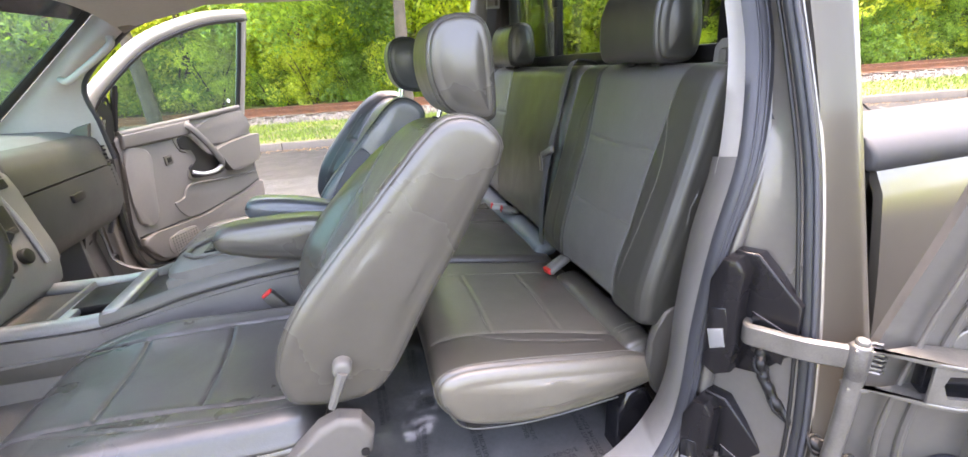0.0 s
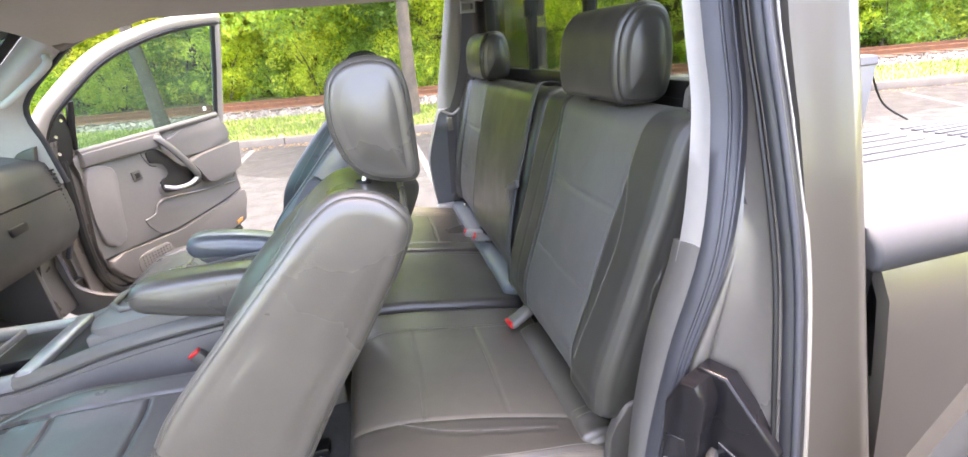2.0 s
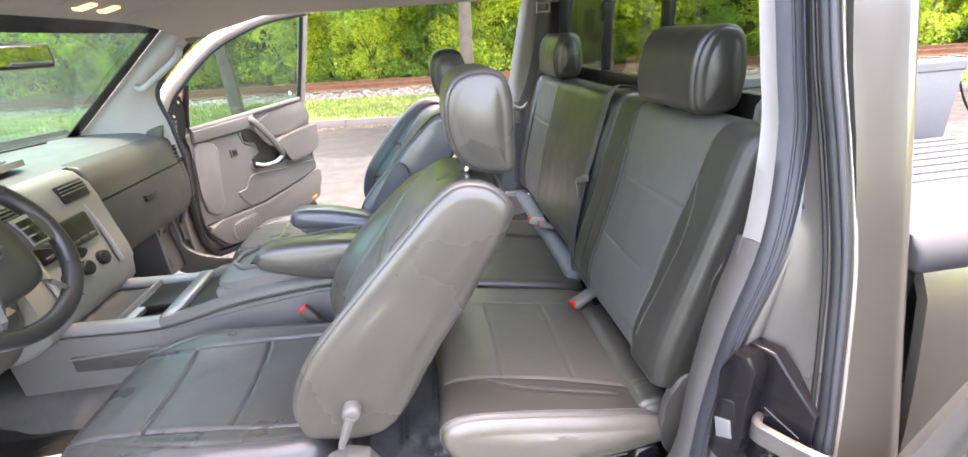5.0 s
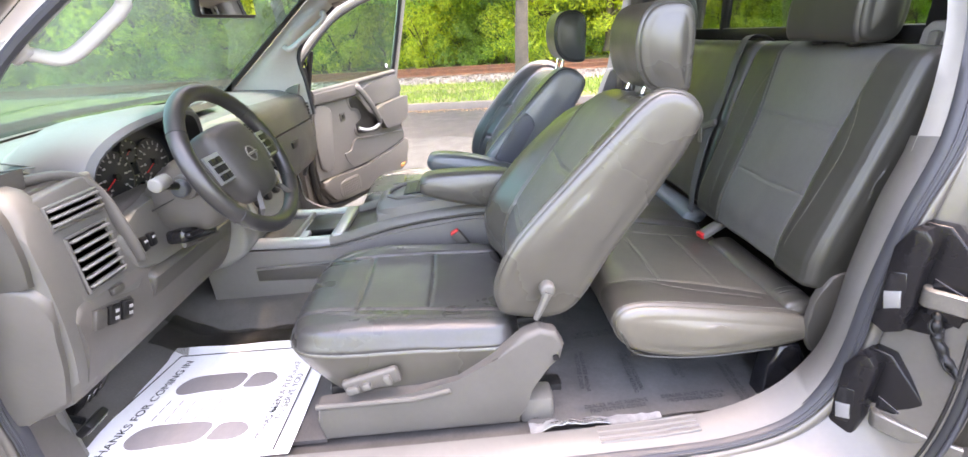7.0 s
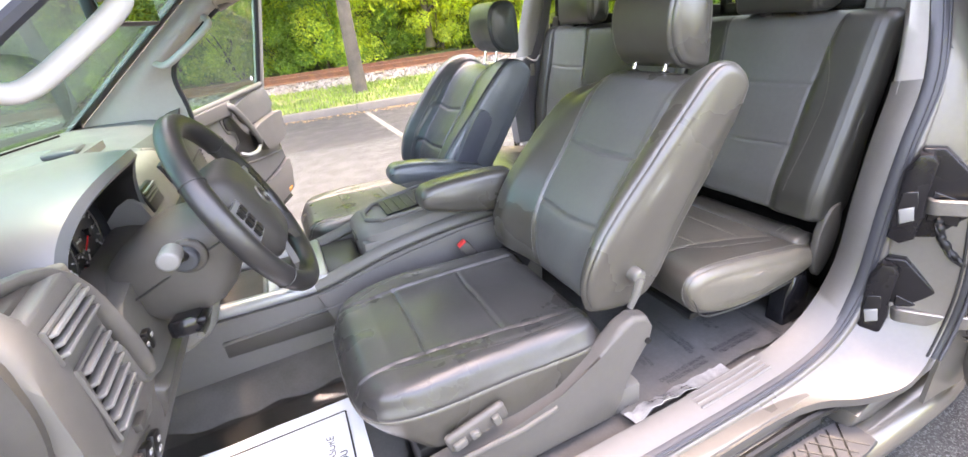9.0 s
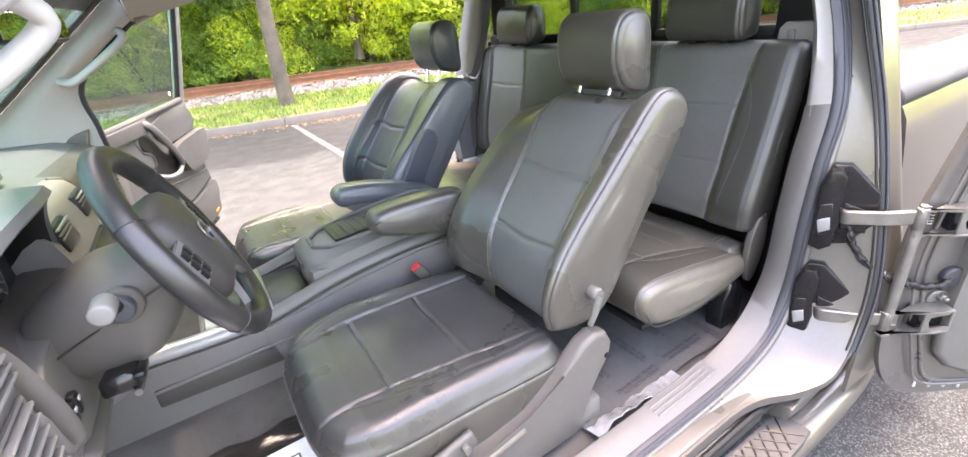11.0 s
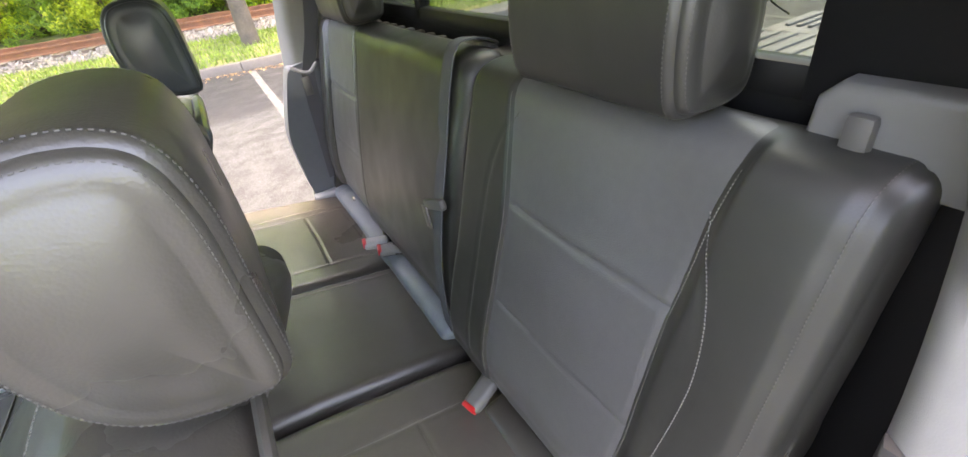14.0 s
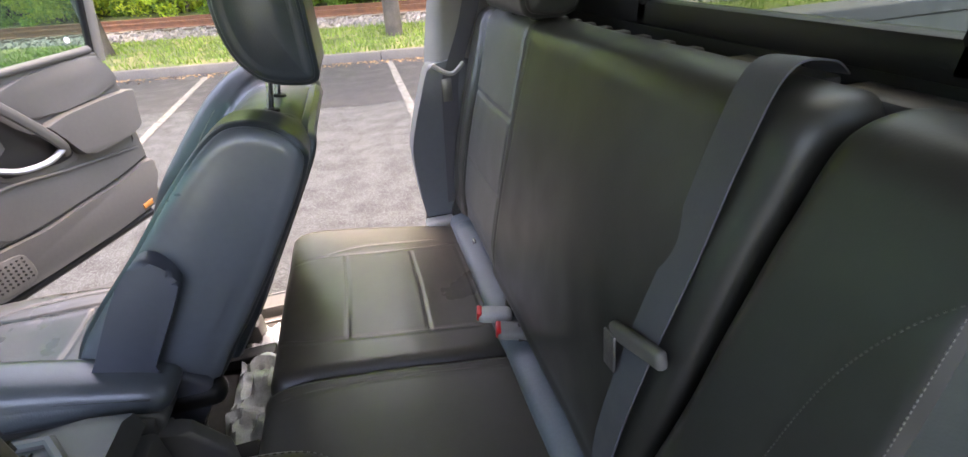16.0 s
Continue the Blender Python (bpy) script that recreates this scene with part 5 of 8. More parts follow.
HEAD = [(0.211, 1.334), (0.191, 1.362), (0.18, 1.405), (0.18, 1.45), (0.191, 1.488), (0.212, 1.509), (0.245, 1.516), (0.278, 1.513), (0.302, 1.497), (0.313, 1.46), (0.315, 1.4), (0.315, 1.345), (0.313, 1.322), (0.3, 1.311), (0.265, 1.313), (0.233, 1.321)]


def shift(pts, dx=0.0, dz=0.0, k=1.0):
    cx, cz = sum(p[0] for p in pts) / len(pts), sum(p[1] for p in pts) / len(pts)
    return [(cx + (x - cx) * k + dx, cz + (z - cz) * k + dz) for x, z in pts]


def board_x(z):
    """The seat-back board at height z."""
    return 0.037 + 0.235 * (1 - (1.275 - z) / 0.40)


def head_cushion(outline, y0, y1, hide, parent):
    """A headrest: a padded block with a sewn side panel at each end."""
    H, nh = loft(y0, y1, lambda y: outline, 0.024, k=150, step=0.006, segs=8, dome=0.012)
    H = settle(H)
    rows = (nh - 4, len(H) - nh + 3)
    H, NH = quilt(H, [([tuple(p) for p in H[r]] + [tuple(H[r][0])], 0.0032, 0.0032) for r in rows])
    ring_no = np.arange(len(H))[:, None] * np.ones((1, H.shape[1]))
    ends = (ring_no < rows[0]), (ring_no >= rows[1])
    h = skin("headrest", H, ~ends[0] & ~ends[1], hide, parent)
    for m in ends:
        skin("side_panel", H, m, hide, h)
    for r, d in ((rows[0] + 2, 1), (rows[0] - 2, 1), (rows[1] - 2, -1), (rows[1] + 2, -1)):
        part("stitching", thread([Vector(p) for p in H[r] + NH[r] * 0.0001], 0.0006, 5, True), STITCH_RIM, h)
    return h


def front_seat(s, raise_head, hide, label):
    Y = lambda v: s * v
    t = thing("front_seat", (-0.4, Y(0.495), FLOOR_Z), label, "car seat", "front seats")
    # backrest: one padded body, sewn along the panel edges
    outer_shape = BACK_PASS if s > 0 else BACK_SIDE
    inner_shape = BACK_SIDE if s > 0 else BACK_INNER
    ya, yb = (0.748, 0.242) if s < 0 else (0.764, 0.226)
    mix = lambda A, B, f: [(a[0] + (b[0] - a[0]) * f, a[1] + (b[1] - a[1]) * f) for a, b in zip(A, B)]
    ease = lambda f: (lambda q: q * q * (3 - 2 * q))(min(1.0, max(0.0, f)))

    def back_shape(y):
        y = abs(y)
        if y > 0.5:
            return mix(BACK_MID, outer_shape, ease((y - 0.655) / 0.066))
        return mix(BACK_MID, inner_shape, ease((0.425 - y) / 0.120))
    B, nb = loft(Y(ya), Y(yb), back_shape, 0.028, dome=0.010)
    B = settle(B)
    NB = facing(B)
    seam_o = lay(B, NB, [(0, Y(0.690), 0.80), (0, Y(0.684), 0.95), (0, Y(0.678), 1.10), (0, Y(0.676), 1.27)], 0, -1)
    seam_i = lay(B, NB, [(0, Y(0.430), 0.80), (0, Y(0.420), 0.95), (0, Y(0.408), 1.12), (0, Y(0.398), 1.27)], 0, -1)
    over = [[(0.10, Y(y), 0), (0.17, Y(y), 0), (0.25, Y(y), 0)] for y in (0.676, 0.398)]
    rows = [lay(B, NB, [(0, Y(0.682), z), (0, Y(0.55), z - 0.010), (0, Y(0.415), z)], 0, -1) for z in (1.010, 1.158)]
    rim_o, rim_i = [[tuple(p) for p in B[r]] + [tuple(B[r][0])] for r in (nb - 4, len(B) - nb + 3)]
    tops = [lay(B, NB, o, 2, 1) for o in over]
    B, ko = follow(B, NB, seam_o)
    B, ki = follow(B, NB, seam_i)
    B, NB = quilt(B, [(seam_o, 0.0045, 0.005), (seam_i, 0.0045, 0.005)] + [(r, 0.0055, 0.0055) for r in rows] + [(o, 0.0045, 0.005) for o in tops] + [(rim_o, 0.003, 0.0028), (rim_i, 0.003, 0.0028)])
    mid = (B[:-1] + B[1:]) / 2
    ring_no = np.arange(len(B) - 1)[:, None] * np.ones((1, B.shape[1]))
    insert = (ring_no >= ko) & (ring_no < ki) & ((NB[ko:ki, :, 0].mean(0) < 0.25) & (mid[ko:ki, :, 0].mean(0) < 0.15))[None, :]
    side_o, side_i = ring_no < nb - 4, ring_no >= len(B) - nb + 3
    skin("outer_side_panel", B, side_o, hide, t)
    # passenger inner side takes the sheen colour in place of a sky reflection
    skin("inner_side_panel", B, side_i, BOARD_SHEEN if s > 0 else hide, t)
    skin("backrest", B, ~insert & ~side_o & ~side_i, hide, t)
    for nm, lo, hi in (("back_insert_low", 0, 1.008), ("back_insert_mid", 1.008, 1.156), ("back_insert_top", 1.156, 2)):
        skin(nm, B, insert & (mid[:, :, 2] >= lo) & (mid[:, :, 2] < hi), LEATHER_IN if hide is LEATHER else hide, t)
    for r, way in ((nb - 4, 1), (len(B) - nb + 3, -1)):
        for d in (2, -1) if r < 40 else (-2, 1):
            part("stitching", thread([Vector(p) for p in B[r + d] + NB[r + d] * 0.0001], 0.0006, 5, True), STITCH_RIM, t)
    for L, w in ((seam_o, 1), (seam_i, -1)):
        part("stitching", thread(lay(B, NB, [(p.x, p.y + Y(0.009) * w, p.z) for p in L[8:]], 0, -1, 0.0006), 0.0011, 5), STITCH, t)
    # seat-back board
    part("rear_board", sheet(lambda u, v: (0.025 + 0.235 * (1 - v) + 0.012 - 0.02 * abs(2 * u - 1) ** 3, Y(0.30 + 0.385 * u), 1.275 - 0.40 * (1 - (1 - v)) ) if s < 0 else
                             (0.025 + 0.235 * (1 - v) + 0.012 - 0.02 * abs(2 * u - 1) ** 3, Y(0.685 - 0.385 * u), 1.275 - 0.40 * v), 12, 12, 0.012), BOARD_SHEEN if s > 0 else LEATHER_LIT, t)
    if s < 0:
        part("rear_pocket", pad(warp(lambda u, v: (board_x(1.145 - 0.24 * v) + 0.002, Y(0.34 + 0.31 * (1 - u if s > 0 else u)), 1.145 - 0.24 * v)), 0.02, 12, 10, 0.12), BOARD_SHEEN if s > 0 else LEATHER_LIT, t)
    part("board_edge", tube(smooth_path([(0.046, Y(0.295), 0.88), (0.15, Y(0.29), 1.06), (0.262, Y(0.30), 1.25), (0.275, Y(0.36), 1.285), (0.278, Y(0.50), 1.29), (0.275, Y(0.64), 1.285), (0.262, Y(0.69), 1.25), (0.15, Y(0.70), 1.06), (0.046, Y(0.695), 0.88)], 6), 0.014 if s > 0 else 0.006, 8), LEATHER_DARK_SKY if s > 0 else hide, t)
    if s > 0:
        part("side_flap", profile(rounded([(0.018, 1.180), (-0.032, 1.125), (-0.090, 1.035), (-0.133, 0.966), (-0.115, 0.945), (-0.079, 0.945), (-0.035, 0.955), (-0.025, 0.99), (0.052, 1.115), (0.060, 1.145), (0.045, 1.172)], 4), Y(0.232), Y(0.194), 0.015, 5), FLAP, t, "slate grey side flap on the seat back")
        part("hinge_cover", profile(rounded([(-0.09, 0.955), (-0.02, 0.945), (0.028, 0.884), (-0.005, 0.82), (-0.043, 0.767), (-0.115, 0.79), (-0.13, 0.88)], 3), Y(0.236), Y(0.206), 0.010, 4), FLAP, t)
        part("pivot_cover", box((-0.02, Y(0.225), 0.865), (0.12, 0.05, 0.05), 0.018, 3), BLACK, t)
    # headrest
    hd = shift(HEAD, dz=raise_head)
    h = head_cushion(hd, Y(0.370), Y(0.602), hide, t)
    for y in (0.43, 0.54):
        part("headrest_post", tube([(0.208, Y(y), 1.285), (0.235, Y(y), 1.36 + raise_head)], 0.006, 10), CHROME, t, "chrome headrest post")
        part("post_collar", disc((0.215, Y(y), 1.306), 0.014, 0.012, (0.2, 0, 1), 16, 0.003), BLACK, t)
    # cushion: a padded top with bolsters over a skirt, rounded at the front corners
    n = 226
    A2, B2 = np.meshgrid(np.linspace(-1.6, 1.6, n), np.linspace(-1.6, 1.6, n), indexing="ij")
    K = np.maximum(abs(A2), abs(B2)) + 1e-9
    ua, ub = A2 / K, B2 / K
    power = np.where(ua < 0, 4.5, 9.0)
    rim = (abs(ua) ** power + abs(ub) ** power) ** (-1 / power)
    HW, RR = 0.259, 0.052
    roll = np.clip((K - 0.82) / 0.30, 0, 1) * math.pi / 2
    f = np.where(K < 0.82, K * (1 - RR / HW) / 0.82, 1 - RR / HW * (1 - np.sin(roll)))
    low = np.clip((K - 1.12) / 0.48, 0, 1)
    f = f * (1 + (rim - 1) * np.clip(K, 0, 1) ** 3) * (1 + 0.012 * np.sin(low * math.pi) - 0.02 * low)
    CX = np.where(ua < 0, 0.315, 0.295)
    X, YY = -0.418 + ua * f * CX, 0.499 + ub * f * HW
    w = (YY - 0.499) / HW
    length = np.clip((X + 0.68) / 0.20, 0, 1)
    length = length * length * (3 - 2 * length) * np.clip((-0.10 - X) / 0.06, 0, 1)
    ztop = np.interp(X, [-0.74, -0.68, -0.62, -0.545, -0.355, -0.16], [0.822, 0.830, 0.833, 0.828, 0.816, 0.803])
    ztop += length * (0.022 * np.exp(-((w + 0.78) / 0.26) ** 2) + 0.012 * np.exp(-((w - 0.80) / 0.22) ** 2))
    skirt_z = np.interp(X, [-0.74, -0.60, -0.30, -0.14], [0.772, 0.777, 0.772, 0.758])
    Z = ztop - RR * (1 - np.cos(roll))
    Z = np.where(K > 1.12, ztop - RR, Z)
    blend = np.clip((K - 0.95) / 0.17, 0, 1)
    Z = Z * (1 - blend) + np.minimum(Z, skirt_z) * blend
    Z = np.where(K > 1.12, skirt_z + (0.664 - skirt_z) * low, Z)
    X = X + np.where(ua < 0, -ua, 0) ** 2 * 0.075 * low ** 1.4
    C = settle(np.stack([X, Y(1) * YY, Z], 2))
    NC = facing(C, False)
    so = lay(C, NC, [(-0.712, Y(0.640), 0), (-0.62, Y(0.636), 0), (-0.50, Y(0.640), 0), (-0.30, Y(0.657), 0), (-0.17, Y(0.668), 0)], 2, 1)
    si = lay(C, NC, [(-0.712, Y(0.335), 0), (-0.62, Y(0.347), 0), (-0.50, Y(0.346), 0), (-0.30, Y(0.340), 0), (-0.17, Y(0.334), 0)], 2, 1)
    cross = [lay(C, NC, [(x, Y(0.348), 0), (x + 0.004, Y(0.50), 0), (x, Y(0.640), 0)], 2, 1) for x in (-0.545, -0.355)]
    arc_o = lay(C, NC, smooth_path([(-0.640, Y(0.642), 0), (-0.54, Y(0.672), 0), (-0.40, Y(0.697), 0), (-0.26, Y(0.703), 0), (-0.17, Y(0.697), 0)], 6), 2, 1)
    arc_i = lay(C, NC, smooth_path([(-0.672, Y(0.338), 0), (-0.61, Y(0.310), 0), (-0.52, Y(0.287), 0), (-0.40, Y(0.277), 0), (-0.28, Y(0.282), 0)], 6), 2, 1)
    ledge = int(round((1.6 - 1.12) / 3.2 * (n - 1)))
    hem = [tuple(p) for p in np.concatenate([C[ledge, ledge:n - ledge], C[ledge:n - ledge, n - 1 - ledge], C[n - 1 - ledge, ledge:n - ledge][::-1], C[ledge:n - ledge, ledge][::-1]])]
    C, NC = quilt(C, [(so, 0.004, 0.005), (si, 0.004, 0.005), (arc_o, 0.004, 0.0028), (arc_i, 0.004, 0.003), (hem, 0.0035, 0.0035)] + [(q, 0.004, 0.0045) for q in cross], False)
    mk = (K[:-1, :-1] + K[1:, 1:]) / 2
    top = mk < 1.12
    mx, my = (C[:-1, :-1, 0] + C[1:, 1:, 0]) / 2, abs(C[:-1, :-1, 1] + C[1:, 1:, 1]) / 2
    go, gi = [np.interp(mx, [p.x for p in L], [abs(p.y) for p in L]) for L in (so, si)]
    centre = top & (my < go) & (my > gi) & (mx > -0.70)
    full = lambda m: np.pad(m, ((0, 1), (0, 1)))
    skin("cushion_skirt", C, full(~top), hide, t, "lighter leather side skirt", False)
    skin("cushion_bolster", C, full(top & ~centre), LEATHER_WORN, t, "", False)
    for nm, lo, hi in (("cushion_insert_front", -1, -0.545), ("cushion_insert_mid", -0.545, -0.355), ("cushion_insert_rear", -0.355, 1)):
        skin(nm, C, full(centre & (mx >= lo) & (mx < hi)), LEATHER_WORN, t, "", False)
    part("stitching", thread([Vector(p) for p in hem], 0.0010, 5), STITCH, t)
    for L in (so, si, arc_o, arc_i, *cross):
        part("stitching", thread(lay(C, NC, L, 2, 1, 0.0008, 0.004 * s if L is not arc_i else -0.004 * s), 0.0011, 5), STITCH, t)
    # plastic base and hinge cover
    base = [(-0.64, 0.655), (-0.40, 0.660), (-0.29, 0.685), (-0.185, 0.755), (-0.125, 0.812), (-0.085, 0.826), (-0.045, 0.812), (-0.026, 0.775), (-0.035, 0.735), (-0.075, 0.70), (-0.12, 0.655), (-0.135, 0.60), (-0.14, FLOOR_Z + 0.02), (-0.645, FLOOR_Z + 0.02), (-0.652, 0.60)]
    part("side_cover", profile(base, Y(0.745), Y(0.792), 0.014, 5), PLASTIC_DW, t, "taupe-grey plastic side cover")
    part("cover_ledge", tube([(-0.645, Y(0.79), 0.652), (-0.40, Y(0.793), 0.655), (-0.31, Y(0.793), 0.672)], 0.007, 8), PLASTIC_DW, t)
    part("inner_cover", profile(base, Y(0.215), Y(0.25), 0.01, 3), BLACK, t)
    part("seat_frame", box((-0.39, Y(0.495), 0.60), (0.48, 0.48, 0.13), 0.02), BLACK, t)
    for x in (-0.62, -0.12):
        part("seat_rail", box((-0.34, Y(0.66 if x < -.3 else 0.33), FLOOR_Z + 0.022), (0.66, 0.045, 0.035), 0.006), BLACK, t)
    part("rail_foot", box((-0.095, Y(0.745), FLOOR_Z + 0.045), (0.09, 0.07, 0.08), 0.012), PLASTIC, t, "grey rail end cover")
    part("cover_screw", disc((-0.048, Y(0.794), 0.745), 0.008, 0.006, (0, s, 0), 12), BLACK, t)
    kn = part("recline_lever", disc((-0.062, Y(0.762), 0.920), 0.018, 0.036, (0, s, 0), 20, 0.008), PLASTIC, t, "grey recline lever")
    part("lever_arm", tube([(-0.062, Y(0.778), 0.918), (-0.078, Y(0.782), 0.882), (-0.092, Y(0.780), 0.850)], [0.011, 0.009, 0.007], 8), PLASTIC, kn)
    tilt = Matrix.Rotation(radians(-14), 3, "Y")
    sw = part("seat_switch_panel", box((-0.500, Y(0.775), 0.708), (0.145, 0.020, 0.046), 0.009, 3, tilt), PLASTIC_DW, t, "power seat switch panel")
    for dx, w in ((-0.045, 0.032), (-0.010, 0.022), (0.042, 0.018)):
        part("switch", box((-0.500 + dx, Y(0.789), 0.706 - dx * -0.25), (w, 0.016, 0.018 if dx < 0.03 else 0.028), 0.005, 2, tilt), PLASTIC, sw)
    # armrest on the inner side
    arm = [(-0.392, 1.018), (-0.380, 1.046), (-0.345, 1.060), (-0.22, 1.062), (-0.09, 1.052), (-0.070, 1.01), (-0.075, 0.945), (-0.12, 0.925), (-0.20, 0.938), (-0.32, 0.968), (-0.378, 0.988)]
    if s > 0:
        arm = [(-0.392, 1.018), (-0.380, 1.046), (-0.345, 1.058), (-0.22, 1.040), (-0.09, 1.002), (-0.020, 0.970), (-0.006, 0.935), (-0.04, 0.905), (-0.14, 0.915), (-0.25, 0.942), (-0.34, 0.968), (-0.380, 0.990)]
    ar = part("armrest", soft(rounded(arm), Y(0.148), Y(0.240), 0.026, 5), LEATHER_ARM if s > 0 else hide, t, "padded fold-down armrest")
    low = [(-0.385, 1.030), (-0.34, 1.040), (-0.22, 1.043), (-0.10, 1.036)] if s < 0 else [(-0.385, 1.028), (-0.34, 1.036), (-0.22, 1.018), (-0.10, 0.982), (-0.03, 0.958)]
    for y in (0.152, 0.236):
        part("armrest_seam", tube([Vector((x, Y(y), z)) for x, z in low], 0.0022, 6), SEAMMAT, ar)
    if s > 0:
        part("armrest_shell", profile(rounded([(-0.36, 0.985), (-0.25, 0.975), (-0.10, 0.945), (-0.035, 0.925), (-0.03, 0.885), (-0.07, 0.865), (-0.16, 0.872), (-0.28, 0.925)], 4), Y(0.146), Y(0.238), 0.012, 3), PLASTIC_B, ar, "grey plastic armrest shell")
        part("armrest_pivot", disc((-0.12, Y(0.142), 0.905), 0.034, 0.014, (0, -s, 0), 24, 0.004), PLASTIC_B, ar)
    else:
        part("armrest_pivot", disc((-0.105, Y(0.146), 0.985), 0.032, 0.014, (0, -s, 0), 24, 0.004), BLACK, ar)
    # belt buckle by the tunnel
    bk = part("belt_buckle", box((-0.268, Y(0.232), 0.822), (0.036, 0.026, 0.072), 0.006, 2, Matrix.Rotation(radians(-32), 3, "Y")), BLACK if s > 0 else PLASTIC_D, t, "seat belt buckle")
    part("release_button", box((-0.2885, Y(0.232), 0.8545), (0.030, 0.021, 0.008), 0.003, 2, Matrix.Rotation(radians(-32), 3, "Y")), RED, bk)
    part("buckle_stalk", tube([(-0.252, Y(0.235), 0.80), (-0.205, Y(0.245), 0.74)], 0.011, 8), BLACK, bk)
    if s > 0:
        # this seat sits a little lower
        for ob in t.children_recursive:
            for v in ob.data.vertices:
                v.co.z -= 0.022 * min(1.0, max(0.0, (v.co.z - 0.86) / 0.14))
    return t


front_seat(-1, 0.0, LEATHER, "worn charcoal leather driver seat with armrest and recline lever")
front_seat(1, 0.042, LEATHER_DARK_SKY, "dark charcoal leather passenger seat with raised headrest")

# ---------------- rear bench ----------------
RB = [(0.580, 0.862), (0.566, 0.90), (0.572, 0.96), (0.610, 1.08), (0.652, 1.215), (0.684, 1.325), (0.698, 1.368), (0.722, 1.388), (0.755, 1.390), (0.775, 1.372), (0.77, 1.30), (0.73, 1.10), (0.69, 0.87)]
RC = [(0.165, 0.715), (0.120, 0.750), (0.100, 0.795), (0.108, 0.835), (0.140, 0.853), (0.22, 0.852), (0.40, 0.822), (0.555, 0.792), (0.60, 0.77), (0.60, 0.715), (0.50, 0.69), (0.36, 0.682), (0.26, 0.688)]
RH = [(0.672, 1.405), (0.662, 1.45), (0.668, 1.515), (0.69, 1.552), (0.725, 1.562), (0.762, 1.545), (0.778, 1.49), (0.776, 1.43), (0.76, 1.40), (0.71, 1.395)]


def rear_seat(y0, y1, outer, label):
    """y0..y1 the whole part, outer the side next to the door."""
    s = 1 if outer > 0 else -1
    t = thing("rear_bench", (0.4, (y0 + y1) / 2, FLOOR_Z), label, "car seat", "rear bench seats")
    # driver half takes the lit copy, passenger half a darker tone
    seat_hide = LEATHER_LIT if s < 0 else LEATHER_BENCH
    p_in, p_out = (-0.352, -0.645) if s < 0 else (0.392, 0.668)
    inner_end = y1 if s < 0 else y0
    step = lambda f: (lambda q: q * q * (3 - 2 * q))(min(1.0, max(0.0, f)))

    def back_shape(y):
        d = abs(y)
        out = step((d - abs(p_out) + 0.004) / 0.030) * 0.013 - 0.004 * step((d - 0.735) / 0.05)
        mid = step((abs(p_in) + 0.006 - d) / 0.020) * 0.007
        dx = -(0.003 + out + mid)
        low = (0.026, 0.030, 0.026, 0.010) if s > 0 else (0, 0, 0, 0)
        return [(x + dx * (1.0 if i < 8 else 0.0) + (low[i] if i < 4 else 0.0), z) for i, (x, z) in enumerate(RB)]
    B, nb = loft(outer, inner_end, back_shape, 0.024, k=270, step=0.0052, dome=0.006)
    B = settle(B)
    NB = facing(B)
    on = lambda L: lay(B, NB, L, 0, -1)
    so = on([(0, p_out - s * 0.012, 0.875), (0, p_out, 1.04), (0, p_out, 1.21), (0, p_out + s * 0.010, 1.32), (0, p_out + s * 0.020, 1.375)])
    si = on([(0, p_in + s * 0.005, 0.875), (0, p_in, 1.05), (0, p_in + (0.015 if s > 0 else 0), 1.21), (0, p_in + (0.040 if s > 0 else 0.022), 1.375)])
    rows = [on([(0, p_out - s * 0.004, z), (0, (p_out + p_in) / 2, z - 0.004), (0, p_in + s * 0.008, z)]) for z in (1.050, 1.214)]
    sweep_o = on(smooth_path([(0, p_out + s * 0.006, 1.325), (0, p_out + s * 0.036, 1.255), (0, p_out + s * 0.052, 1.17), (0, p_out + s * 0.042, 1.05), (0, p_out + s * 0.028, 0.93)], 6))
    sweep_i = on(smooth_path([(0, p_in - s * 0.010, 1.345), (0, p_in - s * 0.042, 1.29), (0, p_in - s * 0.060, 1.21), (0, p_in - s * 0.060, 1.05), (0, p_in - s * 0.050, 0.90)], 6)) if s < 0 else on([(0, p_in - 0.012, 1.375), (0, p_in - 0.030, 1.2), (0, p_in - 0.036, 0.90)])
    rim = [tuple(p) for p in B[nb - 4]] + [tuple(B[nb - 4][0])]
    B, ko = follow(B, NB, so)
    B, ki = follow(B, NB, si)
    B, NB = quilt(B, [(so, 0.0035, 0.0028), (si, 0.0035, 0.0028), (rows[0], 0.003, 0.0018), (rows[1], 0.0045, 0.0036), (sweep_o, 0.003, 0.0013), (sweep_i, 0.003, 0.0016), (rim, 0.003, 0.0016)])
    mid = (B[:-1] + B[1:]) / 2
    ring_no = np.arange(len(B) - 1)[:, None] * np.ones((1, B.shape[1]))
    insert = (ring_no >= ko) & (ring_no < ki) & (NB[ko:ki, :, 0].mean(0) < 0.1)[None, :]
    skin("backrest", B, ~insert, LEATHER_SHADED, t)
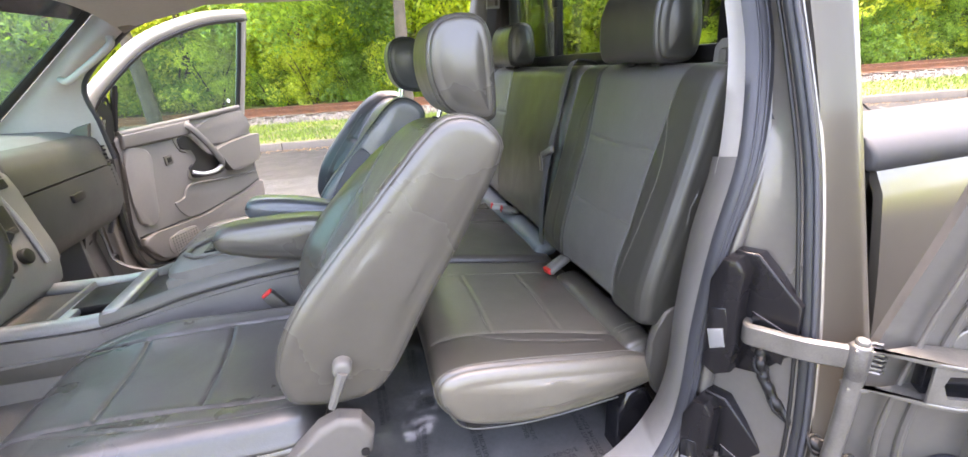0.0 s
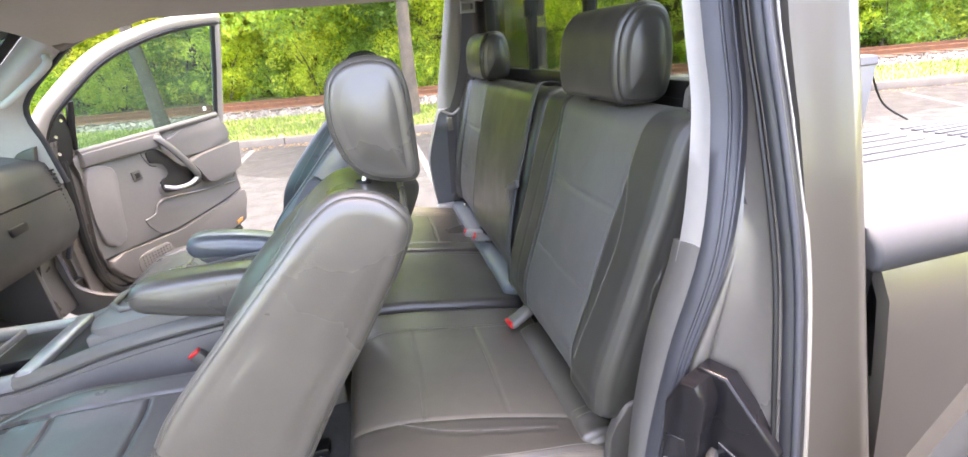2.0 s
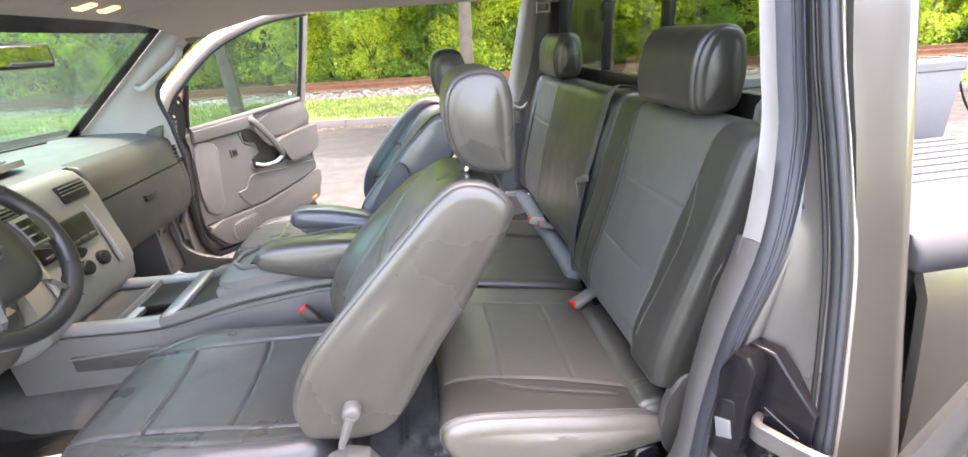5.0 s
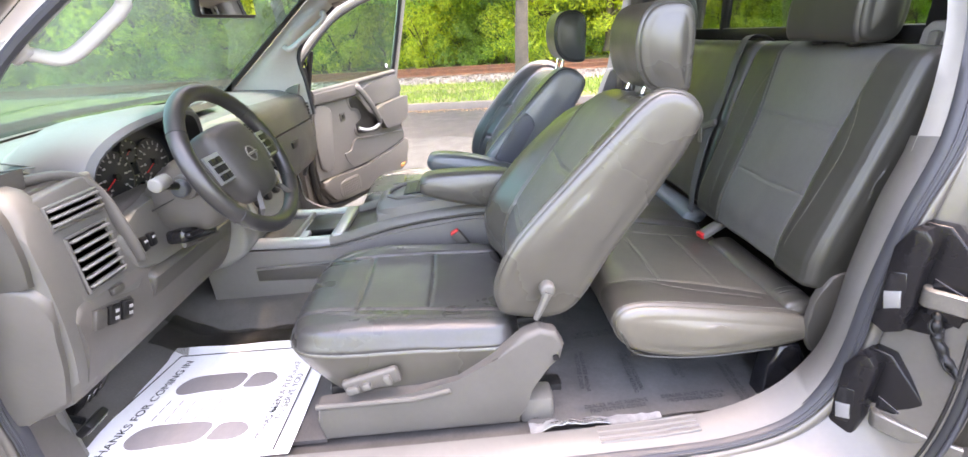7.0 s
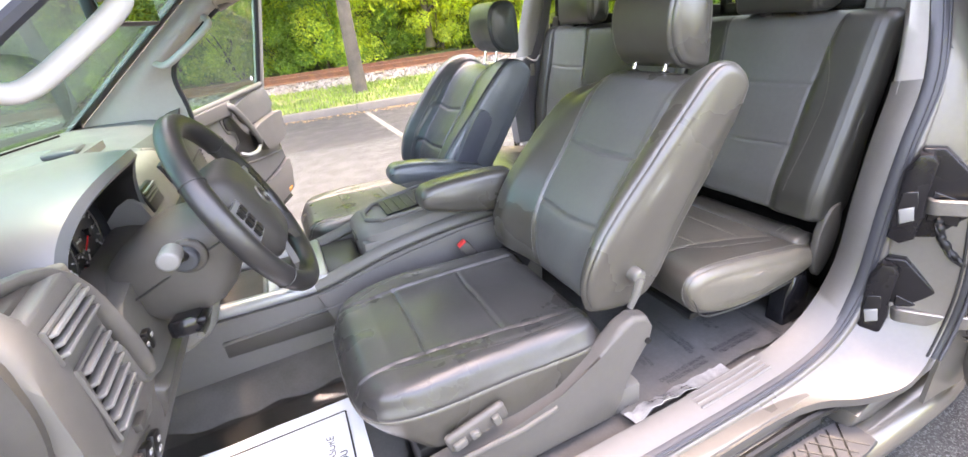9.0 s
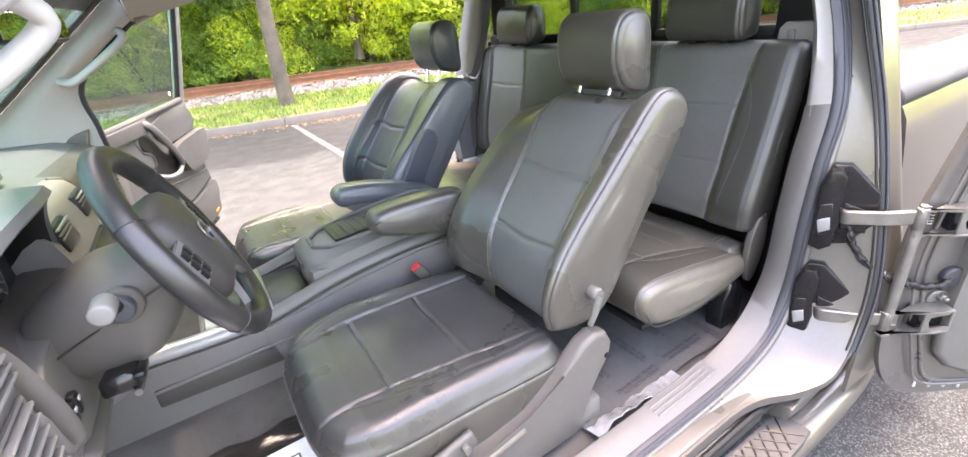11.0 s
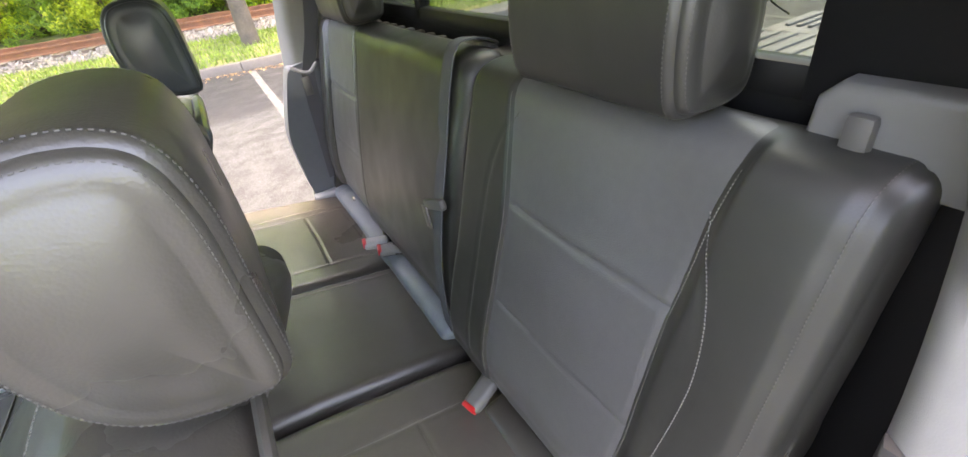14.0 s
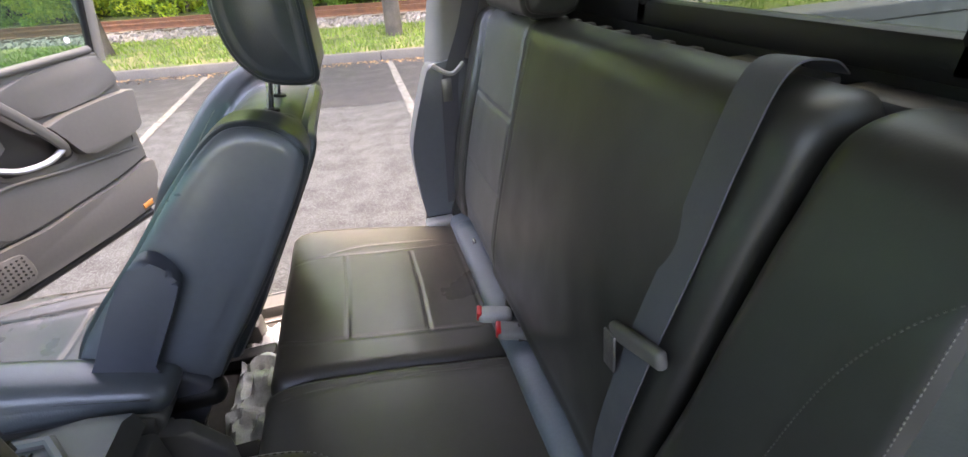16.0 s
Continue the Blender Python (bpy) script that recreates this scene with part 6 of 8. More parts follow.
    for nm, lo, hi in (("back_insert_low", 0, 1.048), ("back_insert_mid", 1.048, 1.211), ("back_insert_top", 1.211, 2)):
        skin(nm, B, insert & (mid[:, :, 2] >= lo) & (mid[:, :, 2] < hi), LEATHER_IN, t)
    for L, d in ((so, s), (si, -s)):
        part("stitching", thread(lay(B, NB, [(p.x, p.y + d * 0.0055, p.z) for p in L], 0, -1, 0.0003), 0.0007, 5), STITCH, t)
    for L in (sweep_o, sweep_i):
        part("curved_stitching", thread(lay(B, NB, [(p.x, p.y + s * 0.004, p.z) for p in L], 0, -1, 0.0003), 0.0008, 5), STITCH if L is sweep_o and s < 0 else STITCH_RIM, t)
    part("rim_stitching", thread([Vector(p) for p in B[nb - 2] - NB[nb - 2] * 0.0002], 0.0007, 5, True), STITCH_RIM, t)
    a, b = min(p_in, p_out), max(p_in, p_out)
    # headrest
    hc = -0.490 if s < 0 else 0.49
    h = head_cushion(RH, hc - 0.132, hc + 0.132, LEATHER_SHADED, t)
    for d in (-1, 1):
        part("headrest_post", tube([(0.72, hc + d * 0.055, 1.37), (0.725, hc + d * 0.055, 1.42)], 0.0065, 10), CHROME, t, "chrome headrest post")
        part("post_collar", disc((0.72, hc + d * 0.055, 1.393), 0.016, 0.012, (0, 0, 1), 16, 0.003), BLACK, t)
    part("board_stud", disc((0.575, hc + s * 0.02, 0.878), 0.008, 0.008, (1, 0, 0), 10, 0.002), CHROME, t)
    # cushion: a flip-up pad with sewn rows, the strip behind it dropping into the crease
    def pad_body(ya, yb, name, hide, seams, dz=0.0, r=0.034, label=""):
        C, nc = loft(ya, yb, lambda y: [(x, z + dz) for x, z in RC], r, k=260, step=0.0052, dome=0.010)
        C = settle(C)
        NC = facing(C)
        lines = [lay(C, NC, L, 2, 1) for L in seams]
        if s < 0:
            C, k_seam = follow(C, NC, lines[2], 0)
        edge = [tuple(p) for p in C[nc - 4]] + [tuple(C[nc - 4][0])]
        C, NC = quilt(C, [(L, 0.0032, 0.0024) for L in lines] + [(edge, 0.003, 0.0024)])
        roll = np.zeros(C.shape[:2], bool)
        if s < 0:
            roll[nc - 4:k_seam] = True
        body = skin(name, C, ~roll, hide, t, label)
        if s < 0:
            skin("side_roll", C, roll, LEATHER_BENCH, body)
        for L in lines:
            part("stitching", thread(lay(C, NC, L, 2, 1, 0.0007, 0.0045), 0.0010, 5), STITCH, body)
        part("edge_stitching", thread([Vector(p) for p in C[nc - 2] + NC[nc - 2] * 0.0006], 0.0010, 5, True), STITCH, body)
        return C, NC
    ca, cb = (-0.648, -0.322) if s < 0 else (0.296, 0.612)
    co, ci = (ca, cb) if s < 0 else (cb, ca)
    lines = [[(x, ca, 0), (x + 0.004, (ca + cb) / 2, 0), (x, cb, 0)] for x in (0.252, 0.418)]
    lines += [smooth_path([(0.115, co - s * 0.004, 0), (0.20, co, 0), (0.33, co + s * 0.006, 0), (0.45, co + s * 0.020, 0), (0.542, co + s * 0.034, 0)], 5),
              smooth_path([(0.118, ci + s * 0.030, 0), (0.17, ci + s * 0.006, 0), (0.25, ci, 0), (0.542, ci, 0)], 5),
              [(0.544, co + s * 0.034, 0), (0.548, (ca + cb) / 2, 0), (0.544, ci, 0)],
              smooth_path([(0.20, co + s * 0.004, 0), (0.28, co + s * 0.035, 0), (0.38, co + s * 0.050, 0), (0.50, co + s * 0.058, 0)], 5)]
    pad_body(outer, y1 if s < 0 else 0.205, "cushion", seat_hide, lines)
    if s > 0:
        pad_body(0.204, -0.195, "centre_cushion", seat_hide, [[(0.14, 0.160, 0), (0.30, 0.172, 0), (0.55, 0.166, 0)]], 0.004, 0.022, "plain dark leather centre cushion")
    ey = outer - s * 0.012
    part("front_seam", tube(smooth_path([(0.103, outer - s * 0.10, 0.80), (0.112, ey, 0.79), (0.15, ey + s * 0.008, 0.725), (0.25, ey + s * 0.008, 0.70), (0.36, ey + s * 0.008, 0.694), (0.5, ey + s * 0.008, 0.70)], 6), 0.0020, 6), LEATHER_SHADED, t)
    strip_y = (outer - s * 0.03, outer - s * 0.43) if s < 0 else (outer - s * 0.012, -0.150)
    lift = 0.0 if s < 0 else 0.014
    SC = [(0.535, 0.782), (0.540, 0.803), (0.565, 0.812), (0.600, 0.812), (0.622, 0.792), (0.60, 0.765), (0.555, 0.762)]
    R2, n2 = loft(strip_y[0], strip_y[1], lambda y: [(x + lift * 1.5, z + lift * 0.8) for x, z in SC], 0.012, k=90, step=0.006, segs=4)
    R2 = settle(R2)
    ridges = [lay(R2, facing(R2), [(0.545, outer - s * d, 0), (0.575, outer - s * d, 0), (0.612, outer - s * d, 0)], 2, 1) for d in (0.075, 0.092)]
    R2, NR = quilt(R2, [(q, 0.006, -0.004) for q in ridges])
    skin("crease_strip", R2, np.ones(R2.shape[:2], bool), LEATHER_BENCH if s < 0 else STRIPCLOTH, t, "" if s < 0 else "pale blue-grey cloth strip in the seat crease")
    for q in ridges:
        part("stitching", thread(lay(R2, NR, q, 2, 1, 0.0008, 0.007), 0.0010, 5), STITCH, t)
    # rear filler between cushion and back, hinge and leg
    part("hinge_bracket", profile(rounded([(0.566, 0.800), (0.592, 0.885), (0.618, 0.905), (0.650, 0.895), (0.652, 0.77), (0.615, 0.69), (0.582, 0.705)], 3), outer - s * 0.012, outer + s * 0.008, 0.006, 3), PLASTIC_D, t, "grey plastic hinge cover")
    part("cushion_leg", profile([(0.50, FLOOR_Z + 0.01), (0.60, FLOOR_Z + 0.01), (0.605, 0.64), (0.575, 0.70), (0.525, 0.70), (0.505, 0.64)], outer - s * 0.07, outer - s * 0.005, 0.014, 4), GLOSSBLACK, t, "black plastic seat leg")
    part("cushion_pan", box((0.36, (y0 + y1) / 2, 0.685), (0.40, abs(y1 - y0) - 0.1, 0.02), 0.005), BLACK, t)
    return t


rear_seat(-0.782, -0.207, -0.782, "charcoal leather rear seat section with headrest and flip-up cushion")
rear_seat(-0.198, 0.782, 0.782, "charcoal leather rear bench section with plain centre place")


def strap(pts, width, mat, name, parent, across):
    """A flat belt along pts; across gives the way of its width."""
    P = smooth_path(pts, 8)
    A = Vector(across).normalized() * width / 2
    bm = bmesh.new()
    prev = None
    for i, p in enumerate(P):
        d = (P[min(i + 1, len(P) - 1)] - P[max(i - 1, 0)]).normalized()
        n = d.cross(A).normalized() * 0.0009
        ring = [bm.verts.new(p + A + n), bm.verts.new(p - A + n), bm.verts.new(p - A - n), bm.verts.new(p + A - n)]
        if prev:
            for j in range(4):
                bm.faces.new((prev[j], prev[(j + 1) % 4], ring[(j + 1) % 4], ring[j]))
        else:
            bm.faces.new(ring)
        prev = ring
    bm.faces.new(prev)
    return part(name, bm, mat, parent)


def buckle(at, turn, parent, mat=PLASTIC, long=0.074):
    b = part("buckle", box(at, (long, 0.040, 0.026), 0.012, 3, turn), mat, parent, "seat belt buckle")
    part("release_button", box(Vector(at) + turn @ Vector((0.004 - long / 2, 0, 0.004)), (0.011, 0.030, 0.020), 0.003, 2, turn), RED, b)
    return b


cb = thing("centre_seat_belt", (0.6, -0.16, 0.85), "grey seat belt hanging down the centre of the rear backrest", "seat belt")
strap([(0.80, -0.105, 1.386), (0.760, -0.118, 1.404), (0.705, -0.130, 1.404), (0.674, -0.136, 1.340), (0.644, -0.140, 1.232), (0.610, -0.142, 1.115), (0.584, -0.140, 0.97), (0.578, -0.140, 0.82)], 0.047, WEB, "webbing", cb, (0.1, 1, -0.1))
tp = part("tongue", box((0.606, -0.144, 1.136), (0.014, 0.098, 0.022), 0.006, 3, Matrix.Rotation(radians(-22), 3, "X")), PLASTIC, cb, "grey belt tongue")
part("tongue_plate", box((0.598, -0.108, 1.094), (0.004, 0.024, 0.050), 0.0018, 2, Matrix.Rotation(radians(-8), 3, "X")), STEEL, tp, "steel tongue plate")
lb = thing("lap_buckles", (0.56, 0.3, 0.83), "two grey lap belt buckles lying on the seat crease", "seat belt")
T1 = Matrix.Rotation(radians(-14), 3, "Z") @ Matrix.Rotation(radians(6), 3, "Y")
buckle((0.556, 0.270, 0.842), T1, lb, PAPER_GREY)
buckle((0.580, 0.210, 0.842), T1 @ Matrix.Rotation(0.15, 3, "X"), lb, PLASTIC_M)
for y in (0.280, 0.200):
    part("buckle_strap", tube([(0.585, y, 0.845), (0.615, y, 0.836), (0.640, y, 0.82)], 0.018, 8, flat=0.25), WEB_D, lb)
rbk = thing("rear_buckle", (0.56, -0.35, 0.8), "grey belt buckle with red button standing in the seat crease", "seat belt")
T2 = Matrix.Rotation(radians(14), 3, "Z") @ Matrix.Rotation(radians(-22), 3, "Y")
buckle((0.552, -0.345, 0.838), T2, rbk, PLASTIC, 0.096)
part("buckle_strap", tube([(0.590, -0.336, 0.850), (0.625, -0.328, 0.845)], 0.012, 8, flat=0.5), WEB, rbk)
pb = thing("pillar_belt", (0.66, 0.79, 1.3), "grey shoulder belt with a white guide on the passenger pillar", "seat belt")
strap([(0.705, 0.700, 1.66), (0.690, 0.742, 1.50), (0.660, 0.770, 1.36), (0.622, 0.784, 1.26), (0.604, 0.788, 1.20), (0.592, 0.786, 1.00), (0.585, 0.784, 0.86)], 0.046, WEB, "webbing", pb, (1, 0, 0.1))
part("guide", tube(smooth_path([(0.560, 0.772, 1.262), (0.585, 0.760, 1.245), (0.612, 0.758, 1.240), (0.640, 0.764, 1.262)], 5), 0.006, 8), PAPER_GREY, pb, "pale belt guide")
part("tongue", box((0.592, 0.770, 1.195), (0.026, 0.006, 0.060), 0.003), STEEL_L, pb, "belt tongue")
part("belt_anchor", box((0.535, 0.772, 0.800), (0.10, 0.045, 0.030), 0.010, 3), PAPER_GREY, pb, "pale lower belt anchor cover")
part("belt_loop", tube([(0.735, 0.694, 1.69), (0.68, 0.694, 1.69), (0.68, 0.702, 1.655), (0.735, 0.702, 1.655)], 0.008, 8, True), PAPER_GREY, pb, "grey upper belt loop")


# ---------------- dashboard ----------------
def dash():
    t = thing("dashboard", (-1.3, 0, 0.8), "taupe plastic dashboard with vents and gauge hood", "dashboard")
    sec = [(-1.70, 1.16), (-1.52, 1.215), (-1.30, 1.255), (-1.17, 1.262), (-1.10, 1.240), (-1.075, 1.17), (-1.07, 1.08), (-1.10, 0.97), (-1.17, 0.88), (-1.30, 0.84), (-1.50, 0.86), (-1.66, 0.95)]
    part("upper_body", profile(rounded(sec, 4), -0.225, 0.90, 0.03, 4), PLASTIC_D, t)
    part("upper_body_side", profile(rounded(sec, 4), -0.845, -0.695, 0.02, 3), PLASTIC_D, t)
    back = [(-1.70, 1.16), (-1.52, 1.215), (-1.30, 1.255), (-1.20, 1.27), (-1.13, 1.26), (-1.12, 1.20), (-1.12, 1.05), (-1.12, 0.95), (-1.17, 0.88), (-1.30, 0.84), (-1.50, 0.86), (-1.66, 0.95)]
    part("upper_body_rear", profile(rounded(back, 4), -0.70, -0.22, 0.0), PLASTIC_D, t)
    # top pad up to the windshield
    def pane_x(y):
        u = 0.5 + y / 1.55
        return WS(min(1, max(0, u)), 0.235)[0] + 0.012

    def top_pad(u, v):
        y = -0.865 + 1.745 * v
        lip_x = -1.10 if y < -0.69 or y > -0.22 else -1.20
        x0 = pane_x(y)
        x = x0 + (lip_x - x0) * u
        return (x, y, 1.292 - 0.022 * u ** 2 - 0.016 * max(0.0, u - 0.8) * 5)
    part("top_pad", sheet(top_pad, 18, 48, 0.012), DASHTOP_SHEEN, t, "dash top pad tinted pale slate for sky sheen")
    for line in ([(-1.132, -0.690, 1.2775), (-1.17, -0.755, 1.2835), (-1.23, -0.835, 1.288)], [(-1.132, -0.690, 1.2775), (-1.25, -0.665, 1.290), (-1.34, -0.62, 1.293)]):
        part("pad_joint", tube(smooth_path(line, 5), 0.0022, 6), PLASTIC_BD, t)
    # driver side lower panel
    low = [(-1.045, 1.045), (-1.020, 0.975), (-1.035, 0.90), (-1.085, 0.815), (-1.17, 0.775), (-1.30, 0.80), (-1.30, 1.05)]
    part("lower_panel", profile(rounded(low, 4), -0.875, -0.24, 0.02, 3), PLASTIC_DW, t, "taupe-grey lower dash panel")
    part("end_panel", profile(rounded([(-1.035, 1.27), (-1.015, 1.14), (-1.03, 0.95), (-1.08, 0.82), (-1.2, 0.80), (-1.42, 0.95), (-1.42, 1.18), (-1.2, 1.275)], 4), -0.90, -0.83, 0.02, 3), PLASTIC, t)
    part("end_pod", profile(rounded([(-1.040, 1.262), (-1.026, 1.19), (-1.036, 1.112), (-1.06, 1.098), (-1.24, 1.10), (-1.26, 1.18), (-1.22, 1.262), (-1.12, 1.272)], 4), -0.912, -0.858, 0.022, 4), PLASTIC_D, t, "dark grey rounded dash end pod")
    part("pod_step", profile(rounded([(-1.040, 1.094), (-1.040, 0.98), (-1.072, 0.86), (-1.12, 0.80), (-1.30, 0.80), (-1.30, 1.094)], 3), -0.912, -0.872, 0.016, 3), PLASTIC_DW, t)
    part("blade", tube(smooth_path([(-1.14, -0.870, 1.262), (-1.075, -0.800, 1.272), (-1.040, -0.735, 1.262), (-1.022, -0.700, 1.215), (-1.008, -0.690, 1.13), (-1.006, -0.680, 1.065), (-1.012, -0.672, 1.040)], 6), 0.016, 12, flat=0.6), PLASTIC_DW, t, "taupe curved trim band round the vents")
    # dark box stands in for the shaded recess above the upper vent
    part("vent_shadow_pocket", box((-1.068, -0.800, 1.252), (0.05, 0.11, 0.018), 0.006, 2, Matrix.Rotation(radians(4), 3, "X")), PLASTIC_D, t)
    # vents in a slanted panel
    fr = part("vent_panel", profile([(-0.862, 1.250), (-0.700, 1.262), (-0.668, 1.10), (-0.672, 0.99), (-0.700, 0.975), (-0.835, 1.00), (-0.855, 1.06)], -1.046, -1.018, 0.008, 3, axis="x"), PLASTIC, t, "vent surround panel")

    def vent(y0, y1, z0, z1, n, skew=0.0, x=-1.016):
        v = part("vent", box((x - 0.008, (y0 + y1) / 2, (z0 + z1) / 2), (0.012, y1 - y0, z1 - z0), 0.003), BLACK, fr, "slatted air vent")
        for k in range(n):
            z = z0 + (z1 - z0) * (k + 0.5) / n
            part("vent_slat", box((x + 0.004, (y0 + y1) / 2, z), (0.022, y1 - y0 - 0.006, 0.0055), 0.0018, 2, Matrix.Rotation(radians(-12), 3, "Y")), PLASTIC_M, v)
        for y in (y0 + (y1 - y0) * 0.36, y0 + (y1 - y0) * 0.68):
            part("vent_vane", box((x - 0.006, y, (z0 + z1) / 2), (0.006, 0.003, z1 - z0 - 0.006)), PLASTIC_BD, v)
        part("vent_rim", tube([(x + 0.003, y0, z0), (x + 0.003, y1, z0), (x + 0.003, y1, z1), (x + 0.003, y0, z1)], 0.0045, 6, True), PLASTIC, v)
    vent(-0.845, -0.715, 1.185, 1.228, 3)
    vent(-0.828, -0.722, 1.040, 1.160, 6)
    part("vent_wheel", box((-1.012, -0.765, 1.012), (0.014, 0.035, 0.016), 0.004), PLASTIC_D, fr)
    RS = Matrix.Rotation(radians(-17), 3, "X") @ Matrix.Rotation(radians(10), 3, "Y")
    part("switch_pocket", box((-1.028, -0.795, 0.966), (0.014, 0.128, 0.062), 0.007, 2, RS), PLASTIC_D, t)
    for k in range(3):
        c3 = Vector((-1.022, -0.795, 0.966)) + RS @ Vector((0.006, -0.038 + 0.038 * k, 0.002))
        b = part("switch", box(c3, (0.012, 0.031, 0.044), 0.004, 2, RS), BLACK if k else PLASTIC_D, t, "black rocker switch" if k else "blank switch cover")
        if k:
            for dz in (-0.008, 0.008):
                part("switch_mark", box(c3 + RS @ Vector((0.0065, 0.002 * k, dz)), (0.002, 0.010, 0.007), 0, 1, RS), GAUGEMARK, b)
    for k in range(2):
        b = part("switch", box((-1.005, -0.652 + 0.030 * k, 1.068), (0.014, 0.022, 0.034), 0.004), BLACK, t, "black dimmer switch")
        part("switch_mark", box((-0.997, -0.652 + 0.030 * k, 1.074), (0.002, 0.010, 0.005)), GAUGEMARK, b)
    part("column_surround", profile(rounded([(-0.690, 1.13), (-0.685, 1.03), (-0.62, 1.00), (-0.40, 1.00), (-0.30, 1.05), (-0.29, 1.14), (-0.45, 1.16)], 3), -1.06, -1.010, 0.012, 3, axis="x"), PLASTIC, t)
    # gauge hood
    hood = []
    YC, YH = -0.455, 0.235
    for k in range(29):
        a = math.pi * (k / 28)
        hood.append(Vector((0, YC - YH * (abs(math.cos(a)) ** 0.85) * (1 if math.cos(a) > 0 else -1), 1.145 + 0.185 * math.sin(a) ** 0.62)))
    lip = lambda p: -0.075 * (abs(p.y - YC) / YH) ** 2

    def arch(rows, name, mt, label=""):
        bm = bmesh.new()
        prev = None
        for x, g, keep in rows:
            ring = [bm.verts.new((x + keep * lip(p), p.y + (p.y - YC) / YH * g, p.z + g)) for p in hood]
            if prev:
                for i in range(28):
                    bm.faces.new((prev[i], prev[i + 1], ring[i + 1], ring[i]))
            prev = ring
        return part(name, bm, mt, t, label)
    arch(((-0.965, 0.0, 1), (-0.958, 0.008, 1), (-0.966, 0.020, 1), (-1.06, 0.030, 0.5), (-1.20, 0.015, 0), (-1.30, -0.03, 0)), "gauge_hood", DASHTOP_SHEEN, "arched gauge hood tinted pale for sky sheen")
    arch(((-0.965, 0.0, 1), (-1.02, -0.008, 0.6), (-1.112, -0.014, 0)), "hood_lining", BLACK)
    gf = part("gauge_panel", profile([(YC + (p.y - YC) * 0.96, p.z - 0.012) for p in hood] + [(YC + YH * 0.9, 1.07), (YC - YH * 0.9, 1.07)], -1.122, -1.110, axis="x"), GAUGE, t, "dark instrument panel")
    for y, z, r in ((-0.530, 1.205, 0.064), (-0.375, 1.205, 0.064), (-0.452, 1.255, 0.030), (-0.628, 1.175, 0.028), (-0.452, 1.165, 0.024)):
        d = part("dial", disc((-1.106, y, z), r, 0.006, (1, 0, 0), 32), GAUGE, gf)
        part("dial_ring", tube([(-1.102, y + r * math.cos(a * math.pi / 12), z + r * math.sin(a * math.pi / 12)) for a in range(24)], 0.0022, 5, True), PLASTIC_D, d)
        nt = 13 if r > 0.05 else 7
        for k in range(nt):
            a = radians(225 - 270 * k / (nt - 1))
            part("dial_mark", box((-1.102, y + math.cos(a) * r * 0.82, z + math.sin(a) * r * 0.82), (0.002, r * 0.18, 0.0028), 0, 1, Matrix.Rotation(a, 3, "X")), GAUGEMARK, d)
            if r > 0.05 and k % 2 == 0:
                part("dial_figure", box((-1.102, y + math.cos(a) * r * 0.60, z + math.sin(a) * r * 0.60), (0.002, 0.008, 0.005)), GAUGEMARK, d)
        aa = radians(205)
        part("needle", tube([(-1.099, y, z), (-1.099, y + math.cos(aa) * r * 0.75, z + math.sin(aa) * r * 0.75)], 0.0014 if r > .05 else 0.0008, 5), RED, d, "red needle")
        part("needle_hub", disc((-1.098, y, z), r * 0.14, 0.008, (1, 0, 0), 16), BLACK, d)
    part("bezel_base", profile(rounded([(-1.12, 1.155), (-1.05, 1.155), (-1.035, 1.13), (-1.04, 1.05), (-1.12, 1.05)], 3), YC - YH + 0.01, YC + YH - 0.01, 0.004), PLASTIC_DW, t, "taupe cluster bezel")
    # top tray and centre stack
    part("top_tray", sheet(lambda u, v: (-1.36 + 0.20 * u, -0.14 + 0.30 * v, 1.308 - 0.026 * math.sin(math.pi * u) * math.sin(math.pi * v)), 8, 8, 0.02), DASHTOP_SHEEN, t, "grey storage tray")
    part("tray_pocket", box((-1.235, 0.10, 1.302), (0.075, 0.10, 0.016), 0.006, 3), PLASTIC_BD, t, "dark tray pocket")
    part("defrost_grille", tube(smooth_path([(pane_x(y) + 0.05, y, 1.2905) for y in (-0.6, -0.3, 0, 0.3, 0.6)], 6), 0.010, 6, flat=0.3), BLACK, t)
    st = part("control_console", profile(rounded([(-1.09, 1.255), (-1.035, 1.20), (-1.005, 1.05), (-0.985, 0.92), (-1.02, 0.82), (-1.2, 0.80), (-1.25, 1.2)], 3), -0.235, 0.215, 0.018, 4), PLASTIC_M, t, "silver-grey centre control stack")
    for y in (-0.145, 0.125):
        v = part("vent", box((-1.036, y, 1.195), (0.02, 0.12, 0.06), 0.006, 2, Matrix.Rotation(radians(-14), 3, "Y")), BLACK, st, "slatted air vent")
        for k in range(5):
            part("vent_slat", box((-1.028, y, 1.174 + 0.011 * k), (0.008, 0.112, 0.004), 0.001, 1, Matrix.Rotation(radians(-14), 3, "Y")), PLASTIC_M, v)
    part("radio", box((-1.010, -0.01, 1.085), (0.02, 0.24, 0.09), 0.006, 2, Matrix.Rotation(radians(-9), 3, "Y")), BLACK, st, "black radio panel")
    for k in range(6):
        part("radio_button", box((-0.998, -0.105 + 0.038 * k, 1.058), (0.008, 0.030, 0.012), 0.003), PLASTIC_D, st)
    for y in (-0.09, -0.01, 0.07):
        part("climate_knob", disc((-0.988, y, 0.975), 0.024, 0.03, (1, 0, 0.12), 20, 0.004), BLACK, st, "round climate knob")
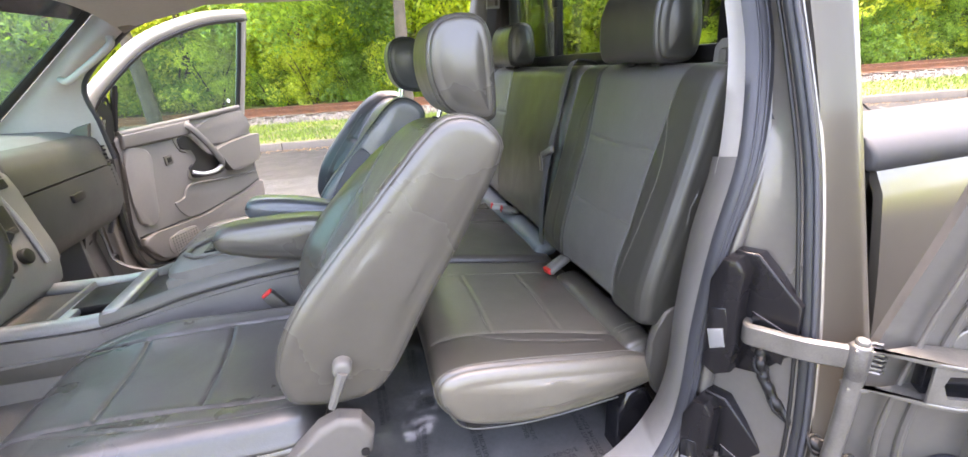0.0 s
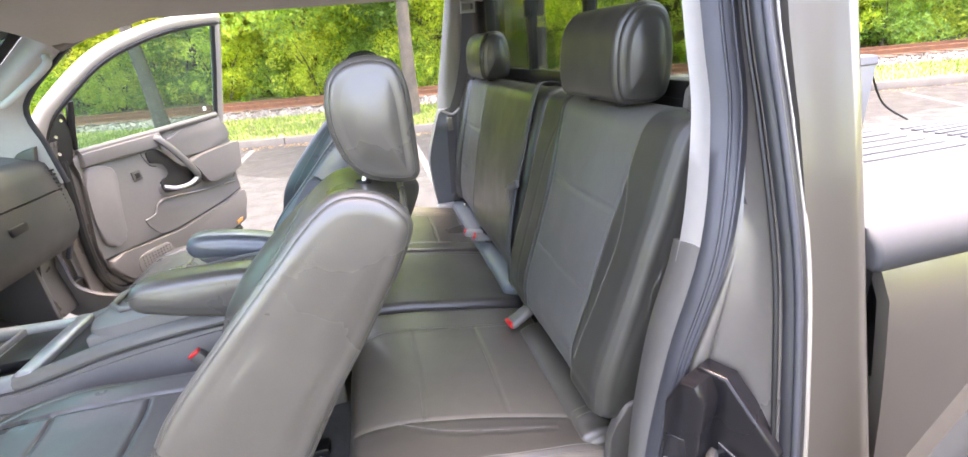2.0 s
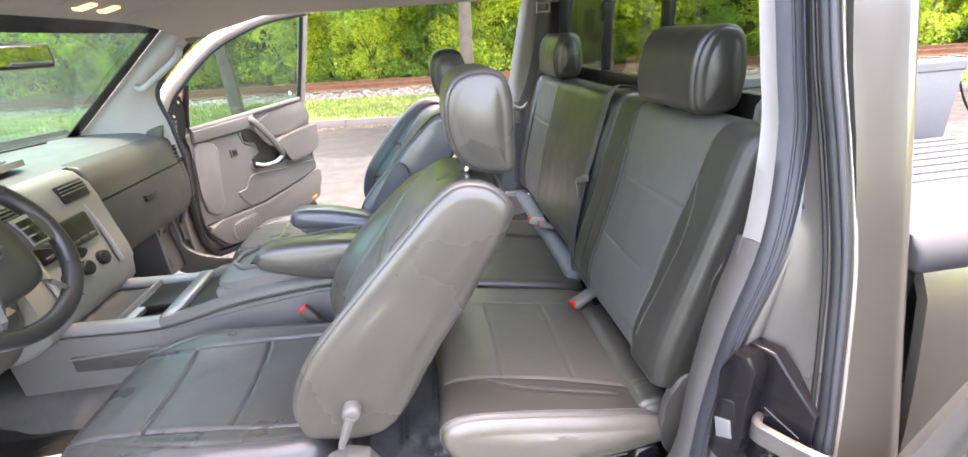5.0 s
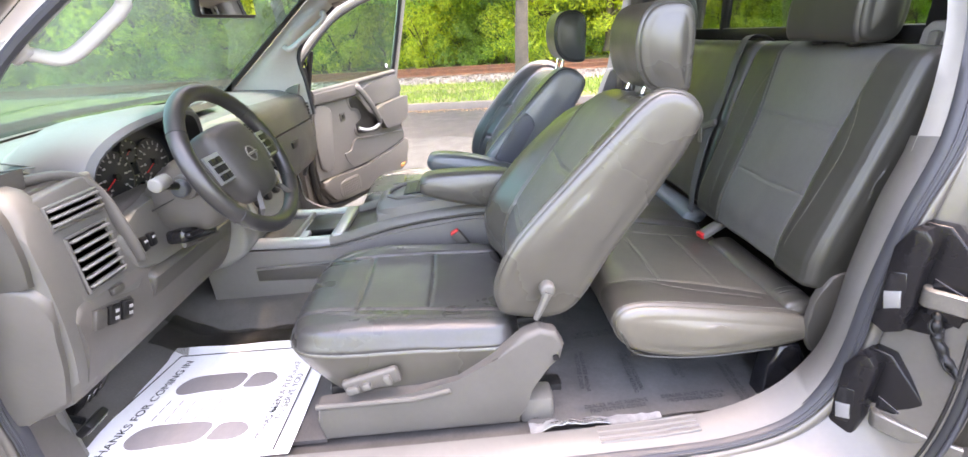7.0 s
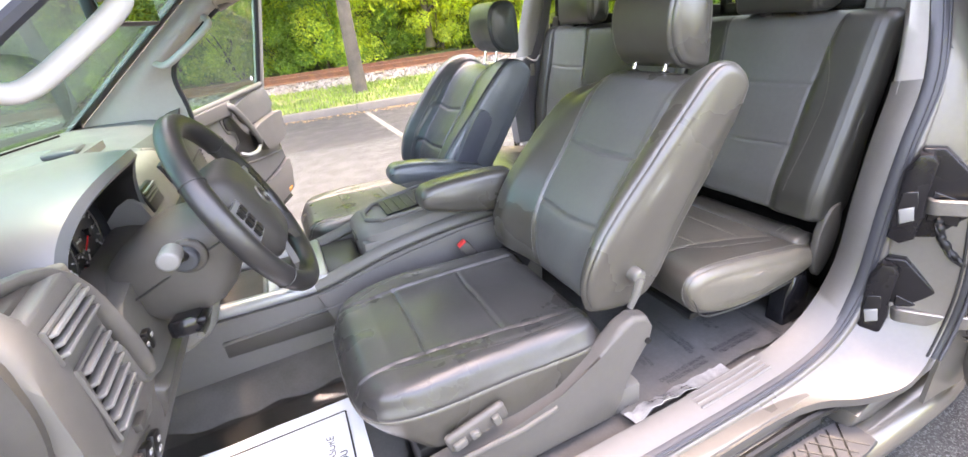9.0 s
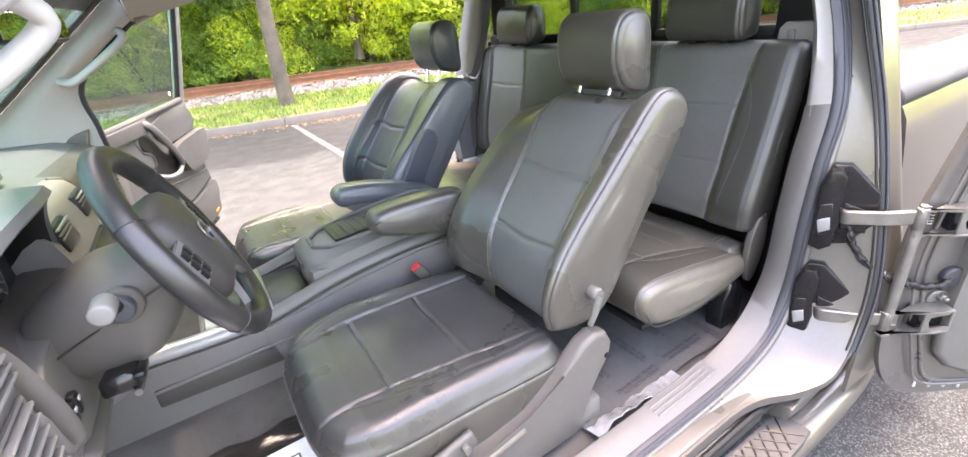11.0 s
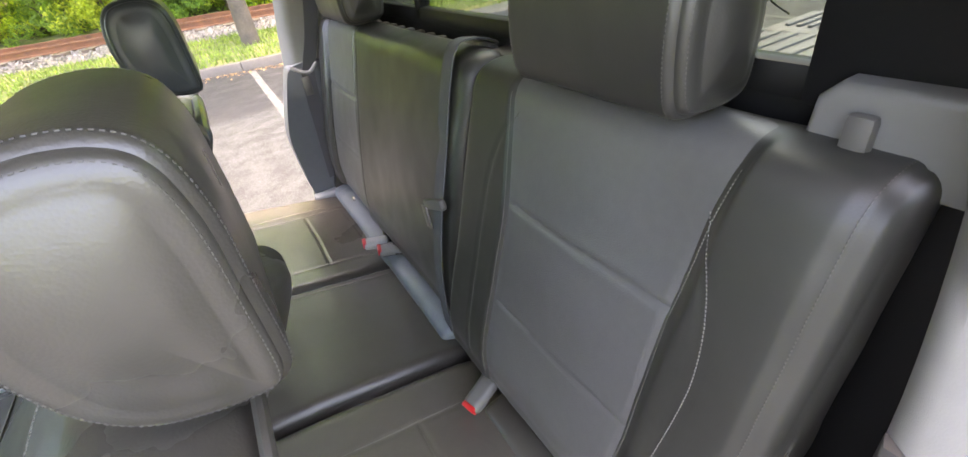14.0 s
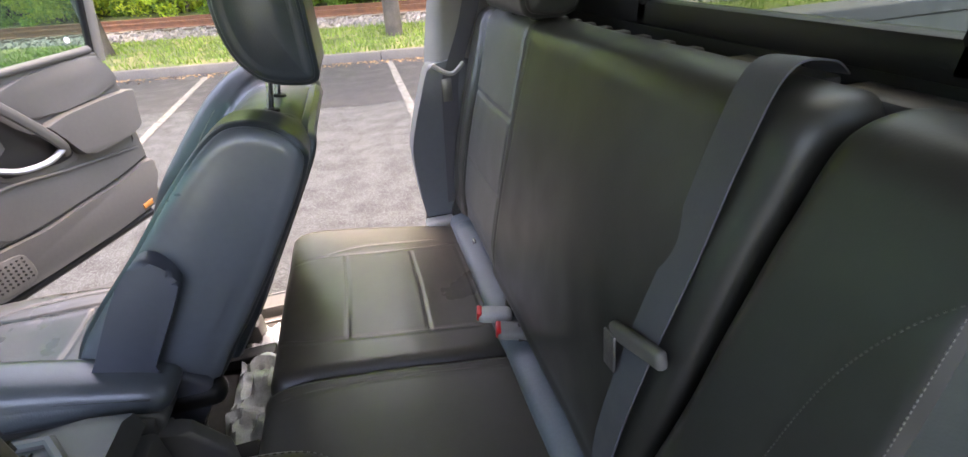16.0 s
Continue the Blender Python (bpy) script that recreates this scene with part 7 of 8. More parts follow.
    for y in (-0.155, 0.135):
        part("stack_trim", tube(smooth_path([(-1.03, y, 1.15), (-0.998, y, 1.05), (-0.975, y, 0.93)], 5), 0.008, 8), SILVER, st)
    # glovebox and passenger vent
    gb = part("glovebox", profile([(-1.038, 1.118), (-1.034, 1.04), (-1.046, 0.95), (-1.075, 0.895), (-1.11, 0.865), (-1.2, 0.865), (-1.2, 1.118)], 0.235, 0.862, 0.010, 3), DASHFACE, t, "dark taupe glovebox lid")
    part("latch", box((-1.032, 0.515, 1.052), (0.016, 0.085, 0.032), 0.006), BLACK, gb)
    part("upper_glovebox", profile([(-1.13, 1.262), (-1.075, 1.250), (-1.056, 1.232), (-1.046, 1.18), (-1.039, 1.125), (-1.15, 1.124), (-1.17, 1.262)], 0.235, 0.855, 0.010, 3), DASHFACE, t)
    pv = part("vent", box((-1.066, 0.838, 1.115), (0.02, 0.075, 0.20), 0.01, 2, Matrix.Rotation(radians(25), 3, "Z")), PLASTIC_D, t, "slatted air vent")
    for k in range(11):
        part("vent_slat", box((-1.052, 0.845, 1.03 + 0.017 * k), (0.018, 0.058, 0.007), 0.002, 1, Matrix.Rotation(radians(25), 3, "Z")), BLACK, pv)
    part("door_edge_trim", tube(smooth_path([(-1.13, 0.895, 1.25), (-1.085, 0.895, 1.12), (-1.10, 0.895, 0.95), (-1.16, 0.89, 0.80)], 5), 0.012, 8), RUBBER, t)
    # knee bolster under the column and pedals
    part("knee_panel", profile(rounded([(-1.02, 1.00), (-1.03, 0.92), (-1.10, 0.83), (-1.3, 0.80), (-1.3, 1.0)], 3), -0.66, -0.26, 0.015, 3), PLASTIC_D, t)
    return t


dash()


def pedals():
    for y, x, w, nm, lab in ((-0.66, -1.30, 0.11, "brake_pedal", "black rubber brake pedal with chrome stripes"), (-0.42, -1.34, 0.07, "accelerator_pedal", "black hanging accelerator pedal pad")):
        t = thing(nm, (x, y, 0.6), lab, "pedal")
        R = Matrix.Rotation(radians(38), 3, "Y")
        pd = part("pad", box((x, y, 0.655), (0.03, w, 0.075 if w > .1 else 0.15), 0.008, 2, R), BLACK, t)
        if w > 0.1:
            for k in (-1, 0, 1):
                part("stripe", box(Vector((x, y, 0.655)) + R @ Vector((0.017, 0.022 * k, 0)), (0.004, 0.008, 0.052), 0.001, 1, R), CHROME, pd)
        part("arm", tube([(x - 0.02, y, 0.66), (x - 0.09, y, 0.76), (x - 0.12, y, 0.92)], 0.010, 8), BLACK, t)
    t = thing("parking_brake_pedal", (-1.22, -0.78, 0.62), "small black parking brake pedal", "pedal")
    R = Matrix.Rotation(radians(50), 3, "Y")
    pd = part("pad", box((-1.20, -0.775, 0.655), (0.022, 0.065, 0.05), 0.007, 2, R), BLACK, t)
    for k in (-1, 0, 1):
        part("stripe", box(Vector((-1.20, -0.775, 0.655)) + R @ Vector((0.012, 0.018 * k, 0)), (0.003, 0.007, 0.040), 0.001, 1, R), CHROME, pd)
    part("arm", tube([(-1.22, -0.775, 0.66), (-1.32, -0.77, 0.70), (-1.42, -0.77, 0.85)], 0.009, 8), BLACK, t)


pedals()


# ---------------- steering wheel ----------------
def steering():
    C = Vector((-0.800, -0.502, 1.220))
    tilt = radians(23)
    ax = Vector((math.cos(tilt), -0.045, math.sin(tilt))).normalized()     # towards the driver
    upv = Vector((-math.sin(tilt), 0, math.cos(tilt)))
    upv = (upv - ax * upv.dot(ax)).normalized()
    sd = upv.cross(ax).normalized()                                       # along the rim
    P = lambda u, v, w=0.0: C + sd * u + upv * v + ax * w
    t = thing("steering_wheel", C, "dark grey leather steering wheel with silver spokes", "steering wheel")
    R = 0.183
    bm = bmesh.new()
    sweep(bm, [P(R * math.cos(a * math.pi / 32), R * math.sin(a * math.pi / 32)) for a in range(64)], 0.0205, 14, True)
    part("rim", bm, WHEELHIDE, t)
    for a in (35, 145, 215, 325):
        part("rim_seam", tube([P((R + 0.0212 * math.cos(b)) * math.cos(radians(a)), (R + 0.0212 * math.cos(b)) * math.sin(radians(a)), 0.0212 * math.sin(b)) for b in [k * 0.5236 for k in range(12)]], 0.0012, 5, True), SEAMMAT, t)
    hub = rounded([(-0.092, 0.072), (-0.055, 0.092), (0.055, 0.092), (0.092, 0.072), (0.096, -0.01), (0.068, -0.092), (0.0, -0.105), (-0.068, -0.092), (-0.096, -0.01)], 4)
    bm = bmesh.new()
    rings = [[bm.verts.new(P(x * k, y * k, w)) for x, y in hub] for k, w in ((1.0, -0.03), (1.02, -0.005), (0.97, 0.012), (0.80, 0.026), (0.45, 0.032), (0.12, 0.034))]
    for a, b in zip(rings, rings[1:]):
        for i in range(len(hub)):
            bm.faces.new((a[i], a[(i + 1) % len(hub)], b[(i + 1) % len(hub)], b[i]))
    bm.faces.new(rings[0])
    bm.faces.new(rings[-1])
    part("hub", bm, HUBCOVER, t, "dark taupe airbag cover")
    part("emblem", tube([P(0.019 * math.cos(a * math.pi / 10), 0.019 * math.sin(a * math.pi / 10), 0.036) for a in range(20)], 0.0022, 6, True), STEEL, t, "round chrome emblem ring")
    part("emblem_bar", tube([P(-0.024, 0, 0.037), P(0.024, 0, 0.037)], 0.0032, 6), STEEL, t)
    for s in (-1, 1):
        part("spoke", sheet(lambda u, v, s=s: P(s * (0.07 + 0.105 * u), (0.040 - 0.075 * v) * (1 - 0.15 * u), 0.008 - 0.010 * u + 0.004 * math.sin(math.pi * v)), 8, 6, 0.014), PLASTIC_D, t)
        pn = part("control_panel", sheet(lambda u, v, s=s: P(s * (0.094 + 0.050 * u), 0.040 - 0.070 * v, 0.018 - 0.006 * u), 6, 6, 0.006), SILVER, t, "silver button panel")
        for k in range(3):
            part("control_button", sheet(lambda u, v, s=s, k=k: P(s * (0.100 + 0.016 * u), 0.030 - 0.02 * k - 0.015 * v, 0.021), 3, 3, 0.006), BLACK, pn)
            part("control_button", sheet(lambda u, v, s=s, k=k: P(s * (0.120 + 0.016 * u), 0.030 - 0.02 * k - 0.015 * v, 0.019), 3, 3, 0.006), BLACK, pn)
        part("lower_spoke", sheet(lambda u, v, s=s: P(s * (0.035 + 0.065 * u + 0.015 * v * (1 - u)), -0.065 - 0.098 * u - 0.012 * v, 0.010 - 0.008 * u), 8, 4, 0.012), PLASTIC_D, t)
        part("spoke_cap", box(P(s * 0.098, -0.150, 0.004), (0.026, 0.020, 0.014), 0.005), SILVER, t, "silver spoke cap")
    # column
    c = thing("steering_column", (-1.0, -0.5, 1.1), "grey steering column cover with stalks", "steering column")
    e = C - ax * 0.23
    bm = bmesh.new()
    rings = []
    for k, (w, rx, ry, dz) in enumerate(((-0.030, 0.050, 0.050, 0), (-0.040, 0.066, 0.062, -0.002), (-0.075, 0.074, 0.072, -0.008), (-0.11, 0.086, 0.090, -0.016), (-0.15, 0.090, 0.098, -0.022), (-0.20, 0.084, 0.092, -0.024), (-0.245, 0.068, 0.074, -0.02))):
        rings.append([bm.verts.new(P(rx * (abs(math.cos(a)) ** 0.85) * (1 if math.cos(a) > 0 else -1), ry * (abs(math.sin(a)) ** 0.85) * (1 if math.sin(a) > 0 else -1) + dz, w)) for a in [j * math.pi / 14 for j in range(28)]])
    for a, b in zip(rings, rings[1:]):
        for i in range(28):
            bm.faces.new((a[i], a[(i + 1) % 28], b[(i + 1) % 28], b[i]))
    bm.faces.new(rings[0])
    bm.faces.new(rings[-1])
    part("shroud", bm, PLASTIC_DW, c)
    part("shroud_joint", tube([P(-0.0865, -0.006, -0.05 - 0.02 * k) for k in range(10)], 0.002, 5), SEAMMAT, c)
    sp = part("turn_stalk", tube([P(-0.07, 0.005, -0.11), P(-0.10, 0.012, -0.108), P(-0.150, 0.030, -0.100)], [0.010, 0.009, 0.012], 10), BLACK, c, "turn signal stalk")
    part("stalk_socket", disc(P(-0.088, 0.006, -0.11), 0.031, 0.02, -sd, 24, 0.006), PLASTIC_DW, c)
    part("stalk_boot", disc(P(-0.104, 0.008, -0.11), 0.021, 0.026, -sd, 20, 0.006), PLASTIC_BD, c)
    part("stalk_knob", disc(P(-0.160, 0.038, -0.100), 0.0165, 0.046, -sd, 24, 0.005), PLASTIC_M, sp, "grey round stalk knob")
    part("wiper_stalk", tube([P(0.07, 0.005, -0.11), P(0.16, 0.03, -0.10)], 0.009, 10), BLACK, c)
    RC2 = Matrix.Rotation(radians(-12), 3, "X")
    # solid black box stands in for the shade inside an opening
    mouth = part("key_bay", box((-0.952, -0.545, 1.048), (0.05, 0.150, 0.034), 0.010, 3, RC2), GLOSSBLACK, c, "black block for the shaded bay under the column")
    part("tilt_lever", box((-0.925, -0.585, 1.060), (0.020, 0.062, 0.012), 0.005, 2, RC2), BLACKISH, mouth, "black tilt lever")
    part("bay_lip", tube([(-0.930, -0.628, 1.046), (-0.934, -0.55, 1.024), (-0.940, -0.462, 1.012)], 0.006, 8), PLASTIC_D, c)
    part("shift_lever", tube(smooth_path([P(0.07, 0.0, -0.13), P(0.13, 0.0, -0.10), P(0.20, -0.04, -0.06), P(0.235, -0.075, -0.05)], 5), [0.008] * 16, 10), STEEL, c, "steel column shift lever")
    part("shift_knob", tube([P(0.225, -0.065, -0.053), P(0.252, -0.10, -0.047)], [0.012, 0.015], 12), BLACK, c)


steering()


# ---------------- centre console ----------------
def console():
    t = thing("centre_console", (-0.6, 0, FLOOR_Z), "grey centre console with silver trim, storage tray and padded lid", "console")
    top = [(-1.10, 0.835), (-0.90, 0.825), (-0.74, 0.822), (-0.62, 0.845), (-0.50, 0.872), (-0.30, 0.895), (-0.10, 0.90), (0.0, 0.885)]
    for s in (-1, 1):
        side = smooth_path([(x, 0, z) for x, z in top], 4)
        side2 = [(p.x, p.z - 0.018) for p in side] + [(0.04, 0.80), (0.03, 0.54), (-0.5, 0.53), (-1.20, 0.53), (-1.20, 0.80)]
        part("side_wall", profile(side2, s * 0.135, s * 0.168, 0.008, 3), PLASTIC_B, t)
        part("rear_side_panel", profile([(-0.74, 0.80), (-0.60, 0.824), (-0.45, 0.850), (-0.25, 0.872), (-0.03, 0.872), (-0.02, 0.70), (-0.30, 0.64), (-0.70, 0.64)], s * 0.166, s * 0.176, 0.004, 2), PLASTIC_B, t)
        part("side_recess", box((-0.84, s * 0.168, 0.715), (0.36, 0.012, 0.055), 0.005, 2, Matrix.Rotation(radians(2), 3, "Y")), PLASTIC_D, t)
        part("recess_lip", tube([(-1.02, s * 0.172, 0.742), (-0.66, s * 0.176, 0.750)], 0.005, 6), PLASTIC_B, t)
        # silver rail along the top edge
        part("trim_rail", tube([Vector((x, s * 0.145, z)) for x, z in [(p.x, p.z + 0.002) for p in side if p.x < -0.73]], 0.022, 10, flat=0.75), SILVER, t, "silver trim rail")
        part("trim_rail_rear", tube([Vector((p.x, s * 0.148, p.z + 0.001)) for p in side if p.x > -0.745 and p.x < -0.02], 0.020, 10, flat=0.7), PLASTIC, t)
    part("tray_floor", box((-0.86, 0, 0.79), (0.50, 0.27, 0.02), 0.006), BLACK, t)
    part("shift_plate", box((-0.94, -0.02, 0.818), (0.20, 0.20, 0.02), 0.006), SILVER, t)
    part("tray_slot", box((-0.80, 0.035, 0.815), (0.13, 0.16, 0.03), 0.006), BLACK, t)
    part("tray_divider", box((-0.875, 0, 0.828), (0.012, 0.26, 0.03), 0.004), PLASTIC_B, t)
    part("tray_mat", sheet(lambda u, v: (-1.03 + 0.16 * u, -0.115 + 0.20 * v, 0.832 + 0.003 * noise.noise((u * 9, v * 9, 3))), 10, 10, 0.004), CARPET, t, "dark patterned tray mat")
    for x in (-1.055, -0.715):
        part("tray_cross_trim", box((x, 0, 0.836), (0.045, 0.30, 0.028), 0.01, 3), SILVER, t)
    # lid
    sec = [(-0.135, 0.0), (-0.128, 0.036), (-0.10, 0.05), (0.10, 0.05), (0.128, 0.036), (0.135, 0.0)]
    bm = bmesh.new()
    rings = []
    for x, k, z in ((-0.575, 0.62, 0.862), (-0.565, 0.78, 0.872), (-0.54, 0.93, 0.880), (-0.49, 1.0, 0.887), (-0.30, 1.0, 0.908), (-0.10, 1.0, 0.922), (-0.04, 0.96, 0.916)):
        rings.append([bm.verts.new((x, y * k, z + h)) for y, h in sec])
    for a, b in zip(rings, rings[1:]):
        for i in range(len(sec)):
            bm.faces.new((a[i], a[(i + 1) % 6], b[(i + 1) % 6], b[i]))
    bm.faces.new(rings[0])
    bm.faces.new(rings[-1])
    lid = part("lid", bm, PLASTIC_B, t, "blue-grey console lid")
    part("lid_tray", box((-0.30, 0.0, 0.962), (0.34, 0.14, 0.006), 0.002, 1, Matrix.Rotation(radians(-4.5), 3, "Y")), BLACK, lid, "black mesh tray in the lid")
    for k in range(12):
        part("lid_rib", tube([(-0.45 + 0.027 * k, -0.062, 0.955 + 0.0021 * k), (-0.45 + 0.027 * k, 0.062, 0.955 + 0.0021 * k)], 0.002, 5), PLASTIC_D, lid)
    part("lid_rim", tube(smooth_path([(-0.49, -0.08, 0.942), (-0.49, 0.08, 0.942), (-0.12, 0.085, 0.974), (-0.12, -0.085, 0.974)], 3, True), 0.008, 8, True), PLASTIC_B, lid)
    part("lid_latch", box((-0.572, 0, 0.885), (0.02, 0.06, 0.022), 0.006), PLASTIC_D, lid)
    part("storage_box", box((-0.30, 0, 0.75), (0.54, 0.26, 0.30), 0.01), PLASTIC_B, t)
    part("front_bin", box((-0.64, 0, 0.80), (0.12, 0.25, 0.06), 0.01), BLACK, t)


console()


# ---------------- rear-view mirror ----------------
mv = thing("rear_view_mirror", (-0.97, -0.02, 1.62), "black rear-view mirror on the windshield", "mirror")
RM = Matrix.Rotation(radians(-20), 3, "Z") @ Matrix.Rotation(radians(1), 3, "Y")
MC = Vector((-0.957, -0.016, 1.607))
part("housing", box(MC, (0.032, 0.245, 0.066), 0.014, 4, RM), BLACK, mv)
part("mirror_glass", box(MC + RM @ Vector((0.0165, 0, 0)), (0.003, 0.222, 0.050), 0.001, 1, RM), MIRROR, mv)
part("stalk", tube([(-0.97, -0.02, 1.63), (-1.0, -0.02, 1.65), (-1.03, -0.02, 1.68)], 0.010, 8), BLACK, mv)


# ---------------- passenger door, wide open ----------------
def passenger_door():
    H, D = Vector((-1.205, 1.02, 0)), Vector((0.40, 0.917, 0)).normalized()
    Nn = Vector((D.y, -D.x, 0))                       # towards the cabin
    P = lambda s, z, o=0.0: H + D * s + Nn * o + Vector((0, 0, z))
    lean = lambda z: -0.04 + 0.30 * (z - 1.2)         # the window leans in above the belt
    Q = lambda s, z, o=0.0: P(s, z, lean(z) + o)
    t = thing("passenger_door", P(0.5, 0.5), "open front passenger door with grey trim and window up", "car door")

    def slab(outline, o0, o1, bevel=0.0, segs=3):
        bm = profile(outline, o0, o1, bevel, segs)       # x = s, y = out, z
        M4 = Matrix.Identity(4)
        M4.col[0][:3], M4.col[1][:3], M4.col[2][:3], M4.col[3][:3] = D, Nn, (0, 0, 1), H
        bm.transform(M4)
        return bm
    outer = [(0.0, 0.52), (0.06, 0.47), (1.04, 0.47), (1.13, 0.52), (1.205, 0.75), (1.20, 0.87), (1.235, 1.05), (1.19, 1.25), (0.0, 1.16)]
    part("outer_skin", slab(outer, -0.15, -0.05, 0.03), PAINT, t, "bronze painted door skin")
    part("inner_metal", slab([(u * 0.985 + 0.005, z) for u, z in outer], -0.06, -0.012, 0.006), PAINT_IN, t)
    part("inner_panel", slab(rounded([(0.10, 0.70), (0.105, 0.81), (0.165, 1.12), (0.18, 1.205), (0.63, 1.224), (1.125, 1.245), (1.15, 1.18), (1.195, 1.06), (1.15, 0.87), (1.17, 0.73), (1.12, 0.60), (1.05, 0.52), (0.30, 0.50), (0.15, 0.56)], 3), -0.02, 0.010, 0.010, 3), DOORTRIM, t, "taupe-grey inner door trim")
    part("upper_roll", slab([(0.17, 1.142), (0.60, 1.145), (0.66, 1.165), (0.64, 1.228), (0.18, 1.210)], 0.0, 0.034, 0.012, 4), DOORTRIM, t, "upper door roll")
    part("top_rail", tube([P(0.18, 1.212, 0.012), P(0.63, 1.230, 0.014), P(1.13, 1.252, 0.010)], 0.016, 10), DOORTRIM, t)
    part("upper_insert", slab(rounded([(0.70, 1.19), (1.10, 1.232), (1.155, 1.18), (1.17, 1.09), (0.78, 1.05), (0.70, 1.12)], 3), 0.003, 0.024, 0.010, 3), DOORTRIM, t, "padded upper insert")
    part("armrest", slab(rounded([(0.79, 1.035), (1.17, 1.062), (1.20, 1.04), (1.185, 0.96), (1.15, 0.89), (0.90, 0.865), (0.84, 0.90), (0.80, 0.98)], 4), 0.0, 0.062, 0.018, 4), DOORTRIM, t, "door armrest")
    part("front_pad", slab(rounded([(0.17, 1.12), (0.30, 1.115), (0.315, 1.06), (0.298, 0.99), (0.275, 0.88), (0.25, 0.76), (0.195, 0.73), (0.125, 0.80)], 4), 0.0, 0.024, 0.014, 4), PLASTIC_B, t)
    # the recess's shade is laid on as a black slab
    rc = part("handle_recess", slab(rounded([(0.525, 1.135), (0.60, 1.14), (0.665, 1.07), (0.72, 1.005), (0.80, 0.985), (0.835, 0.93), (0.82, 0.875), (0.64, 0.885), (0.56, 0.90), (0.555, 0.96), (0.62, 0.99), (0.60, 1.06), (0.53, 1.075)], 3), 0.004, 0.022, 0.006), BLACK, t)
    part("recess_shell", slab(rounded([(0.50, 1.15), (0.53, 1.06), (0.60, 1.04), (0.60, 0.98), (0.54, 0.945), (0.535, 0.895), (0.62, 0.865), (0.84, 0.855), (0.86, 0.95), (0.80, 1.03), (0.70, 1.09), (0.62, 1.15)], 3), 0.0, 0.016, 0.006), DOORTRIM, t)
    part("pull_handle", tube(smooth_path([P(0.60, 1.205, 0.015), P(0.615, 1.18, 0.05), P(0.70, 1.065, 0.066), P(0.775, 0.955, 0.062), P(0.81, 0.90, 0.02)], 6), 0.021, 10, flat=0.7), PLASTIC, t, "grey pull handle")
    part("release_lever", tube(smooth_path([P(0.545, 0.935, 0.040), P(0.60, 0.912, 0.062), P(0.70, 0.908, 0.066), P(0.79, 0.93, 0.05)], 5), 0.012, 8, flat=0.8), SILVER, rc, "silver release lever")
    part("lock_switch", slab([(0.405, 1.005), (0.462, 1.01), (0.458, 1.062), (0.402, 1.056)], 0.006, 0.016, 0.004), PLASTIC_D, t, "door lock switch")
    part("lock_rocker", slab([(0.42, 1.018), (0.448, 1.022), (0.446, 1.050), (0.418, 1.046)], 0.010, 0.02, 0.003), BLACK, t)
    part("pocket_mouth", slab(rounded([(0.385, 0.785), (0.455, 0.80), (0.49, 0.845), (0.56, 0.862), (0.80, 0.83), (1.09, 0.805), (1.14, 0.86), (1.15, 0.72), (1.10, 0.69), (0.80, 0.68), (0.58, 0.672), (0.45, 0.69)], 3), 0.003, 0.014, 0.005), DOORTRIM, t)
    part("pocket_rim", tube(smooth_path([P(0.385, 0.79, 0.010), P(0.455, 0.802, 0.014), P(0.49, 0.847, 0.015), P(0.56, 0.864, 0.016), P(0.80, 0.833, 0.018), P(1.09, 0.806, 0.016), P(1.14, 0.80, 0.010)], 4), 0.007, 8), DOORTRIM, t)
    part("lower_panel", slab(rounded([(0.11, 0.682), (0.40, 0.675), (0.58, 0.668), (0.75, 0.685), (0.97, 0.70), (1.155, 0.735), (1.16, 0.66), (1.10, 0.575), (1.04, 0.515), (0.32, 0.51), (0.17, 0.56)], 3), 0.0, 0.040, 0.014, 4), DOORTRIM, t, "moulded lower map pocket panel")
    part("panel_groove", tube(smooth_path([P(0.11, 0.690, 0.014), P(0.40, 0.684, 0.014), P(0.58, 0.678, 0.014), P(0.97, 0.71, 0.014), P(1.155, 0.745, 0.012)], 4), 0.005, 6), BLACK, t)
    sp = part("speaker_grille", slab(rounded([(0.25, 0.535), (0.44, 0.52), (0.46, 0.61), (0.42, 0.645), (0.255, 0.635)], 3), 0.035, 0.044, 0.004), DOORTRIM, t, "perforated speaker grille")
    for i in range(10):
        for j in range(6):
            part("grille_hole", disc(P(0.265 + 0.0195 * i, 0.545 + 0.016 * j, 0.0445), 0.0045, 0.002, Nn, 6), BLACK, sp)
    part("mirror_plate", slab(rounded([(0.075, 1.19), (0.15, 1.185), (0.185, 1.30), (0.195, 1.385), (0.15, 1.395), (0.10, 1.35), (0.08, 1.29)], 3), -0.03, 0.012, 0.006), BLACK, t, "black mirror mounting plate")
    for u, z in ((0.10, 1.225), (0.115, 1.30), (0.165, 1.365)):
        part("mirror_bolt", disc(P(u, z, 0.014), 0.008, 0.006, Nn, 10), CHROME, t)
    # window frame
    arch = smooth_path([Q(0.035, 1.14), Q(0.075, 1.36), Q(0.19, 1.49), Q(0.38, 1.63), Q(0.60, 1.718), Q(0.85, 1.782), Q(1.17, 1.822), Q(1.195, 1.815)], 6)
    fr = part("window_frame", tube(arch, 0.031, 10), PAINT_LIT, t, "window frame painted pale for its highlights")
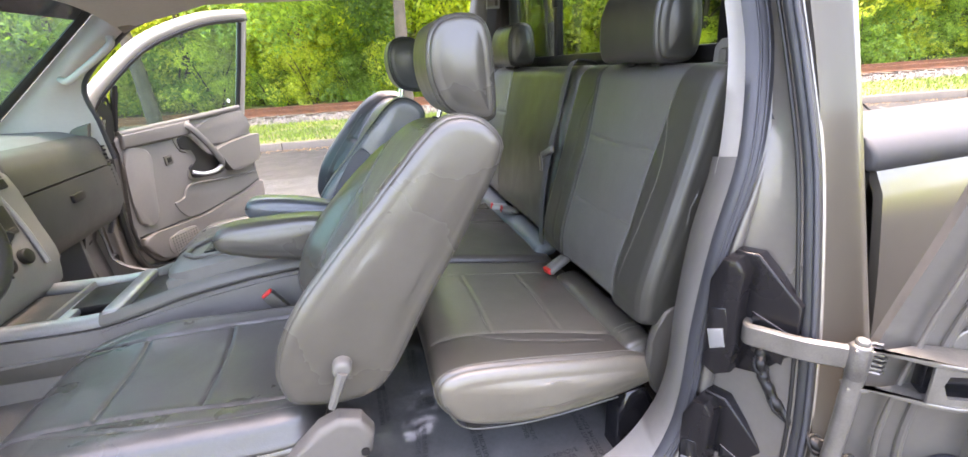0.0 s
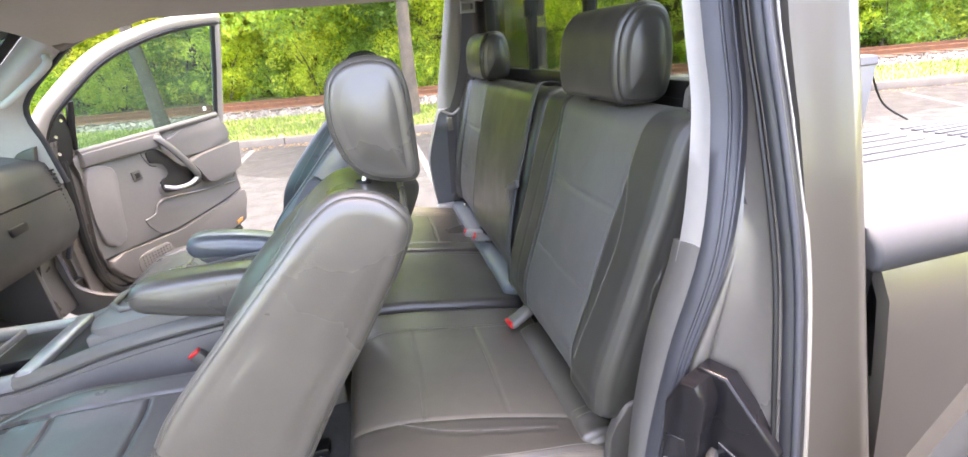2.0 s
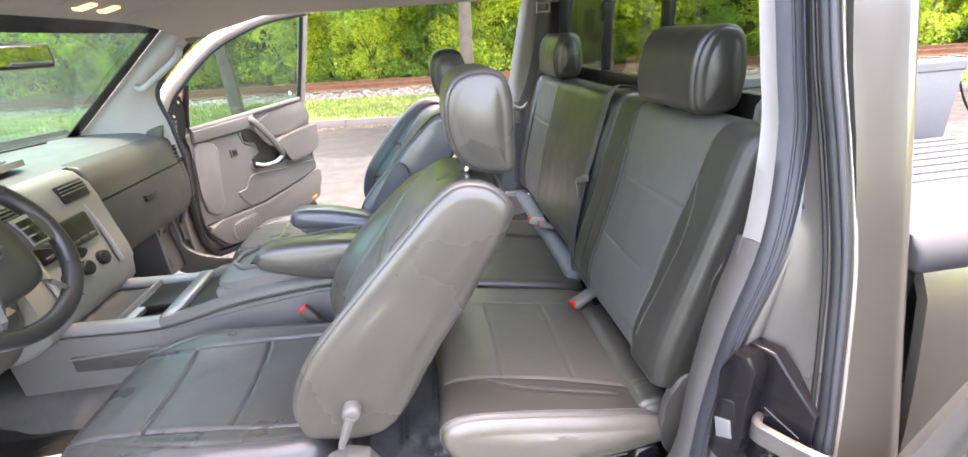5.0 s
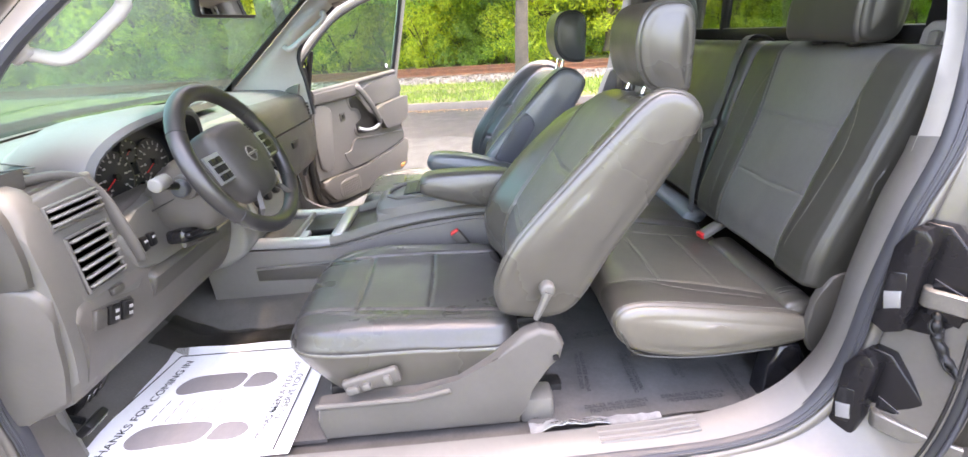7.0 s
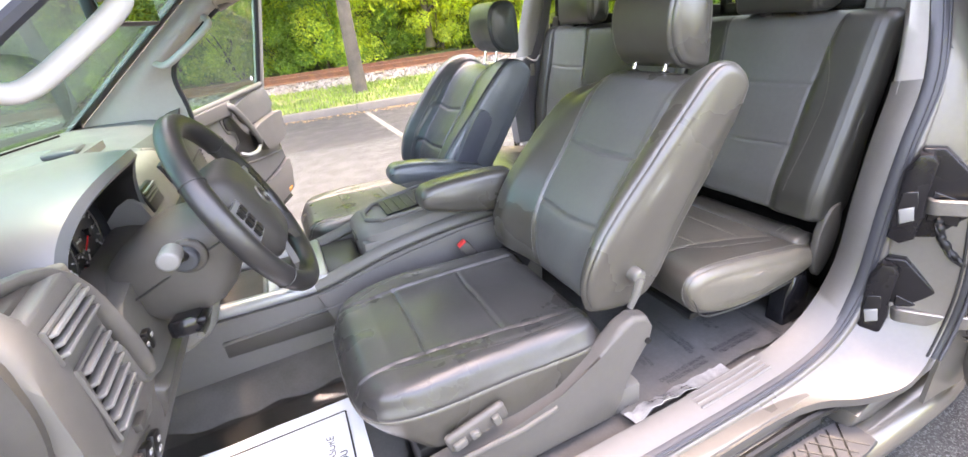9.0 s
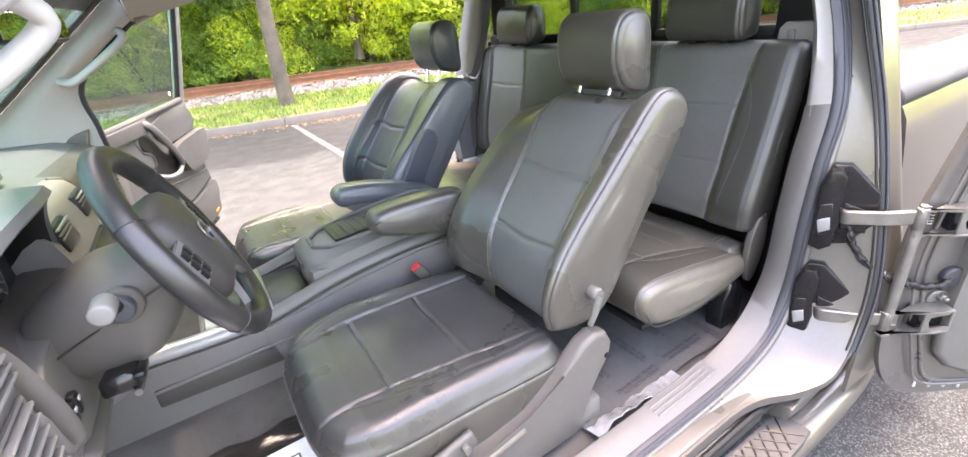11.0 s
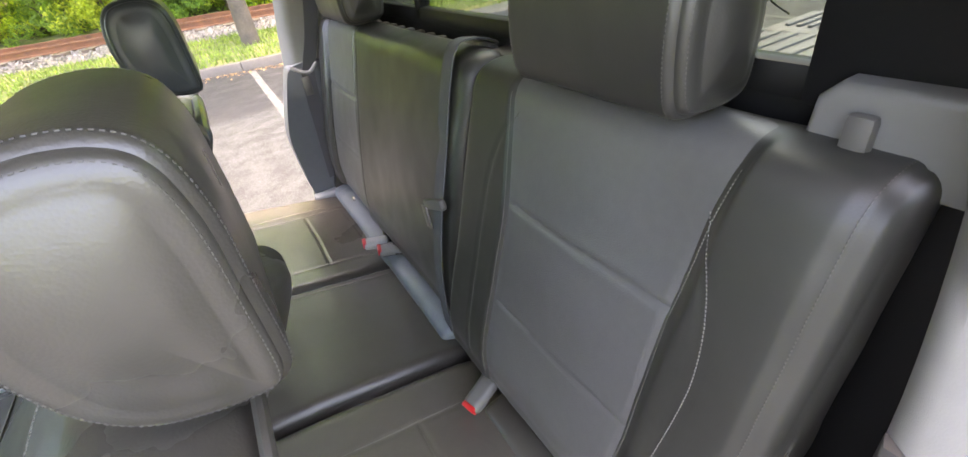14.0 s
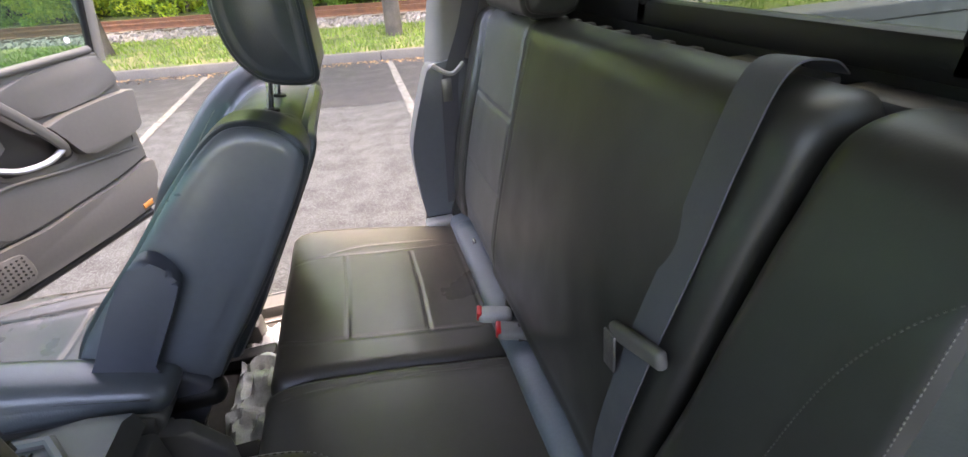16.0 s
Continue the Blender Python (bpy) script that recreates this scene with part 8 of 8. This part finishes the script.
    part("rear_post", tube([Q(1.195, 1.822), Q(1.198, 1.50), Q(1.198, 1.20)], 0.030, 10), PAINT_LIT, t)
    part("window_seal", tube([p + Vector((0, 0, -0.030)) + D * 0.012 + Nn * 0.008 for p in arch[4:-3]], 0.014, 8), BLACK, fr)
    part("window_seal", tube([Q(1.160, 1.775, 0.01), Q(1.165, 1.50, 0.01), Q(1.160, 1.235, 0.01)], 0.014, 8), BLACK, fr)
    part("window_seal", tube([Q(0.215, 1.445, 0.01), Q(0.205, 1.33, 0.01), Q(0.20, 1.20, 0.01)], 0.016, 8), BLACK, fr)
    part("quarter_filler", slab([(0.06, 1.18), (0.21, 1.20), (0.215, 1.445), (0.14, 1.40), (0.075, 1.33)], -0.04, -0.012, 0.004), PAINT_LIT, fr)
    pts = [(0.20, 1.18), (0.215, 1.45), (0.38, 1.60), (0.60, 1.69), (0.85, 1.752), (1.16, 1.79), (1.17, 1.50), (1.17, 1.22)]
    bm = bmesh.new()
    A, B = [[bm.verts.new(Q(u, z, k)) for u, z in pts] for k in (0.002, -0.002)]
    bm.faces.new(A)
    bm.faces.new(B)
    for i in range(len(pts)):
        bm.faces.new((A[i], A[(i + 1) % len(pts)], B[(i + 1) % len(pts)], B[i]))
    g = part("window_pane", bm, GLASS_SIDE, t, "green-tinted window glass")
    g.visible_shadow = False
    part("glass_sticker", disc(Q(1.07, 1.30, 0.004), 0.013, 0.001, Nn, 12), PAPER, g)
    for z in (0.62, 1.0):
        part("hinge", box(P(-0.03, z, -0.05), (0.06, 0.09, 0.06), 0.01), BLACK, t)
    part("edge_seal", tube(smooth_path([P(0.11, 1.19, 0.002), P(0.085, 1.0, 0.004), P(0.06, 0.80, 0.004), P(0.07, 0.60, 0.004), P(0.16, 0.50, 0.004), P(0.5, 0.48, 0.004), P(1.06, 0.485, 0.004)], 5), 0.019, 8), BLACK, t)
    part("courtesy_lamp", slab([(1.0, 0.53), (1.055, 0.535), (1.06, 0.56), (1.0, 0.553)], 0.036, 0.045, 0.003), M("amber_lens", (0.5, 0.2, 0.05), 0.3), t)


passenger_door()


# ---------------- rear door on the driver's side, swung open ----------------
def bar(pts, w, h, cut=0.3):
    """A flat forged bar standing on edge along a level path: w thick, h high, its edges broken."""
    P = [Vector(p) for p in pts]
    k = len(P)
    bm = bmesh.new()
    sec = [(-0.5, -0.5 + cut * w / h), (-0.5, 0.5 - cut * w / h), (-0.5 + cut, 0.5), (0.5 - cut, 0.5), (0.5, 0.5 - cut * w / h), (0.5, -0.5 + cut * w / h), (0.5 - cut, -0.5), (-0.5 + cut, -0.5)]
    rings = []
    for i in range(k):
        d = (P[min(i + 1, k - 1)] - P[max(i - 1, 0)]).normalized()
        side = d.cross(Vector((0, 0, 1))).normalized()
        up = side.cross(d)
        rings.append([bm.verts.new(P[i] + side * a * w + up * b * h) for a, b in sec])
    for a, b in zip(rings, rings[1:]):
        for j in range(8):
            bm.faces.new((a[j], a[(j + 1) % 8], b[(j + 1) % 8], b[j]))
    bm.faces.new(rings[0])
    bm.faces.new(rings[-1])
    return bm


def rear_door(s):
    H = Vector((0.735, s * 1.135, 0))
    a = radians(148)
    D = Vector((-math.cos(a), s * math.sin(a), 0))
    Nn = Vector((-D.y * -s * -1, 0, 0))
    Nn = Vector((-abs(D.y), s * abs(D.x), 0)).normalized()     # inner face
    P = lambda u, z, o=0.0: H + D * u + Nn * o + Vector((0, 0, z))
    t = thing("rear_door", P(0.3, 0.45), "rear-hinged door swung open, painted metal edge and brackets" if s < 0 else "open rear-hinged passenger side door", "car door", "rear-hinged doors")

    def slab(outline, o0, o1, bevel=0.0, segs=3):
        bm = profile(outline, o0, o1, bevel, segs)
        M4 = Matrix.Identity(4)
        M4.col[0][:3], M4.col[1][:3], M4.col[2][:3], M4.col[3][:3] = D, Nn, (0, 0, 1), H
        bm.transform(M4)
        return bm
    edge_z = [(-0.05, 0.85), (-0.045, 0.95), (-0.020, 1.06), (0.010, 1.175), (0.032, 1.27), (0.058, 1.37)]
    outl = rounded([(-0.04, 0.62), (-0.02, 0.51), (0.03, 0.42), (0.11, 0.385), (0.35, 0.38), (0.62, 0.40), (0.66, 0.48), (0.66, 1.34), (0.60, 1.375), (0.30, 1.375), (0.10, 1.375)] + edge_z[::-1] + [(-0.052, 0.75)], 4)
    part("inner_metal", slab(outl, -0.018, 0.0, 0.006), PAINT_IN, t)
    part("outer_skin", slab([(u + 0.14 * (1 - u / 0.66), z) for u, z in outl], -0.075, -0.022, 0.02), PAINT, t)
    part("inner_trim", slab(rounded([(0.15, 0.50), (0.60, 0.50), (0.62, 1.20), (0.22, 1.24), (0.12, 1.15), (0.10, 0.80)], 4), 0.0, 0.03, 0.014, 4), PLASTIC if s < 0 else PLASTIC_D, t, "grey inner door trim")
    if s > 0:
        part("door_label", slab([(0.18, 1.19), (0.46, 1.18), (0.46, 1.12), (0.18, 1.13)], 0.030, 0.032), PAPER, t, "blank white door label")
        part("release_handle", slab(rounded([(0.28, 0.95), (0.36, 0.95), (0.36, 0.98), (0.28, 0.98)], 3), 0.03, 0.045, 0.005), SILVER, t)
    edge = smooth_path([P(0.095, 1.36, 0.012), P(0.045, 1.18, 0.012), P(0.005, 1.0, 0.012), P(-0.01, 0.80, 0.012), P(0.05, 0.55, 0.012), P(0.11, 0.435, 0.012), P(0.3, 0.42, 0.012)], 6)
    part("edge_flange", tube(edge, 0.004, 8), PAINT_IN, t)
    part("pressed_ridge", tube([p + D * 0.035 - Nn * 0.010 for p in edge], 0.006, 8), PAINT_IN, t)
    fr = part("window_frame", tube(smooth_path([P(0.10, 1.30, -0.03), P(0.14, 1.45, -0.035), P(0.19, 1.60, -0.045), P(0.25, 1.74, -0.07), P(0.32, 1.80, -0.08), P(0.55, 1.80, -0.08), P(0.62, 1.6, -0.06), P(0.64, 1.25, -0.03)], 6), 0.035, 10), PAINT, t)
    g = part("window_pane", slab([(0.12, 1.30), (0.20, 1.60), (0.27, 1.76), (0.55, 1.78), (0.62, 1.30)], -0.05, -0.046), GLASS_DARK, t, "dark tinted window glass")
    g.visible_shadow = False
    for k in range(5):
        part("drain_slot", box(P(0.105 + 0.045 * k, 0.425 - 0.006 * k, 0.002), (0.008, 0.006, 0.03), 0.002, 1, Matrix.Rotation(a - math.pi, 3, "Z")), PLASTIC_L, t)
    part("hinge_bolt", disc(P(0.10, 1.055, 0.012), 0.022, 0.018, Nn, 12, 0.004), STEEL, t)
    part("wire_grommet", disc(P(0.085, 0.80, 0.01), 0.028, 0.02, Nn, 20, 0.005), RUBBER, t)
    for z, sx in ((0.975, 0.0), (0.684, -0.020)):
        piv = Vector((0.668 + sx, s * 1.122, z + 0.012))
        # bracket: an upper and a lower plate round the pivot, tied by a web on the door
        u0, u1 = 0.0, 0.084
        plan = [(piv + Vector((-0.016, s * 0.004, 0))), (piv + Vector((-0.004, -s * 0.016, 0))), P(u0 + 0.012, 0, 0.052), P(u0 + 0.045, 0, 0.054), P(u1, 0, 0.050), P(u1 + 0.006, 0, 0.004), P(u0 + 0.01, 0, 0.004), (piv + Vector((0.004, s * 0.016, 0)))]
        hb = None
        for z0, z1 in ((z + 0.030, z + 0.037), (z - 0.034, z - 0.027)):
            p2 = part("hinge_bracket" if hb is None else "lower_plate", profile([(p.x, p.y) for p in plan], z0, z1, 0.0025, 2, axis="z"), STEEL_L, t if hb is None else hb, "cast steel hinge bracket on the door" if hb is None else "")
            hb = hb or p2
        part("bracket_web", slab([(u1 - 0.004, z - 0.032), (u1 + 0.004, z - 0.032), (u1 + 0.004, z + 0.034), (u1 - 0.004, z + 0.034)], 0.002, 0.050, 0.003), STEEL_L, hb)
        part("bracket_front", slab([(0.010, z - 0.032), (u1, z - 0.032), (u1, z - 0.018), (u1 - 0.012, z - 0.014), (0.030, z - 0.018), (0.022, z + 0.004), (0.026, z + 0.020), (u1 - 0.012, z + 0.022), (u1, z + 0.034), (0.010, z + 0.034)], 0.044, 0.050, 0.0015), STEEL_L, hb)
        # black inset paints the shade of a hollow inside the bracket
        part("bracket_shade_block", slab([(0.012, z - 0.026), (u1 - 0.004, z - 0.026), (u1 - 0.004, z + 0.029), (0.012, z + 0.029)], 0.006, 0.030, 0.001), GLOSSBLACK, hb)
        part("bracket_back", slab([(0.004, z - 0.034), (u1, z - 0.034), (u1, z + 0.034), (0.004, z + 0.034)], 0.001, 0.006, 0.001), STEEL, hb)
        part("bracket_flange", slab(rounded([(0.048, z + 0.034), (0.052, z + 0.062), (0.075, z + 0.072), (0.098, z + 0.060), (0.102, z + 0.034)], 3), 0.0, 0.008, 0.003), STEEL_L, t)
        part("bracket_bolt", disc(P(0.076, z + 0.054, 0.014), 0.011, 0.016, Nn, 6, 0.003), STEEL_L, t, "hexagon bracket bolt")
        part("bolt_tip", disc(P(0.076, z + 0.054, 0.024), 0.006, 0.012, Nn, 12, 0.002), STEEL_L, t)
        arm = smooth_path([Vector((0.655 + sx, s * 0.968, z - 0.006)), Vector((0.618 + sx, s * 0.978, z - 0.004)), Vector((0.600 + sx, s * 0.996, z - 0.001)), Vector((0.606 + sx, s * 1.020, z + 0.003)), Vector((0.632 + sx, s * 1.070, z + 0.008)), piv + Vector((-0.006, -s * 0.012, 0.002)), piv + Vector((0.010, s * 0.010, 0.002))], 7)
        ha = part("hinge_arm", bar(arm, 0.013, 0.037, 0.25), STEEL_L, t, "forged steel gooseneck hinge arm")
        a0, a1 = Vector((0.612 + sx, s * 1.028, z - 0.001)), piv + Vector((-0.022, -s * 0.030, -0.004))
        slot = [a0 + (a1 - a0) * (k / 6) + Vector((-0.0052, 0, 0)) for k in range(7)]
        part("arm_slot", bar(slot, 0.0022, 0.010, 0.2), STEEL, ha)
        part("arm_rib", bar([p + Vector((-0.001, 0, -0.002)) for p in slot[1:5]], 0.004, 0.004, 0.2), STEEL_L, ha)
        part("hinge_pin", disc(piv, 0.0135, 0.058, (0, 0, 1), 18, 0.004), STEEL, t)
        part("pin_head", disc(piv + Vector((0, 0, 0.031)), 0.009, 0.012, (0, 0, 1), 12, 0.003), STEEL_L, t)
        part("pin_spring", tube([piv + Vector((0.012 * math.cos(k * 0.9) + 0.020, s * (0.012 * math.sin(k * 0.9) + 0.006), -0.016 + 0.0011 * k)) for k in range(36)], 0.0028, 6), STEEL, t)
    part("check_rod", tube([(0.668, s * 1.122, 0.962), (0.648, s * 1.124, 0.705)], 0.0125, 14), STEEL_L, t, "steel check rod between the hinges")
    if s < 0:
        wire = smooth_path([(0.640, s * 0.992, 0.945), (0.622, s * 1.008, 0.925), (0.622, s * 1.022, 0.890), (0.632, s * 1.050, 0.855), (0.648, s * 1.085, 0.825), (0.665, s * 1.120, 0.812), (0.690, s * 1.145, 0.800), (0.735, s * 1.165, 0.785), P(0.055, 0.790, 0.025), P(0.085, 0.800, 0.008)], 7)
        fine = smooth_path([tuple(p) for p in wire[::3]] + [tuple(wire[-1])], 12)
        part("wiring_loom", tube([p + Vector((0.0012 * math.sin(i * 0.31), 0, 0.0015 * math.sin(i * 0.23))) for i, p in enumerate(fine)], [0.0085 + 0.0012 * math.sin(i * 0.42) for i in range(len(fine))], 12), BLACK, t, "black taped wiring loom")
        part("loose_wire", tube([p + Vector((0.010 * math.sin(i * 0.06), 0, 0.008 * math.cos(i * 0.05))) for i, p in enumerate(fine[6:-6])], 0.0022, 6), BLACK, t)
        for k in (9, 20, 31, 40):
            part("loom_tie", tube([wire[k] + Vector((0.0135 * math.cos(a), 0.0135 * math.sin(a) * 0.6, 0.0135 * math.sin(a))) for a in [j * 0.524 for j in range(12)]], 0.0025, 6, True), BLACK, t)
    return t


rear_door(-1)
rear_door(1)


def latch_cover(z, s):
    """Dark plastic housing on the slanted jamb in which a hinge arm is rooted."""
    t = thing("hinge_cover", (0.62, s * 0.96, z), "dark plastic hinge housing on the door jamb", "hinge cover", "hinge housings")
    E, Nn, O = Vector((0.379, s * 0.926, 0)), Vector((-0.926, s * 0.379, 0)), Vector((0.606 - 0.03 * max(0, 0.9 - z) / 0.2, s * 0.926, z))

    def slab(outline, d0, d1, bevel, segs=3):
        bm = profile(outline, d0, d1, bevel, segs)
        M4 = Matrix.Identity(4)
        M4.col[0][:3], M4.col[1][:3], M4.col[2][:3], M4.col[3][:3] = E, Nn, (0, 0, 1), O
        bm.transform(M4)
        return bm
    part("body", slab([(0.0, 0.085), (0.018, 0.128), (0.055, 0.130), (0.124, 0.060), (0.130, -0.045), (0.112, -0.078), (0.028, -0.098), (0.0, -0.085)], -0.02, 0.009, 0.004), BLACKISH, t)
    part("boss", slab([(-0.004, 0.080), (0.014, 0.122), (0.036, 0.126), (0.050, 0.105), (0.046, 0.03), (0.052, -0.02), (0.046, -0.085), (0.022, -0.102), (-0.004, -0.09)], -0.02, 0.046, 0.008, 2), BLACKISH, t)
    part("pocket", slab([(0.002, 0.030), (0.030, 0.038), (0.036, 0.010), (0.036, -0.048), (0.010, -0.058), (0.0, -0.020)], 0.040, 0.0475, 0.003), GLOSSBLACK, t)
    part("cavity", slab([(0.056, 0.030), (0.112, 0.012), (0.112, -0.050), (0.056, -0.045)], 0.0, 0.0115, 0.003), GLOSSBLACK, t)
    part("latch_plate", slab([(0.004, -0.012), (0.030, 0.000), (0.036, -0.034), (0.012, -0.048)], 0.036, 0.051, 0.003), SILVER, t, "steel latch plate")
    return t


for s in (-1, 1):
    latch_cover(0.975, s)
    latch_cover(0.700, s)

# ---------------- on the floor ----------------
pf = thing("floor_film", (0.2, -0.5, FLOOR_Z), "crinkled grey plastic protective film on the rear floor", "plastic film")
part("sheet", sheet(lambda u, v: (-0.12 + 0.66 * u, -0.15 - 0.655 * v + 0.02 * noise.noise((u * 4, v * 3, 1)), FLOOR_Z + 0.016 + 0.006 * noise.noise((u * 6, v * 6, 5)) + 0.003 * noise.noise((u * 21, v * 19, 2))), 44, 44, 0.002), FILM, pf)
part("lifted_edge", sheet(lambda u, v: (-0.12 + 0.34 * u, -0.795 - 0.045 * v - 0.01 * noise.noise((u * 9, 0, 0)), FLOOR_Z + 0.022 + 0.034 * v * math.sin(math.pi * min(1, u * 1.2 + 0.1)) + 0.008 * noise.noise((u * 17, v * 5, 0))), 30, 5, 0.0015), M("clear_film_edge", (0.26, 0.27, 0.275), 0.12, var=0.35, vscale=25, coat=1.0, bump=0.4, bscale=60), pf, "shiny lifted film edge")
zf = FLOOR_Z + 0.026
for x, y, ang in ((-0.085, -0.70, 86), (0.06, -0.62, -96), (0.20, -0.64, 88), (0.33, -0.60, -94), (0.12, -0.765, 3), (0.33, -0.755, 1), (0.16, -0.45, 184), (-0.02, -0.42, 92), (0.46, -0.50, 92), (0.30, -0.34, 178), (0.46, -0.72, 86), (0.08, -0.27, 88)):
    X = Vector((math.cos(radians(ang)), math.sin(radians(ang)), 0))
    Yv = Vector((-X.y, X.x, 0))
    writing("DEALER MUST REMOVE\nPROTECTIVE COVER", (x, y, zf), X, Yv, 0.0165, INKBLACK, pf)
pf2 = thing("floor_film", (0.2, 0.45, FLOOR_Z), "crumpled clear plastic film on the passenger floor", "plastic film")
part("sheet", sheet(lambda u, v: (-0.10 + 0.30 * u, 0.30 + 0.48 * v, FLOOR_Z + 0.02 + 0.05 * abs(noise.noise((u * 5, v * 5, 7))) + 0.03 * noise.noise((u * 13, v * 13, 2))), 36, 36, 0.0015), M("crumpled_film", (0.62, 0.65, 0.64), 0.08, var=0.4, vscale=20, coat=1.0), pf2)

mat_ = thing("floor_mat", (-1.0, -0.55, FLOOR_Z), "dark grey carpet floor mat under clear film", "floor mat")
part("mat", sheet(lambda u, v: (-1.48 + 0.84 * u, -0.27 - 0.52 * v, FLOOR_Z + 0.014 + 0.002 * noise.noise((u * 9, v * 9, 0)) + max(0, 0.30 - u) * 0.62), 24, 16, 0.012), M("mat_carpet", (0.075, 0.07, 0.066), 0.9, bump=0.8, bscale=380, var=0.25, vscale=12), mat_)
part("clear_film", sheet(lambda u, v: (-1.30 + 0.66 * u, -0.25 - 0.16 * v, FLOOR_Z + 0.03 + 0.01 * noise.noise((u * 8, v * 5, 4)) + max(0, 0.2 - u) * 0.4), 30, 10, 0.0012), CLEARFILM, mat_, "glossy clear film")

pm = thing("paper_floor_mat", (-0.98, -0.58, FLOOR_Z + 0.03), "white paper floor mat printed with grey footprints and thanks", "paper mat")
PZ = lambda x, y: FLOOR_Z + 0.034 + 0.05 * max(0.0, -(x + 1.05)) + 0.006 * noise.noise((x * 6, y * 5, 0)) + 0.012 * math.exp(-((y + 0.36) / 0.04) ** 2)
A0, A1, B0 = Vector((-1.245, -0.372, 0)), Vector((-0.72, -0.372, 0)), Vector((-1.325, -0.835, 0))
fP = lambda u, v: A0 + (A1 - A0) * u + (B0 - A0) * v + Vector((0.08 * v * u, 0, 0))


def on_paper(u, v, lift=0.0):
    p = fP(u, v)
    return Vector((p.x, p.y, PZ(p.x, p.y) + lift))


part("sheet", sheet(lambda u, v: on_paper(u, v), 34, 30, 0.0012), PAPER, pm)


def printed(name, outline, mat=INK):
    bm = bmesh.new()
    vs = [bm.verts.new(on_paper(u, v, 0.0016)) for u, v in outline]
    bm.faces.new(vs)
    r = bmesh.ops.extrude_face_region(bm, geom=bm.faces[:])
    for v in r["geom"]:
        if isinstance(v, bmesh.types.BMVert):
            v.co.z += 0.0006
    part(name, bm, mat, pm)


for v0 in (0.385, 0.80):
    sole = rounded([(0.24, v0 + 0.02), (0.28, v0 - 0.07), (0.42, v0 - 0.095), (0.56, v0 - 0.085), (0.585, v0 - 0.02), (0.55, v0 + 0.055), (0.42, v0 + 0.065), (0.29, v0 + 0.085)], 5)
    heel = rounded([(0.625, v0 - 0.07), (0.72, v0 - 0.065), (0.765, v0 - 0.005), (0.72, v0 + 0.055), (0.605, v0 + 0.05), (0.60, v0 + 0.0)], 5)
    printed("footprint_sole", sole)
    printed("footprint_heel", heel)
for (u0, v0), (u1, v1) in (((0.07, 0.08), (0.07, 0.97)), ((0.07, 0.08), (0.93, 0.08)), ((0.93, 0.08), (0.93, 0.97))):
    n = Vector((v1 - v0, u0 - u1)).normalized() * 0.004
    printed("border_line", [(u0 + n.x, v0 + n.y), (u1 + n.x, v1 + n.y), (u1 - n.x, v1 - n.y), (u0 - n.x, v0 - n.y)], INKBLACK)
up_x = (0, 1, 0)
writing("THANKS FOR COMING IN", on_paper(0.185, 0.56, 0.004), (0.10, 1, 0.0), (-1, 0.10, 0.0), 0.033, INKBLACK, pm)
writing("IT HAS BEEN A PLEASURE\nTO SERVE YOU", on_paper(0.86, 0.55, 0.004), (0.03, 1, 0), (-1, 0.03, 0), 0.027, INKBLACK, pm)
for k in range(7):
    for j in range(3):
        u0 = 0.27 + 0.065 * k
        v0 = 0.515 + 0.062 * j + 0.008 * (k % 3)
        printed("print_line", [(u0, v0), (u0 + 0.006, v0), (u0 + 0.006, v0 + 0.045), (u0, v0 + 0.045)], INK)
